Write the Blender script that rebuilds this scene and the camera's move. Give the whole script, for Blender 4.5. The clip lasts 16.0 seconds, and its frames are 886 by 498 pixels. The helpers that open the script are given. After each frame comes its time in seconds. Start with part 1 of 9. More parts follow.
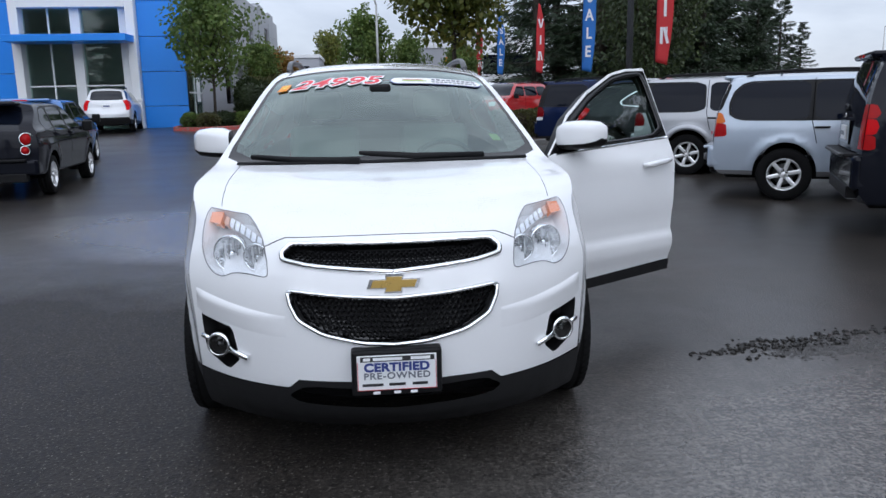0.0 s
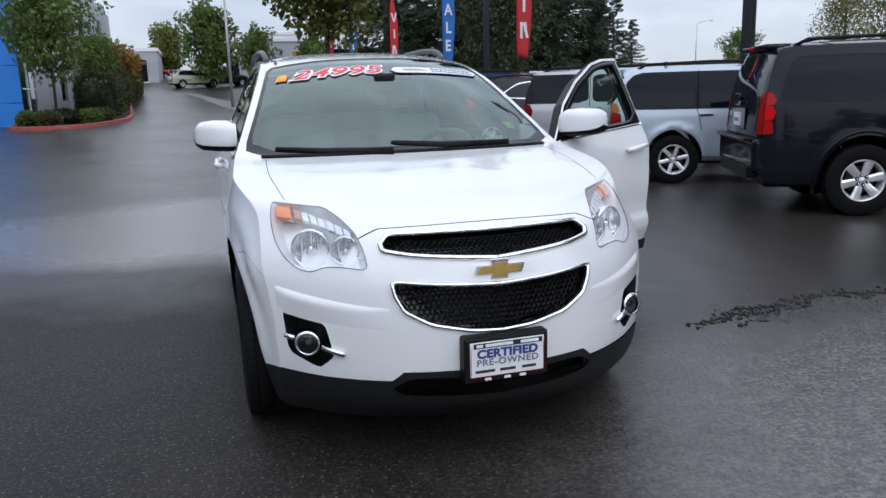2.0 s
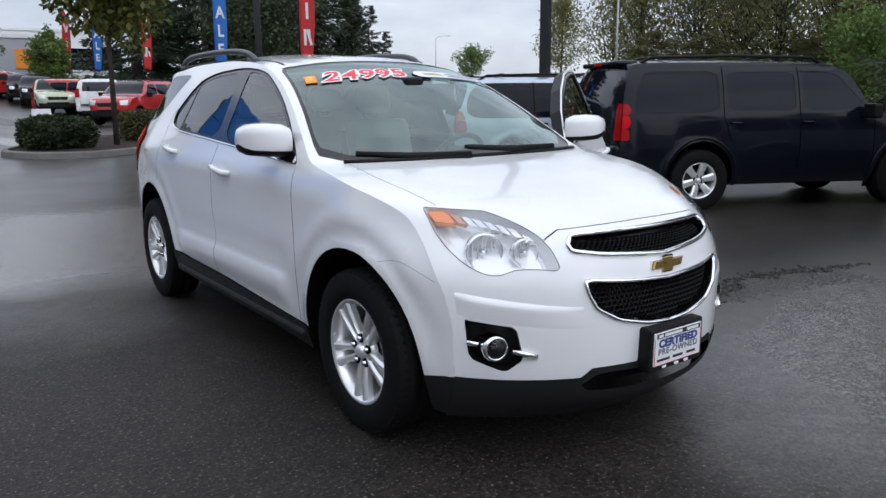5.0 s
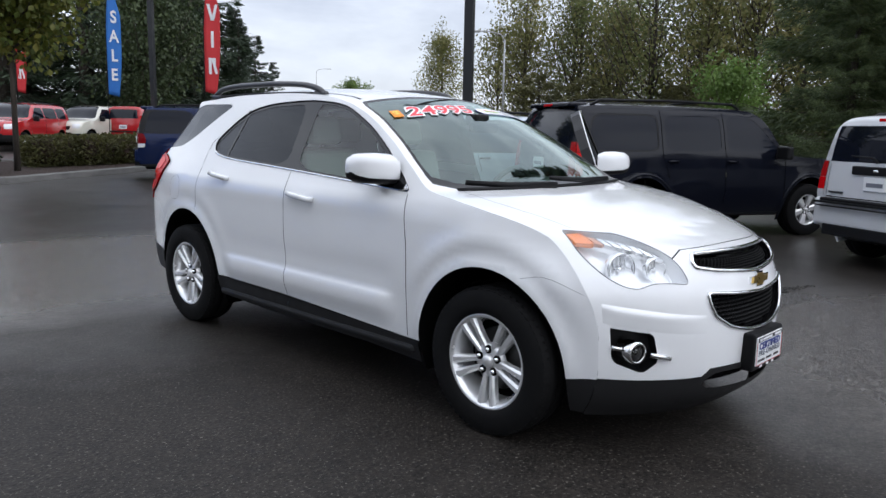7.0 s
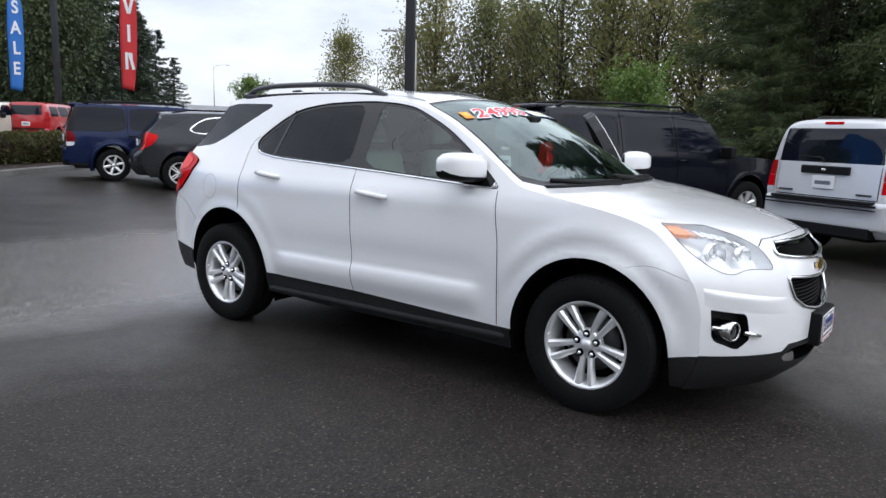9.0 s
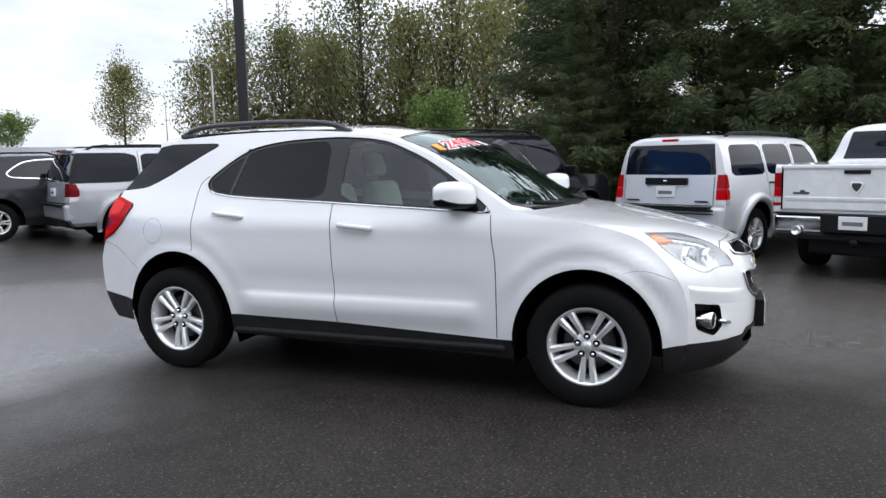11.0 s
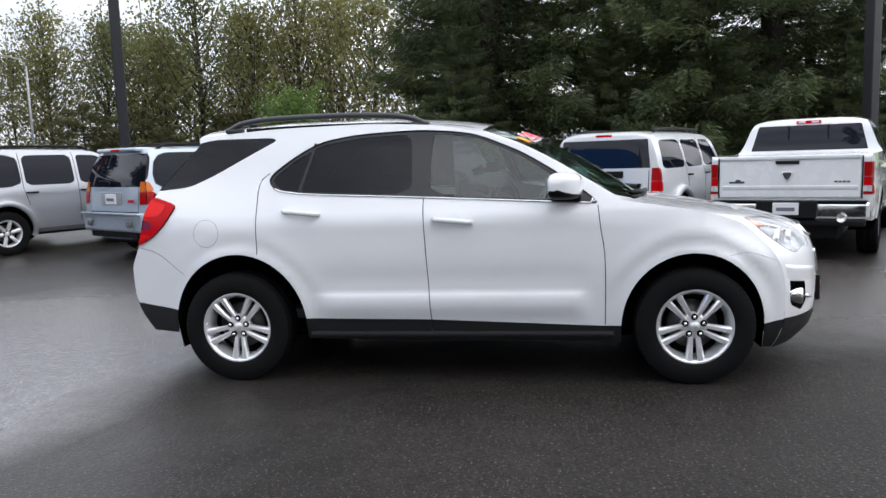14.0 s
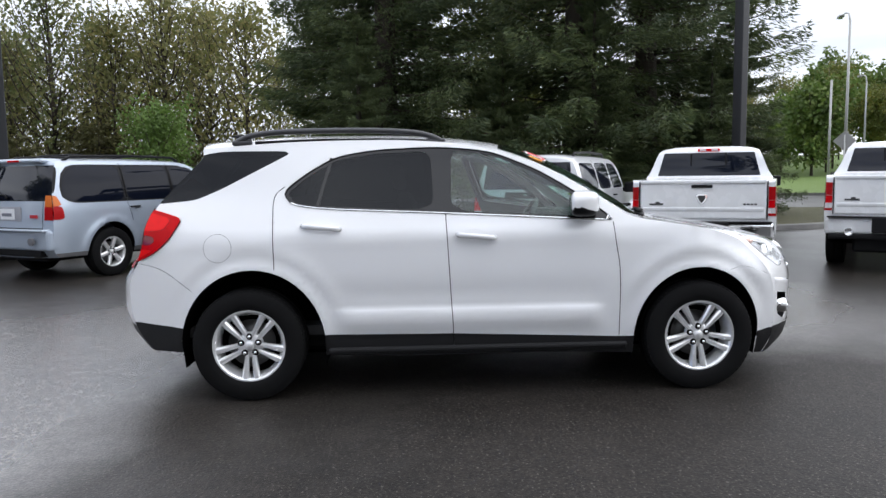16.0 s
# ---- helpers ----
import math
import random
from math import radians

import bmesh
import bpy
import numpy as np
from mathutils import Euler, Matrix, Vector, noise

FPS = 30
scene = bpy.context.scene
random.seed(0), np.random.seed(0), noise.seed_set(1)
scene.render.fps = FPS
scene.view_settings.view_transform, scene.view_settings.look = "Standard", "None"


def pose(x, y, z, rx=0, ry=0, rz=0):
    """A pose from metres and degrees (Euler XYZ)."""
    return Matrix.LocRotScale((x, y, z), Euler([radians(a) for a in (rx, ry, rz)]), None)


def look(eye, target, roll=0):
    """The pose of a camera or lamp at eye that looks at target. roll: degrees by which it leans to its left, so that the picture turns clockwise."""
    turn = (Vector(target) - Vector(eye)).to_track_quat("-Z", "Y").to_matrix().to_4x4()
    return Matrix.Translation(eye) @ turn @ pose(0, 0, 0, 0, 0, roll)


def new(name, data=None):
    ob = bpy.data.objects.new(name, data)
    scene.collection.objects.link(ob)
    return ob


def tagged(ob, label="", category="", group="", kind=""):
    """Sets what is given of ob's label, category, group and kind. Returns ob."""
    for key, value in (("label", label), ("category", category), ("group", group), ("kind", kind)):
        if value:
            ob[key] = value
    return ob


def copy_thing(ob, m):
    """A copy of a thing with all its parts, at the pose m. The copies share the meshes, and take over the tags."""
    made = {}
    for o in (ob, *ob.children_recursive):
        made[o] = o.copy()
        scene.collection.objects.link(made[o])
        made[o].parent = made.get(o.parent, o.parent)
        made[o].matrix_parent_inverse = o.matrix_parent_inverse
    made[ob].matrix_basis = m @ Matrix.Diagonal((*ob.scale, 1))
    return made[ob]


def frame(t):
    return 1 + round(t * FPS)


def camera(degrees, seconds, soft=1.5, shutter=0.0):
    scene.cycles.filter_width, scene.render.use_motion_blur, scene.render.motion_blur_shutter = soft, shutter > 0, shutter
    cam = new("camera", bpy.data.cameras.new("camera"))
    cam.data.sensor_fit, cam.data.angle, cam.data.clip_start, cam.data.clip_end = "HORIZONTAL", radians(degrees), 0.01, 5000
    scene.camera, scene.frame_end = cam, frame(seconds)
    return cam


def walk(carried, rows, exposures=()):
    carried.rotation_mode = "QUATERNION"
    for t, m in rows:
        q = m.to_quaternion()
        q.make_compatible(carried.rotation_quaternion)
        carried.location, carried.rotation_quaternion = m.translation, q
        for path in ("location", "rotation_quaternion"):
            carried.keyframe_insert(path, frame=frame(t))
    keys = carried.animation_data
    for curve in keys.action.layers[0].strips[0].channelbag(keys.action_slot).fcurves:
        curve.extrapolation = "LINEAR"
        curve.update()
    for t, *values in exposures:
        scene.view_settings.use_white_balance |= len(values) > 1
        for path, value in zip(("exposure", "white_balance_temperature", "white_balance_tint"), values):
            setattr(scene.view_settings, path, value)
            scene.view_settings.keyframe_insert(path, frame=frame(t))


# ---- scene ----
cam = camera(60.97, 16.0)
PATH = [
    (0.0, -0.0613, -4.9489, 1.4080, 78.887, 1.124, -5.454),
    (0.5, -0.2899, -4.8867, 1.3946, 78.420, 2.234, -7.253),
    (1.0, -0.5013, -4.8399, 1.4008, 78.135, 1.978, -8.889),
    (1.5, -0.7382, -4.8238, 1.4050, 78.279, 1.776, -12.874),
    (2.0, -0.9640, -4.7842, 1.3990, 78.224, 1.582, -17.228),
    (2.5, -1.1729, -4.6696, 1.3984, 78.098, 0.702, -21.503),
    (3.0, -1.3764, -4.5454, 1.4079, 78.470, -0.258, -23.652),
    (3.5, -1.6429, -4.4548, 1.4156, 78.302, -0.210, -27.570),
    (4.0, -1.9082, -4.3664, 1.4168, 79.819, 0.368, -30.079),
    (4.5, -2.1468, -4.2290, 1.4081, 78.669, 0.581, -33.475),
    (7.0, -3.4469, -3.6269, 1.4081, 81.054, -1.084, -45.694),
    (7.5, -3.7298, -3.5202, 1.4184, 80.780, -0.853, -48.727),
    (8.0, -3.9302, -3.3671, 1.4031, 80.887, -0.829, -50.356),
    (10.5, -4.8287, -2.4195, 1.3953, 82.257, 0.087, -64.034),
    (11.0, -5.0381, -2.1802, 1.4192, 83.198, 1.182, -69.005),
    (11.5, -5.1614, -1.9458, 1.4038, 84.204, 0.373, -70.640),
    (12.0, -5.2538, -1.6586, 1.4083, 84.174, 1.227, -73.119),
    (12.5, -5.3515, -1.3957, 1.4150, 84.687, 1.032, -75.905),
    (13.0, -5.4311, -1.1134, 1.4253, 84.150, 3.124, -78.892),
    (13.5, -5.4327, -0.8511, 1.4045, 83.292, 2.213, -80.492),
    (14.0, -5.4243, -0.5667, 1.4136, 82.902, 1.887, -82.265),
    (14.5, -5.4673, -0.3055, 1.4115, 83.563, 2.174, -86.816),
    (15.0, -5.5436, -0.0506, 1.4141, 84.308, 2.286, -88.867),
    (15.5, -5.5517, 0.1950, 1.3965, 84.622, 1.840, -91.385),
    (16.0, -5.5463, 0.4459, 1.4091, 84.239, 0.748, -92.957),
]
walk(cam, [(t, pose(x, y, z, rx, ry, rz)) for t, x, y, z, rx, ry, rz in PATH], [(0.0, 0.0, 5980, 10), (4.5, 0.0, 6150, 10), (7.0, 0.20, 6250, 10), (10.5, 0.48, 6400, 10), (16.0, 0.52, 6450, 10)])

# ---------------------------------------------------------------- light
SUN_AZ, SUN_EL = 274.0, 42.0
world = bpy.data.worlds.new("overcast_sky")
scene.world = world
world.use_nodes = True
wt = world.node_tree
wt.nodes.clear()


def wnode(kind, **sets):
    n = wt.nodes.new(kind)
    for k, v in sets.items():
        n.inputs[k].default_value = v
    return n


w_out = wt.nodes.new("ShaderNodeOutputWorld")
w_bg = wt.nodes.new("ShaderNodeBackground")
w_sky = wt.nodes.new("ShaderNodeTexSky")
w_sky.sky_type = "NISHITA"
w_sky.sun_disc = False
w_sky.sun_elevation = radians(SUN_EL)
w_sky.sun_rotation = radians(90 - SUN_AZ)
w_co = wt.nodes.new("ShaderNodeTexCoord")
w_map = wt.nodes.new("ShaderNodeMapping")
w_map.inputs["Scale"].default_value = (1.0, 1.0, 2.6)
w_n1 = wnode("ShaderNodeTexNoise", Scale=2.3, Detail=6.0, Roughness=0.55, Distortion=0.3)
w_ramp = wt.nodes.new("ShaderNodeValToRGB")
w_ramp.color_ramp.elements[0].position = 0.36
w_ramp.color_ramp.elements[0].color = (0.57, 0.60, 0.685, 1)
w_ramp.color_ramp.elements[1].position = 0.66
w_ramp.color_ramp.elements[1].color = (1.00, 1.03, 1.09, 1)
w_scale = wt.nodes.new("ShaderNodeVectorMath")
w_scale.operation = "SCALE"
w_scale.inputs["Scale"].default_value = 0.10
w_mix = wt.nodes.new("ShaderNodeMix")
w_mix.data_type = "RGBA"
w_mix.inputs[0].default_value = 0.88
wt.links.new(w_co.outputs["Generated"], w_map.inputs[0])
wt.links.new(w_map.outputs[0], w_n1.inputs["Vector"])
wt.links.new(w_n1.outputs["Fac"], w_ramp.inputs[0])
wt.links.new(w_sky.outputs[0], w_scale.inputs[0])
wt.links.new(w_scale.outputs[0], w_mix.inputs[6])
w_sep = wt.nodes.new("ShaderNodeSeparateXYZ")
w_up = wt.nodes.new("ShaderNodeValToRGB")
for k, (p, v) in enumerate(((0.0, 0.66), (0.10, 0.72), (0.19, 0.84), (0.34, 1.04), (1.0, 1.12))):
    if k > 1:
        w_up.color_ramp.elements.new(p)
    w_up.color_ramp.elements[k].position = p
    w_up.color_ramp.elements[k].color = (v, v, v, 1)
w_mul = wt.nodes.new("ShaderNodeMix")
w_mul.data_type = "RGBA"
w_mul.blend_type = "MULTIPLY"
w_mul.inputs[0].default_value = 1.0
wt.links.new(w_co.outputs["Generated"], w_sep.inputs[0])
wt.links.new(w_sep.outputs["Z"], w_up.inputs[0])
wt.links.new(w_ramp.outputs[0], w_mul.inputs[6])
wt.links.new(w_up.outputs[0], w_mul.inputs[7])
# thin cloud glows towards the hidden sun
w_dot = wt.nodes.new("ShaderNodeVectorMath")
w_dot.operation = "DOT_PRODUCT"
w_dot.inputs[1].default_value = (math.cos(radians(SUN_AZ)) * math.cos(radians(SUN_EL)), math.sin(radians(SUN_AZ)) * math.cos(radians(SUN_EL)), math.sin(radians(SUN_EL)))
w_pos = wt.nodes.new("ShaderNodeMath")
w_pos.operation = "MAXIMUM"
w_pos.inputs[1].default_value = 0.0
w_pow = wt.nodes.new("ShaderNodeMath")
w_pow.operation = "POWER"
w_pow.inputs[1].default_value = 6.0
w_gl = wt.nodes.new("ShaderNodeMath")
w_gl.operation = "MULTIPLY_ADD"
w_gl.inputs[1].default_value = 0.65
w_gl.inputs[2].default_value = 1.0
w_glow = wt.nodes.new("ShaderNodeVectorMath")
w_glow.operation = "SCALE"
wt.links.new(w_co.outputs["Generated"], w_dot.inputs[0])
wt.links.new(w_dot.outputs["Value"], w_pos.inputs[0])
wt.links.new(w_pos.outputs[0], w_pow.inputs[0])
wt.links.new(w_pow.outputs[0], w_gl.inputs[0])
wt.links.new(w_mul.outputs[2], w_glow.inputs[0])
wt.links.new(w_gl.outputs[0], w_glow.inputs["Scale"])
wt.links.new(w_glow.outputs[0], w_mix.inputs[7])
wt.links.new(w_mix.outputs[2], w_bg.inputs[0])
w_bg.inputs[1].default_value = 1.36
wt.links.new(w_bg.outputs[0], w_out.inputs[0])

sun_data = bpy.data.lights.new("sun", "SUN")
sun_data.energy = 0.8
sun_data.angle = radians(100)
sun_data.color = (1.0, 0.96, 0.9)
sun = new("sun", sun_data)
_d = Vector((math.cos(radians(SUN_AZ)) * math.cos(radians(SUN_EL)), math.sin(radians(SUN_AZ)) * math.cos(radians(SUN_EL)), math.sin(radians(SUN_EL))))
sun.matrix_world = look(_d * 60, (0, 0, 0))

# ---------------------------------------------------------------- materials


class Nodes:
    """A small builder for one node material."""

    def __init__(self, name):
        self.mat = bpy.data.materials.new(name)
        self.mat.use_nodes = True
        self.t = self.mat.node_tree
        self.t.nodes.clear()
        self.out = self.t.nodes.new("ShaderNodeOutputMaterial")
        self.co = self.t.nodes.new("ShaderNodeTexCoord")

    def n(self, kind, **sets):
        nd = self.t.nodes.new(kind)
        for k, v in sets.items():
            nd.inputs[k.replace("_", " ")].default_value = v
        return nd

    def link(self, a, b):
        self.t.links.new(a, b)

    def noise(self, scale, detail=4.0, rough=0.55, space="Object", stretch=None):
        nd = self.n("ShaderNodeTexNoise", Scale=scale, Detail=detail, Roughness=rough)
        src = self.co.outputs[space]
        if stretch:
            mp = self.n("ShaderNodeMapping", Scale=stretch)
            self.link(src, mp.inputs[0])
            src = mp.outputs[0]
        self.link(src, nd.inputs["Vector"])
        return nd.outputs["Fac"]

    def ramp(self, fac, stops):
        r = self.t.nodes.new("ShaderNodeValToRGB")
        while len(r.color_ramp.elements) < len(stops):
            r.color_ramp.elements.new(0.5)
        for e, (p, c) in zip(r.color_ramp.elements, stops):
            e.position = p
            e.color = (*c, 1) if len(c) == 3 else c
        self.link(fac, r.inputs[0])
        return r.outputs[0]

    def rng(self, fac, lo, hi, a=0.0, b=1.0):
        m = self.t.nodes.new("ShaderNodeMapRange")
        m.inputs[1].default_value, m.inputs[2].default_value = a, b
        m.inputs[3].default_value, m.inputs[4].default_value = lo, hi
        self.link(fac, m.inputs[0])
        return m.outputs[0]

    def mix(self, fac, a, b, blend="MIX"):
        m = self.t.nodes.new("ShaderNodeMix")
        m.data_type = "RGBA"
        m.blend_type = blend
        for sock, v in ((m.inputs[0], fac), (m.inputs[6], a), (m.inputs[7], b)):
            if hasattr(v, "links"):
                self.link(v, sock)
            elif isinstance(v, (int, float)):
                sock.default_value = v
            else:
                sock.default_value = (*v, 1)
        return m.outputs[2]

    def bump(self, height, strength=0.3, dist=0.01, prev=None):
        b = self.n("ShaderNodeBump", Strength=strength, Distance=dist)
        self.link(height, b.inputs["Height"])
        if prev is not None:
            self.link(prev, b.inputs["Normal"])
        return b.outputs[0]

    def shader(self, color=None, rough=None, normal=None, metal=0.0, **more):
        p = self.t.nodes.new("ShaderNodeBsdfPrincipled")
        p.inputs["Metallic"].default_value = metal
        for key, v in (("Base Color", color), ("Roughness", rough), ("Normal", normal)):
            if v is None:
                continue
            if hasattr(v, "links"):
                self.link(v, p.inputs[key])
            elif isinstance(v, (int, float)):
                p.inputs[key].default_value = v
            else:
                p.inputs[key].default_value = (*v, 1)
        for k, v in more.items():
            p.inputs[k.replace("_", " ")].default_value = v
        self.link(p.outputs[0], self.out.inputs[0])
        return p


def paint(name, col, rough=0.22, metal=0.0, drops=False):
    m = Nodes(name)
    c = m.mix(m.rng(m.noise(3.0), 0, 0.10), col, tuple(v * 0.72 for v in col))
    c = m.mix(m.rng(m.noise(260.0, 2), 0, 0.05), c, tuple(v * 0.8 for v in col))
    r = m.rng(m.noise(7.0), rough * 0.8, rough * 1.35)
    nrm = m.bump(m.noise(180.0, 2), 0.012, 0.001)
    if drops:
        v = m.n("ShaderNodeTexVoronoi", Scale=70.0)
        m.link(m.co.outputs["Object"], v.inputs["Vector"])
        h = m.rng(v.outputs["Distance"], 1.0, 0.0, 0.10, 0.42)
        k = m.rng(m.noise(9.0, 3), 0.0, 1.0, 0.42, 0.62)
        mul = m.t.nodes.new("ShaderNodeMath")
        mul.operation = "MULTIPLY"
        m.link(h, mul.inputs[0])
        m.link(k, mul.inputs[1])
        nrm = m.bump(mul.outputs[0], 0.55, 0.0022, nrm)
    deep = max(col) < 0.2
    m.shader(c, r, nrm, metal, Coat_Weight=0.28 if deep else 0.9, Coat_Roughness=0.03, Specular_IOR_Level=0.05 if deep else 0.5)
    return m.mat


def plastic(name, col, rough=0.5, grain=300.0, depth=0.15, spec=0.5):
    m = Nodes(name)
    c = m.mix(m.rng(m.noise(6.0), 0, 0.6), col, tuple(v * 0.55 + 0.004 for v in col))
    nrm = m.bump(m.noise(grain, 2), depth, 0.001)
    m.shader(c, m.rng(m.noise(11.0), rough * 0.8, min(1, rough * 1.25)), nrm, Specular_IOR_Level=spec)
    return m.mat


def metal(name, col, rough=0.15):
    m = Nodes(name)
    c = m.mix(m.rng(m.noise(20.0), 0, 0.4), col, tuple(v * 0.75 for v in col))
    m.shader(c, m.rng(m.noise(35.0), rough * 0.7, rough * 1.4), m.bump(m.noise(90.0), 0.03, 0.001), 1.0)
    return m.mat


def glass(name, tint, gloss=(1, 1, 1), ior=1.62):
    """A thin pane: tinted clear, with a gloss that grows at a glancing view."""
    m = Nodes(name)
    tr = m.n("ShaderNodeBsdfTransparent", Color=(*tint, 1))
    gl = m.n("ShaderNodeBsdfGlossy", Color=(*gloss, 1), Roughness=0.012)
    lw = m.n("ShaderNodeLayerWeight", Blend=0.5)
    pw = m.t.nodes.new("ShaderNodeMath")
    pw.operation = "POWER"
    pw.inputs[1].default_value = 4.6
    m.link(lw.outputs["Facing"], pw.inputs[0])
    fr = m.rng(pw.outputs[0], ((ior - 1) / (ior + 1)) ** 2, 1.0)
    m.link(m.bump(m.noise(2.0, 2), 0.02, 0.02), gl.inputs["Normal"])
    mx = m.t.nodes.new("ShaderNodeMixShader")
    m.link(fr, mx.inputs[0])
    m.link(tr.outputs[0], mx.inputs[1])
    m.link(gl.outputs[0], mx.inputs[2])
    m.link(mx.outputs[0], m.out.inputs[0])
    return m.mat


def plain(name, col, rough=0.5, metal_=0.0, var=0.2, scale=30.0, **more):
    m = Nodes(name)
    c = m.mix(m.rng(m.noise(scale), 0, var), col, tuple(v * 0.5 for v in col))
    m.shader(c, rough, m.bump(m.noise(scale * 6, 2), 0.05, 0.002), metal_, **more)
    return m.mat


WHITE = paint("white_paint", (0.80, 0.805, 0.815), 0.2)
WHITE_WET = paint("white_paint_with_raindrops", (0.80, 0.805, 0.815), 0.2, drops=True)
TRUCK_WHITE = paint("truck_white_paint", (0.78, 0.79, 0.80), 0.25)
SILVER = paint("silver_paint", (0.40, 0.41, 0.435), 0.3, 0.35)
SILVER_BLUE = paint("light_blue_silver_paint", (0.42, 0.48, 0.56), 0.3, 0.3)
PALE_SILVER = paint("pale_silver_paint", (0.64, 0.65, 0.665), 0.3, 0.15)
NAVY = paint("black_paint", (0.006, 0.007, 0.012), 0.15)
CHARCOAL = paint("charcoal_paint", (0.03, 0.032, 0.036), 0.2, 0.3)
BLUE_DARK = paint("dark_blue_paint", (0.005, 0.012, 0.048), 0.2, 0.2)
BLUE_CAR = paint("bright_blue_paint", (0.05, 0.16, 0.42), 0.2, 0.2)
RED_CAR = paint("red_paint", (0.42, 0.012, 0.015), 0.2)
CREAM = paint("cream_paint", (0.62, 0.60, 0.52), 0.2)
GREEN_PALE = paint("pale_green_paint", (0.42, 0.46, 0.30), 0.25)
BLACK_TRIM = plastic("black_trim", (0.009, 0.009, 0.010), 0.42, spec=0.16)
CLADDING = plastic("dark_cladding", (0.014, 0.014, 0.015), 0.55, 400.0, 0.3, 0.25)
GLOSS_BLACK = plastic("gloss_black", (0.006, 0.006, 0.007), 0.12, 100, 0.02)
GREY_PLASTIC = plastic("grey_plastic", (0.16, 0.16, 0.165), 0.5)
RAIL_GREY = plastic("rail_grey", (0.055, 0.056, 0.060), 0.35)
RUBBER = plastic("tyre_rubber", (0.007, 0.007, 0.0073), 0.75, 160.0, 0.35, 0.12)
SHUT = plain("shut_line", (0.004, 0.004, 0.004), 0.9, Specular_IOR_Level=0.03)
CHROME = metal("chrome", (0.86, 0.87, 0.88), 0.06)
m = Nodes("silver_alloy")
m.shader(m.mix(m.rng(m.noise(20.0), 0, 0.3), (0.88, 0.885, 0.89), (0.74, 0.745, 0.75)), m.rng(m.noise(35.0), 0.16, 0.32), m.bump(m.noise(90.0), 0.03, 0.001), 0.62)
ALLOY = m.mat
m = Nodes("lamp_reflector")
m.shader(m.mix(m.rng(m.noise(14.0), 0, 0.5), (0.90, 0.91, 0.92), (0.70, 0.71, 0.74)), m.rng(m.noise(30.0), 0.10, 0.25), None, 0.22)
LAMP_SILVER = m.mat
DARK_METAL = metal("dark_metal", (0.10, 0.10, 0.10), 0.4)
GOLD = metal("gold_emblem", (0.62, 0.42, 0.13), 0.28)
CLEAR = glass("clear_lens", (0.95, 0.96, 0.97))
SCREEN = glass("windscreen_glass", (0.36, 0.52, 0.46), (0.88, 1.0, 0.96), 2.35)
SIDE_GLASS = glass("side_glass", (0.60, 0.76, 0.70), ior=1.7)
PRIVACY = glass("privacy_glass", (0.030, 0.030, 0.034), (0.92, 0.95, 1.0), ior=1.38)
DARK_GLASS = plastic("dark_tinted_glass", (0.004, 0.006, 0.013), 0.03, 3.0, 0.01, 0.36)
SIDE_TINT = plastic("deep_tinted_side_glass", (0.003, 0.005, 0.012), 0.03, 3.0, 0.01, 0.15)
RED_LENS = plain("red_lens", (0.62, 0.004, 0.008), 0.14, 0, 0.75, 12.0, Specular_IOR_Level=0.08, Coat_Weight=0.03, Coat_Roughness=0.05)
FACET_RED = plain("bright_red_facet", (0.85, 0.012, 0.014), 0.10, 0.0, 0.45, 26.0, Specular_IOR_Level=0.12, Coat_Weight=0.04, Coat_Roughness=0.03)
DEEP_RED = plain("deep_red_bowl", (0.20, 0.004, 0.008), 0.08, 0.0, 0.5, 40.0, Coat_Weight=0.15, Coat_Roughness=0.03)
AMBER = plain("amber_lens", (0.85, 0.22, 0.03), 0.15, 0, 0.25, 60.0, Coat_Weight=1.0)
PALE_LENS = plain("clear_lamp", (0.75, 0.76, 0.78), 0.12, 0.2, 0.3, 40.0, Coat_Weight=1.0)
SEAT = plain("grey_cloth", (0.42, 0.41, 0.38), 0.9, 0, 0.3, 12.0)
DASH = plastic("dark_dash", (0.05, 0.05, 0.052), 0.6)
PLATE_WHITE = plain("plate_white", (0.78, 0.79, 0.80), 0.35, 0, 0.1)
INK_BLUE = plain("ink_blue", (0.03, 0.05, 0.22), 0.5)
INK_GREY = plain("ink_grey", (0.16, 0.17, 0.2), 0.5)
INK_BLACK = plain("ink_black", (0.02, 0.02, 0.022), 0.5)
INK_RED = plain("ink_red", (0.52, 0.02, 0.03), 0.5)
PRICE_RED = plain("price_red", (0.75, 0.03, 0.05), 0.45, 0, 0.1)
PRICE_ORANGE = plain("price_orange", (0.85, 0.30, 0.03), 0.45, 0, 0.1)
STICKER_WHITE = plain("sticker_white", (0.85, 0.86, 0.87), 0.45, 0, 0.08)
TAG_GREEN = plain("tag_green", (0.45, 0.62, 0.12), 0.5)

# ---------------------------------------------------------------- mesh helpers


def mesh_ob(name, verts, faces, mat, parent=None, label="", normals=None, smooth=True):
    me = bpy.data.meshes.new(name)
    me.from_pydata([tuple(v) for v in verts], [], [tuple(f) for f in faces])
    me.materials.append(mat)
    if smooth:
        me.polygons.foreach_set("use_smooth", [True] * len(me.polygons))
    me.update()
    if normals is not None and len(me.vertices):
        me.normals_split_custom_set_from_vertices([tuple(n) for n in normals])
    ob = new(name, me)
    if parent is not None:
        ob.parent = parent
    if label:
        ob["label"] = label
    return ob


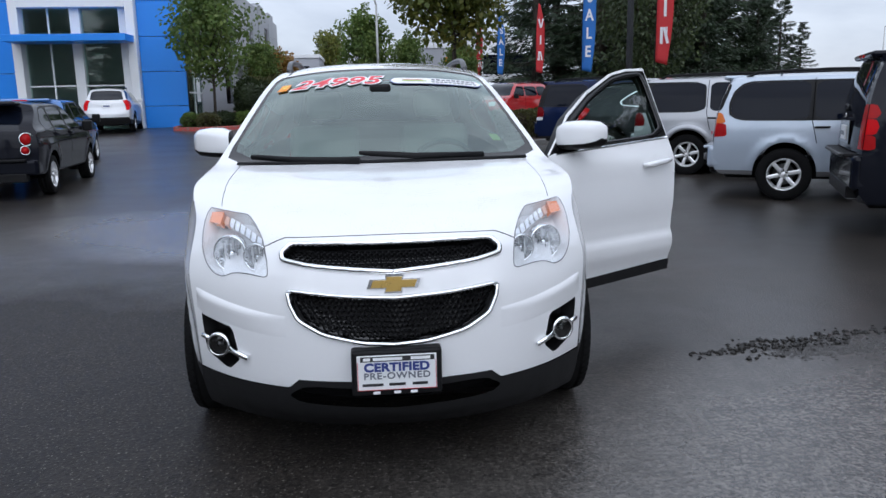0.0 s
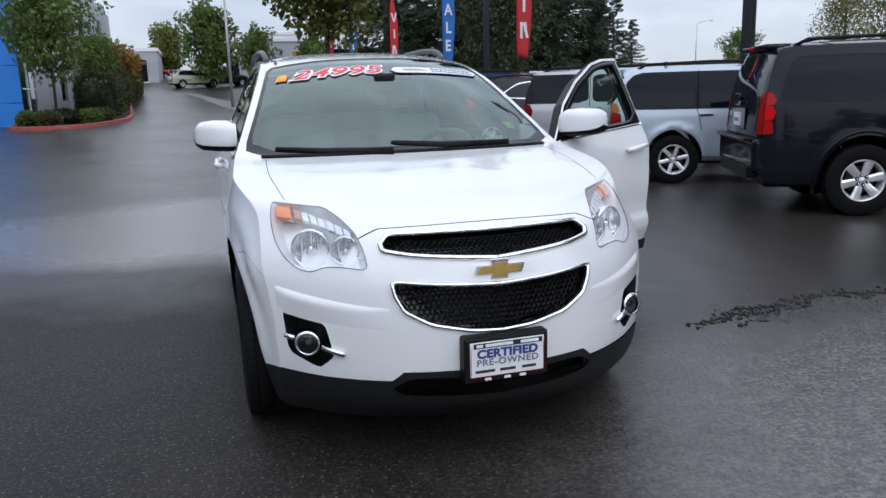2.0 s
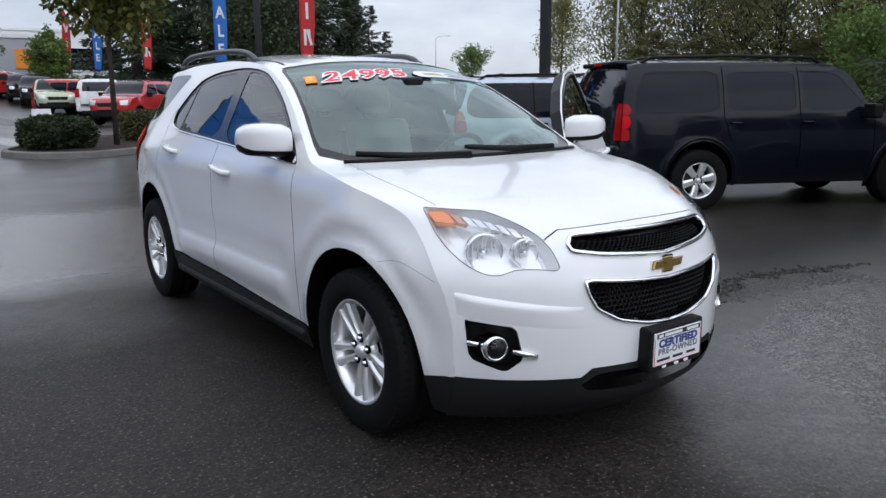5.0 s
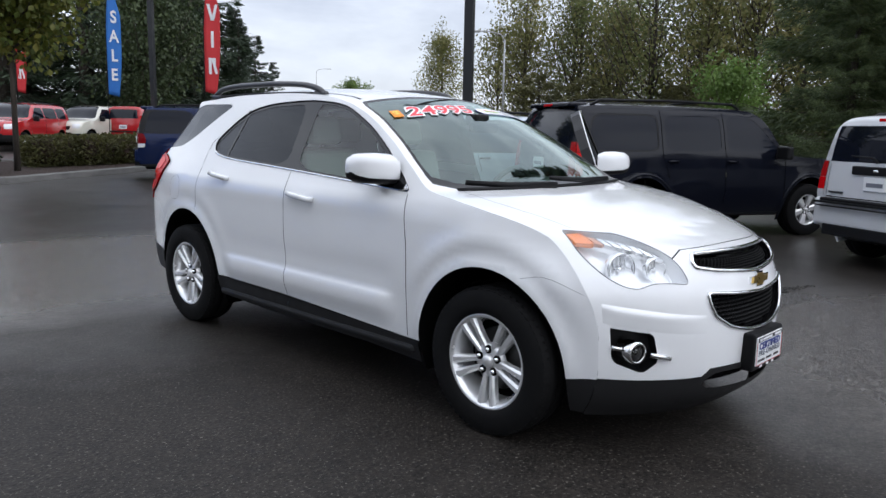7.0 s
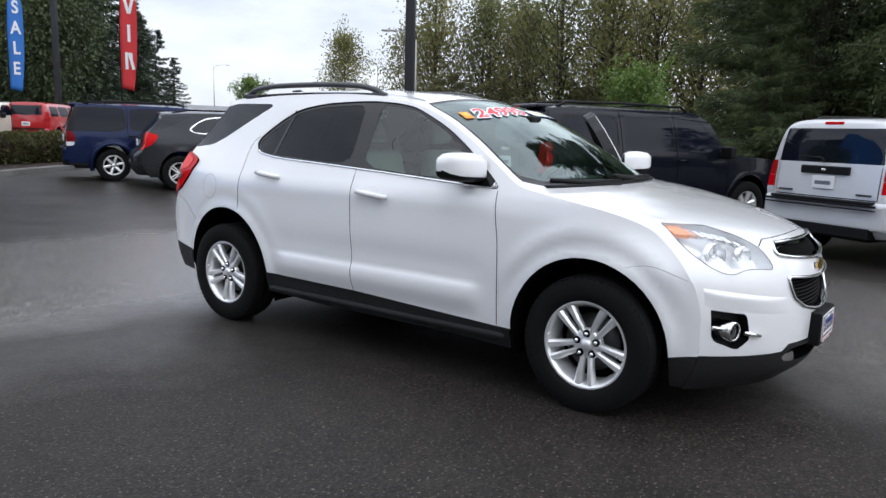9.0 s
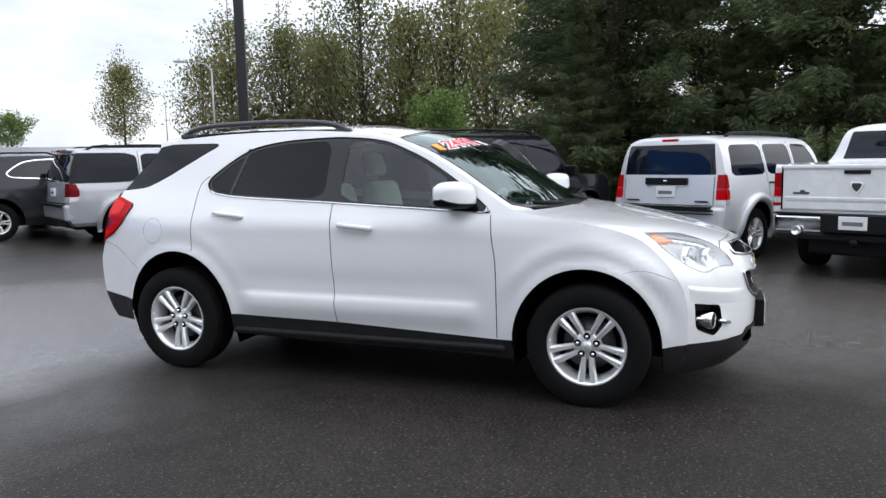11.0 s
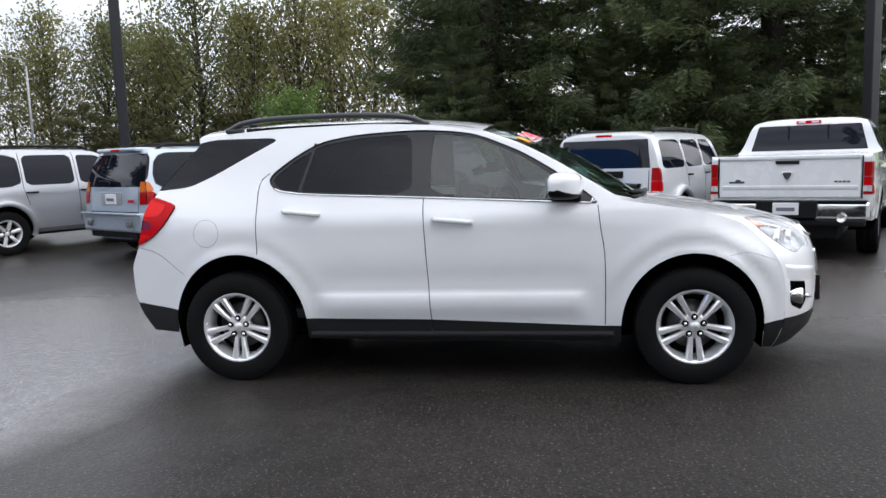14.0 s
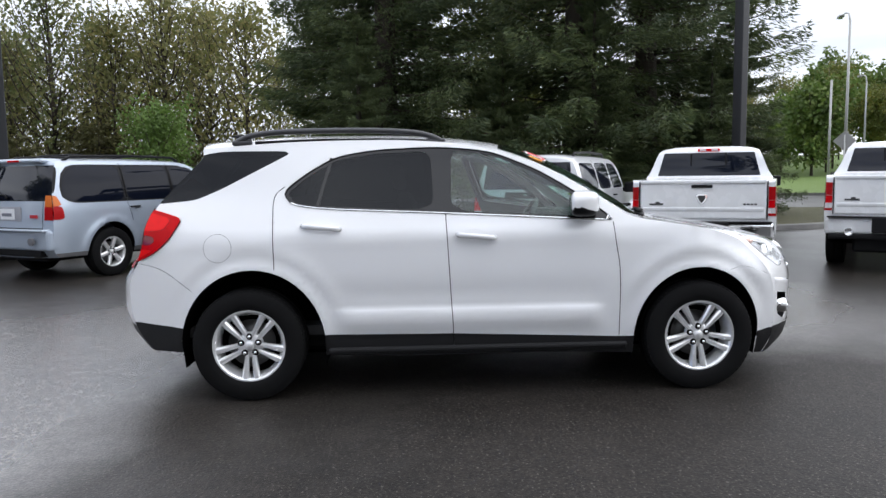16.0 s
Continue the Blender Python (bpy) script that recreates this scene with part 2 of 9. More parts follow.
def part(name, bm, mat, parent, label="", smooth=False):
    me = bpy.data.meshes.new(name)
    bm.to_mesh(me)
    bm.free()
    me.materials.append(mat)
    if smooth:
        me.polygons.foreach_set("use_smooth", [True] * len(me.polygons))
    ob = new(name, me)
    ob.parent = parent
    if label:
        ob["label"] = label
    return ob


def share(ob, m, parent=None):
    """One more object on the same mesh."""
    o = ob.copy()
    scene.collection.objects.link(o)
    o.parent = parent if parent is not None else ob.parent
    o.matrix_local = m
    return o


def root(name, m=None):
    ob = new(name)
    ob.empty_display_size = 0.1
    if m is not None:
        ob.matrix_world = m
    return ob


def bm_box(bm, x0, x1, y0, y1, z0, z1, bevel=0.0, seg=2, m=None):
    r = bmesh.ops.create_cube(bm, size=1)
    vs = r["verts"]
    for v in vs:
        v.co = Vector(((x0 + x1) / 2 + v.co.x * (x1 - x0), (y0 + y1) / 2 + v.co.y * (y1 - y0), (z0 + z1) / 2 + v.co.z * (z1 - z0)))
    if m is not None:
        bmesh.ops.transform(bm, matrix=m, verts=vs)
    if bevel:
        es = list({e for v in vs for e in v.link_edges})
        bmesh.ops.bevel(bm, geom=es, offset=bevel, segments=seg, affect="EDGES", profile=0.5)


def box(name, x0, x1, y0, y1, z0, z1, mat, parent=None, bevel=0.0, label="", seg=2, m=None):
    bm = bmesh.new()
    bm_box(bm, x0, x1, y0, y1, z0, z1, bevel, seg, m)
    return part(name, bm, mat, parent, label)


def tube_data(path, radius, sides=8, caps=True, squash=1.0):
    """Vertices and faces of a tube along points; radius may be a list."""
    pts = [Vector(p) for p in path]
    n = len(pts)
    rad = radius if isinstance(radius, (list, tuple)) else [radius] * n
    vs, fs = [], []
    up = Vector((0, 0, 1))
    for i, p in enumerate(pts):
        d = (pts[min(i + 1, n - 1)] - pts[max(i - 1, 0)]).normalized()
        u = d.cross(up)
        if u.length < 1e-3:
            u = d.cross(Vector((0, 1, 0)))
        u.normalize()
        w = u.cross(d).normalized()
        for k in range(sides):
            a = 2 * math.pi * k / sides
            vs.append(p + (u * math.cos(a) + w * math.sin(a) * squash) * rad[i])
    for i in range(n - 1):
        for k in range(sides):
            a, b = i * sides + k, i * sides + (k + 1) % sides
            fs.append((a, b, b + sides, a + sides))
    if caps:
        fs.append(tuple(range(sides))[::-1])
        fs.append(tuple(range((n - 1) * sides, n * sides)))
    return vs, fs


def tube(name, path, radius, mat, parent=None, sides=8, label="", squash=1.0):
    vs, fs = tube_data(path, radius, sides, True, squash)
    return mesh_ob(name, vs, fs, mat, parent, label)


def lathe(name, profile, mat, parent=None, seg=48, label="", closed=False):
    """Turns (x, r) pairs about the x axis."""
    vs, fs = [], []
    n = len(profile)
    for k in range(seg):
        a = 2 * math.pi * k / seg
        for x, r in profile:
            vs.append((x, r * math.cos(a), r * math.sin(a)))
    for k in range(seg):
        k2 = (k + 1) % seg
        for i in range(n if closed else n - 1):
            j = (i + 1) % n
            fs.append((k * n + i, k * n + j, k2 * n + j, k2 * n + i))
    return mesh_ob(name, vs, fs, mat, parent, label)


def ring_band(name, pts, nrm, width, height, mat, parent, label="", closed=True):
    """A moulding of a rounded section laid along points on a surface."""
    n = len(pts)
    vs, fs = [], []
    sec = [(-0.5, -0.3), (-0.42, 0.55), (-0.15, 1.0), (0.15, 1.0), (0.42, 0.55), (0.5, -0.3)]
    k = len(sec)
    for i in range(n):
        p = Vector(pts[i])
        a = Vector(pts[(i - 1) % n] if closed or i else pts[i])
        b = Vector(pts[(i + 1) % n] if closed or i < n - 1 else pts[i])
        t = (b - a).normalized()
        N = Vector(nrm[i]).normalized()
        s = N.cross(t).normalized()
        for u, h in sec:
            vs.append(p + s * (u * width) + N * (h * height))
    for i in range(n if closed else n - 1):
        j = (i + 1) % n
        for c in range(k):
            d = (c + 1) % k
            fs.append((i * k + c, i * k + d, j * k + d, j * k + c))
    if not closed:
        fs.append(tuple(range(k)))
        fs.append(tuple(range((n - 1) * k, n * k))[::-1])
    return mesh_ob(name, vs, fs, mat, parent, label)


def letters(name, text, size, mat, parent, m, depth=0.002, shear=0.0, offset=0.0, spacing=1.0, widen=1.0, label=""):
    cu = bpy.data.curves.new(name, "FONT")
    cu.body = text
    cu.size = size
    cu.align_x, cu.align_y = "CENTER", "CENTER"
    cu.extrude = depth
    cu.shear = shear
    cu.offset = offset
    cu.space_character = spacing
    tmp = bpy.data.objects.new(name + "_text", cu)
    scene.collection.objects.link(tmp)
    me = bpy.data.meshes.new_from_object(tmp.evaluated_get(bpy.context.evaluated_depsgraph_get()))
    bpy.data.objects.remove(tmp)
    me.name = name
    me.materials.clear()
    me.materials.append(mat)
    if widen != 1.0:
        for v in me.vertices:
            v.co.x *= widen
    ob = new(name, me)
    ob.parent = parent
    ob.matrix_local = m
    if label:
        ob["label"] = label
    return ob


# ---------------------------------------------------------------- vehicle shells
from mathutils import geometry


class Smooth:
    """A monotone cubic curve through (x, y) pairs."""

    def __init__(self, pts):
        p = np.array(sorted(pts), float)
        x, y = p[:, 0], p[:, 1]
        h = np.diff(x)
        d = np.diff(y) / h
        m = np.zeros(len(x))
        m[0], m[-1] = d[0], d[-1]
        for i in range(1, len(x) - 1):
            if d[i - 1] * d[i] > 0:
                w1, w2 = 2 * h[i] + h[i - 1], h[i] + 2 * h[i - 1]
                m[i] = (w1 + w2) / (w1 / d[i - 1] + w2 / d[i])
        self.x, self.y, self.m, self.h = x, y, m, h

    def __call__(self, v):
        v = np.clip(v, self.x[0], self.x[-1])
        i = np.clip(np.searchsorted(self.x, v) - 1, 0, len(self.x) - 2)
        h = self.h[i]
        t = (v - self.x[i]) / h
        return ((2 * t**3 - 3 * t**2 + 1) * self.y[i] + (t**3 - 2 * t**2 + t) * h * self.m[i] + (-2 * t**3 + 3 * t**2) * self.y[i + 1] + (t**3 - t**2) * h * self.m[i + 1])


def smoothstep(a, b, v):
    t = np.clip((v - a) / (b - a), 0, 1)
    return t * t * (3 - 2 * t)


def dense(poly, step, closed=True):
    p = np.asarray(poly, float)
    q = np.vstack([p, p[:1]]) if closed else p
    out = []
    for a, b in zip(q[:-1], q[1:]):
        k = max(1, int(math.ceil(np.linalg.norm(b - a) / step)))
        for i in range(k):
            out.append(a + (b - a) * i / k)
    if not closed:
        out.append(q[-1])
    return np.array(out)


def rounded(poly, r=0.3, times=2, closed=True):
    """Corner cutting; r is the share of each edge that is cut."""
    p = np.asarray(poly, float)
    for _ in range(times):
        q = []
        n = len(p)
        rngs = range(n) if closed else range(n - 1)
        if not closed:
            q.append(p[0])
        for i in rngs:
            a, b = p[i], p[(i + 1) % n]
            q += [a + (b - a) * r, b + (a - b) * r]
        if not closed:
            q.append(p[-1])
        p = np.array(q)
    return p


def inside(pts, poly):
    x, y = pts[:, 0], pts[:, 1]
    c = np.zeros(len(pts), bool)
    n = len(poly)
    for i in range(n):
        x1, y1 = poly[i]
        x2, y2 = poly[(i + 1) % n]
        if y1 == y2:
            continue
        hit = ((y1 > y) != (y2 > y)) & (x < (x2 - x1) * (y - y1) / (y2 - y1) + x1)
        c ^= hit
    return c


def ribbon(line, w):
    """A closed polygon of width w along an open polyline."""
    p = np.asarray(line, float)
    t = np.gradient(p, axis=0)
    t /= np.linalg.norm(t, axis=1)[:, None] + 1e-9
    s = np.stack([-t[:, 1], t[:, 0]], 1) * w / 2
    return np.vstack([p + s, (p - s)[::-1]])


class Shell:
    """A car body: two sides, each a width over (y, z), and one band that runs over nose, bonnet, screen, roof and tail."""

    def __init__(self, W, P, E, flare=None, power=2.3, upper=None):
        self.W, self.P = Smooth(W), Smooth(P)
        self.flare, self.upper, self.power = flare, upper, power
        E = np.array(E, float)
        step = 0.5 * (np.linalg.norm(np.diff(E[:, :2], axis=0), axis=1) + np.linalg.norm(np.diff(E[:, 2:4], axis=0), axis=1))
        self.knots = np.concatenate([[0], np.cumsum(step)])
        self.c = [Smooth(list(zip(self.knots, E[:, k]))) for k in range(4)]
        self.length = self.knots[-1]

    def X(self, y, z):
        y, z = np.asarray(y, float), np.asarray(z, float)
        x = self.W(z) * self.P(y)
        if self.upper is not None:
            x = x * self.upper(y, z)
        if self.flare is not None:
            x = x + self.flare(y, z)
        return x

    def tau(self, i):
        """Where the band passes control point i, which may lie between two."""
        k = int(math.floor(i))
        k = min(k, len(self.knots) - 2)
        return self.knots[k] + (self.knots[k + 1] - self.knots[k]) * (i - k)

    def band(self, a, t):
        a, t = np.asarray(a, float), np.asarray(t, float)
        ye, ze, yc, zc = (c(t) for c in self.c)
        xe = self.X(ye, ze)
        k = 1 - np.abs(a) ** self.power
        return np.stack([xe * a, ye + (yc - ye) * k, ze + (zc - ze) * k], -1)

    def band_n(self, a, t):
        h = 2e-3
        du = self.band(np.clip(a + h, -1, 1), t) - self.band(np.clip(a - h, -1, 1), t)
        dv = self.band(a, t + h) - self.band(a, t - h)
        n = np.cross(du, dv)
        return n / (np.linalg.norm(n, axis=-1, keepdims=True) + 1e-12)

    def side(self, y, z, sign):
        return np.stack([sign * self.X(y, z), y, z], -1)

    def side_n(self, y, z, sign):
        h = 4e-3
        dy = (self.X(y + h, z) - self.X(y - h, z)) / (2 * h)
        dz = (self.X(y, z + h) - self.X(y, z - h)) / (2 * h)
        n = np.stack([np.full_like(dy, sign), -dy, -dz], -1)
        return n / np.linalg.norm(n, axis=-1, keepdims=True)

    def find(self, x, v, axis, t0, t1):
        """The (a, t) of the band at sideways x where coordinate axis is v, between t0 and t1."""
        lo, hi = t0, t1

        def val(t):
            ye, ze = self.c[0](t), self.c[1](t)
            a = float(np.clip(x / self.X(ye, ze), -1, 1))
            return a, self.band(a, t)[axis] - v

        f0 = val(lo)[1]
        for _ in range(40):
            mid = (lo + hi) / 2
            if (val(mid)[1] > 0) == (f0 > 0):
                lo = mid
            else:
                hi = mid
        return val(lo)[0], lo

    def on_band(self, pts, axis, t0, t1):
        """Maps (x, v) points to the band's plan (0.8 a, t)."""
        out = []
        for x, v in pts:
            a, t = self.find(x, v, axis, t0, t1)
            out.append((0.8 * a, t))
        return np.array(out)

    def panel(self, kind, sign, g, regions, base="body", offsets=None, count=150, t_range=None):
        """Cuts a side or the band into the named regions; a later region lies over an earlier one.
        Gives name -> (vertices, triangles, normals)."""
        offsets = offsets or {}
        ts = np.linspace(0, self.length, count)
        if kind == "side":
            outline = np.stack([self.c[0](ts), self.c[1](ts)], 1)
            bottom = dense([outline[-1], outline[0]], g, False)[1:-1]
            outline = np.vstack([outline, bottom])
        else:
            ends = dense([(0.8, ts[-1]), (-0.8, ts[-1])], g, False)[1:-1]
            ends0 = dense([(-0.8, 0.0), (0.8, 0.0)], g, False)[1:-1]
            outline = np.vstack([np.stack([np.full(count, 0.8), ts], 1), ends, np.stack([np.full(count, -0.8), ts[::-1]], 1), ends0])
        lo, hi = outline.min(0), outline.max(0)
        gx, gy = np.meshgrid(np.arange(lo[0] + g / 2, hi[0], g), np.arange(lo[1] + g / 2, hi[1], g))
        grid = np.stack([gx.ravel() + (np.arange(gx.size) % 7 - 3) * g * 0.01, gy.ravel()], 1)
        grid = grid[inside(grid, outline)]
        lines = [outline] + [dense(poly, g) for _, poly in regions]
        near = np.vstack(lines)
        keep = np.ones(len(grid), bool)
        for i in range(0, len(near), 400):
            d = np.abs(grid[:, None, :] - near[None, i:i + 400, :])
            keep &= ~((d[..., 0] < 0.45 * g) & (d[..., 1] < 0.45 * g)).any(1)
        grid = grid[keep]
        vs, es, at = [], [], 0
        for ln in lines:
            n = len(ln)
            vs += [Vector(p) for p in ln]
            es += [(at + i, at + (i + 1) % n) for i in range(n)]
            at += n
        vs += [Vector(p) for p in grid]
        r = geometry.delaunay_2d_cdt(vs, es, [], 0, 1e-5)
        V = np.array([(v[0], v[1]) for v in r[0]])
        F = np.array([f for f in r[2] if len(f) == 3])
        C = V[F].mean(1)
        cls = np.full(len(F), "", object)
        cls[inside(C, outline)] = base
        for name, poly in regions:
            cls[inside(C, np.asarray(poly)) & (cls != "")] = name
        if kind == "side":
            P3, N3 = self.side(V[:, 0], V[:, 1], sign), self.side_n(V[:, 0], V[:, 1], sign)
        else:
            a = np.clip(V[:, 0] / 0.8, -1, 1)
            P3, N3 = self.band(a, V[:, 1]), self.band_n(a, V[:, 1])
        out = {}
        for name in set(cls):
            if name in ("", "hole"):
                continue
            f = F[cls == name]
            use, inv = np.unique(f.ravel(), return_inverse=True)
            f = inv.reshape(-1, 3)
            p, n = P3[use] + N3[use] * offsets.get(name, 0.0), N3[use]
            g3 = np.cross(p[f[:, 1]] - p[f[:, 0]], p[f[:, 2]] - p[f[:, 0]])
            flip = (g3 * n[f[:, 0]]).sum(1) < 0
            f[flip] = f[flip][:, ::-1]
            out[name] = (p, f, n)
        return out


def emit(pieces, key, name, mat, parent, label=""):
    if key not in pieces:
        return None
    p, f, n = pieces[key]
    lab = np.arange(len(p))
    while True:
        low = lab[f].min(1)
        nxt = lab.copy()
        np.minimum.at(nxt, f.ravel(), np.repeat(low, 3))
        nxt = nxt[nxt]
        if (nxt == lab).all():
            break
        lab = nxt
    first = None
    for c in np.unique(lab[f[:, 0]]):
        sel = f[lab[f[:, 0]] == c]
        use, inv = np.unique(sel.ravel(), return_inverse=True)
        o = mesh_ob(name, p[use], inv.reshape(-1, 3), mat, parent, label, normals=n[use])
        first = first or o
    return first


def ellipse(cy, cz, ry, rz, n=40, a0=0.0, a1=2 * math.pi):
    return np.array([(cy + ry * math.cos(a0 + (a1 - a0) * i / n), cz + rz * math.sin(a0 + (a1 - a0) * i / n)) for i in range(n)])


# ---------------------------------------------------------------- wheels


def wheel_mesh(parent_name, R, rim_r, width, style, rim_mat=None, lugs=5):
    """A wheel whose outer face looks along -x, centred on its axle."""
    rim_mat = rim_mat or ALLOY
    w = root(parent_name)
    h = width / 2
    sh = R - rim_r
    prof = [(-h * 0.72, rim_r - 0.005), (-h * 0.94, rim_r + 0.012), (-h * 1.0, rim_r + sh * 0.35), (-h * 0.99, rim_r + sh * 0.6), (-h * 0.93, R - 0.02), (-h * 0.84, R - 0.006), (-h * 0.6, R),
            (-h * 0.56, R - 0.008), (-h * 0.5, R), (-h * 0.06, R), (-h * 0.03, R - 0.009), (h * 0.03, R - 0.009), (h * 0.06, R), (h * 0.5, R), (h * 0.56, R - 0.008), (h * 0.6, R), (h * 0.9, R - 0.012), (h, rim_r + sh * 0.4), (h * 0.72, rim_r - 0.005)]
    lathe("tyre", prof, RUBBER, w, 56, "black rubber tyre")
    # shoulder blocks of the tread
    vs, fs = [], []
    for sgn in (-1, 1):
        for k in range(60):
            a0 = 2 * math.pi * k / 60
            a1 = a0 + 2 * math.pi / 60 * 0.62
            at = len(vs)
            for a in (a0, a1):
                for x, r in ((sgn * h * 0.62, R + 0.002), (sgn * h * 0.9, R - 0.008), (sgn * h * 0.9, R - 0.03), (sgn * h * 0.62, R - 0.03)):
                    vs.append((x, r * math.cos(a), r * math.sin(a)))
            fs += [(at, at + 1, at + 5, at + 4), (at + 1, at + 2, at + 6, at + 5), (at, at + 4, at + 7, at + 3), (at, at + 3, at + 2, at + 1), (at + 4, at + 5, at + 6, at + 7)]
    tagged(mesh_ob("tread", vs, fs, RUBBER, w, smooth=False), kind="stuff")
    face = -h * 0.80
    lathe("rim", [(-h * 0.86, rim_r + 0.012), (-h * 0.9, rim_r + 0.004), (-h * 0.86, rim_r - 0.006), (-h * 0.7, rim_r - 0.014), (-h * 0.4, rim_r - 0.03), (h * 0.7, rim_r - 0.02)], rim_mat, w, 56)
    lathe("brake_disc", [(0.0, 0.03), (0.0, rim_r * 0.68), (0.02, rim_r * 0.68)], DARK_METAL, w, 32)
    lathe("wheel_backing", [(h * 0.35, 0.0), (h * 0.35, rim_r - 0.015)], SHUT, w, 32)
    n, pair, wid0, wid1 = style
    r_in, r_out = rim_r * 0.17, rim_r * 0.97

    def spoke(bm, ang, r0, r1, w0, w1, x0, x1, dep, t0=0.0, t1=0.0):
        secs = []
        for r, ww, x, tt in ((r0, w0, x0, t0), ((r0 + r1) / 2, (w0 + w1) / 2 * 0.94, x0 * 0.35 + x1 * 0.65, (t0 + t1) / 2), (r1, w1, x1, t1)):
            ring = []
            for s, d in ((-1, dep), (-0.96, 0.010), (-0.45, 0.0), (0.45, 0.0), (0.96, 0.010), (1, dep)):
                v = Vector((x + d, tt + s * ww / 2, r))
                v.rotate(Euler((ang, 0, 0)))
                ring.append(bm.verts.new(v))
            secs.append(ring)
        for a, b in zip(secs[:-1], secs[1:]):
            for i in range(5):
                bm.faces.new((a[i], a[i + 1], b[i + 1], b[i]))

    for k in range(n):
        ang = 2 * math.pi * k / n
        for off in ((-pair, pair) if pair else (0.0,)):
            bm = bmesh.new()
            sg = 0 if not off else math.copysign(1, off)
            spoke(bm, ang, r_in, r_out, wid0, wid1, face + 0.018, face - 0.004, 0.035, sg * (wid0 / 2 + 0.004), sg * r_out * pair)
            part("spoke", bm, rim_mat, w)
    lathe("hub_plate", [(face + 0.017, 0.0), (face + 0.017, rim_r * 0.30), (face + 0.024, rim_r * 0.36), (face + 0.05, rim_r * 0.38)], rim_mat, w, 40)
    lathe("hub_cap", [(face - 0.004, 0.0), (face - 0.003, rim_r * 0.10), (face + 0.004, rim_r * 0.13), (face + 0.020, rim_r * 0.15)], rim_mat, w, 32)
    first = well = None
    for k in range(lugs):
        a = 2 * math.pi * (k + 0.5) / lugs
        y_, z_ = rim_r * 0.255 * math.sin(a), rim_r * 0.255 * math.cos(a)
        if first is None:
            well = lathe("lug_well", [(-0.004, 0.0), (-0.004, rim_r * 0.085), (0.004, rim_r * 0.095)], SHUT, w, 16)
            well.matrix_local = pose(face + 0.015, y_, z_)
            first = lathe("lug_nut", [(-0.012, 0.0), (-0.012, 0.009), (0.008, 0.011)], CHROME, w, 8)
            first.matrix_local = pose(face + 0.012, y_, z_)
        else:
            share(well, pose(face + 0.015, y_, z_))
            share(first, pose(face + 0.012, y_, z_))
    return w


def hang_wheels(car, proto, spots, spin=0.0):
    """Copies of a wheel prototype under a car; spots are (x, y, z), outer faces away from the middle."""
    for i, (x, y, z) in enumerate(spots):
        m = pose(x, y, z, spin, 0, 180 if x > 0 else 0)
        o = copy_thing(proto, m)
        o.name = "wheel"
        o.parent = car
        o.matrix_parent_inverse = Matrix.Identity(4)
        o.matrix_basis = m


def drop(ob):
    for o in (*ob.children_recursive, ob):
        bpy.data.objects.remove(o)

# ---------------------------------------------------------------- the white crossover in the middle
WB = 1.4285
HUB_Z = 0.352
ARCHES = ((-1.417, 0.42, 0.447), (1.398, 0.448, 0.478))


def eq_flare(y, z):
    out = 0.0
    for cy, ry, rz in ARCHES:
        q = np.sqrt(((y - cy) / ry) ** 2 + ((z - HUB_Z) / rz) ** 2)
        up = smoothstep(0.25, 0.45, z)
        out = out + up * (0.015 * np.exp(-((q - 1.0) / 0.10) ** 2) + (0.012 if cy < 0 else 0.006) * np.exp(-((q - 1.27) / 0.12) ** 2) * smoothstep(0.5, 0.8, z))
    mid = smoothstep(-0.85, -0.7, y) * smoothstep(0.95, 0.75, y)
    out = out + mid * (0.022 * smoothstep(0.595, 0.53, z) * smoothstep(0.38, 0.50, z) - 0.006 * np.exp(-((z - 0.66) / 0.07) ** 2))
    out = out + 0.006 * np.exp(-((z - 1.02) / 0.05) ** 2) * smoothstep(-1.0, -0.7, y) * smoothstep(1.9, 1.5, y)
    return out


def eq_upper(y, z):
    nose = 1 - 0.075 * smoothstep(0.72, 1.0, z) * smoothstep(1.35, 1.85, -y)
    return nose * (1 - 0.05 * smoothstep(1.05, 1.35, z) * smoothstep(0.9, 1.9, y))


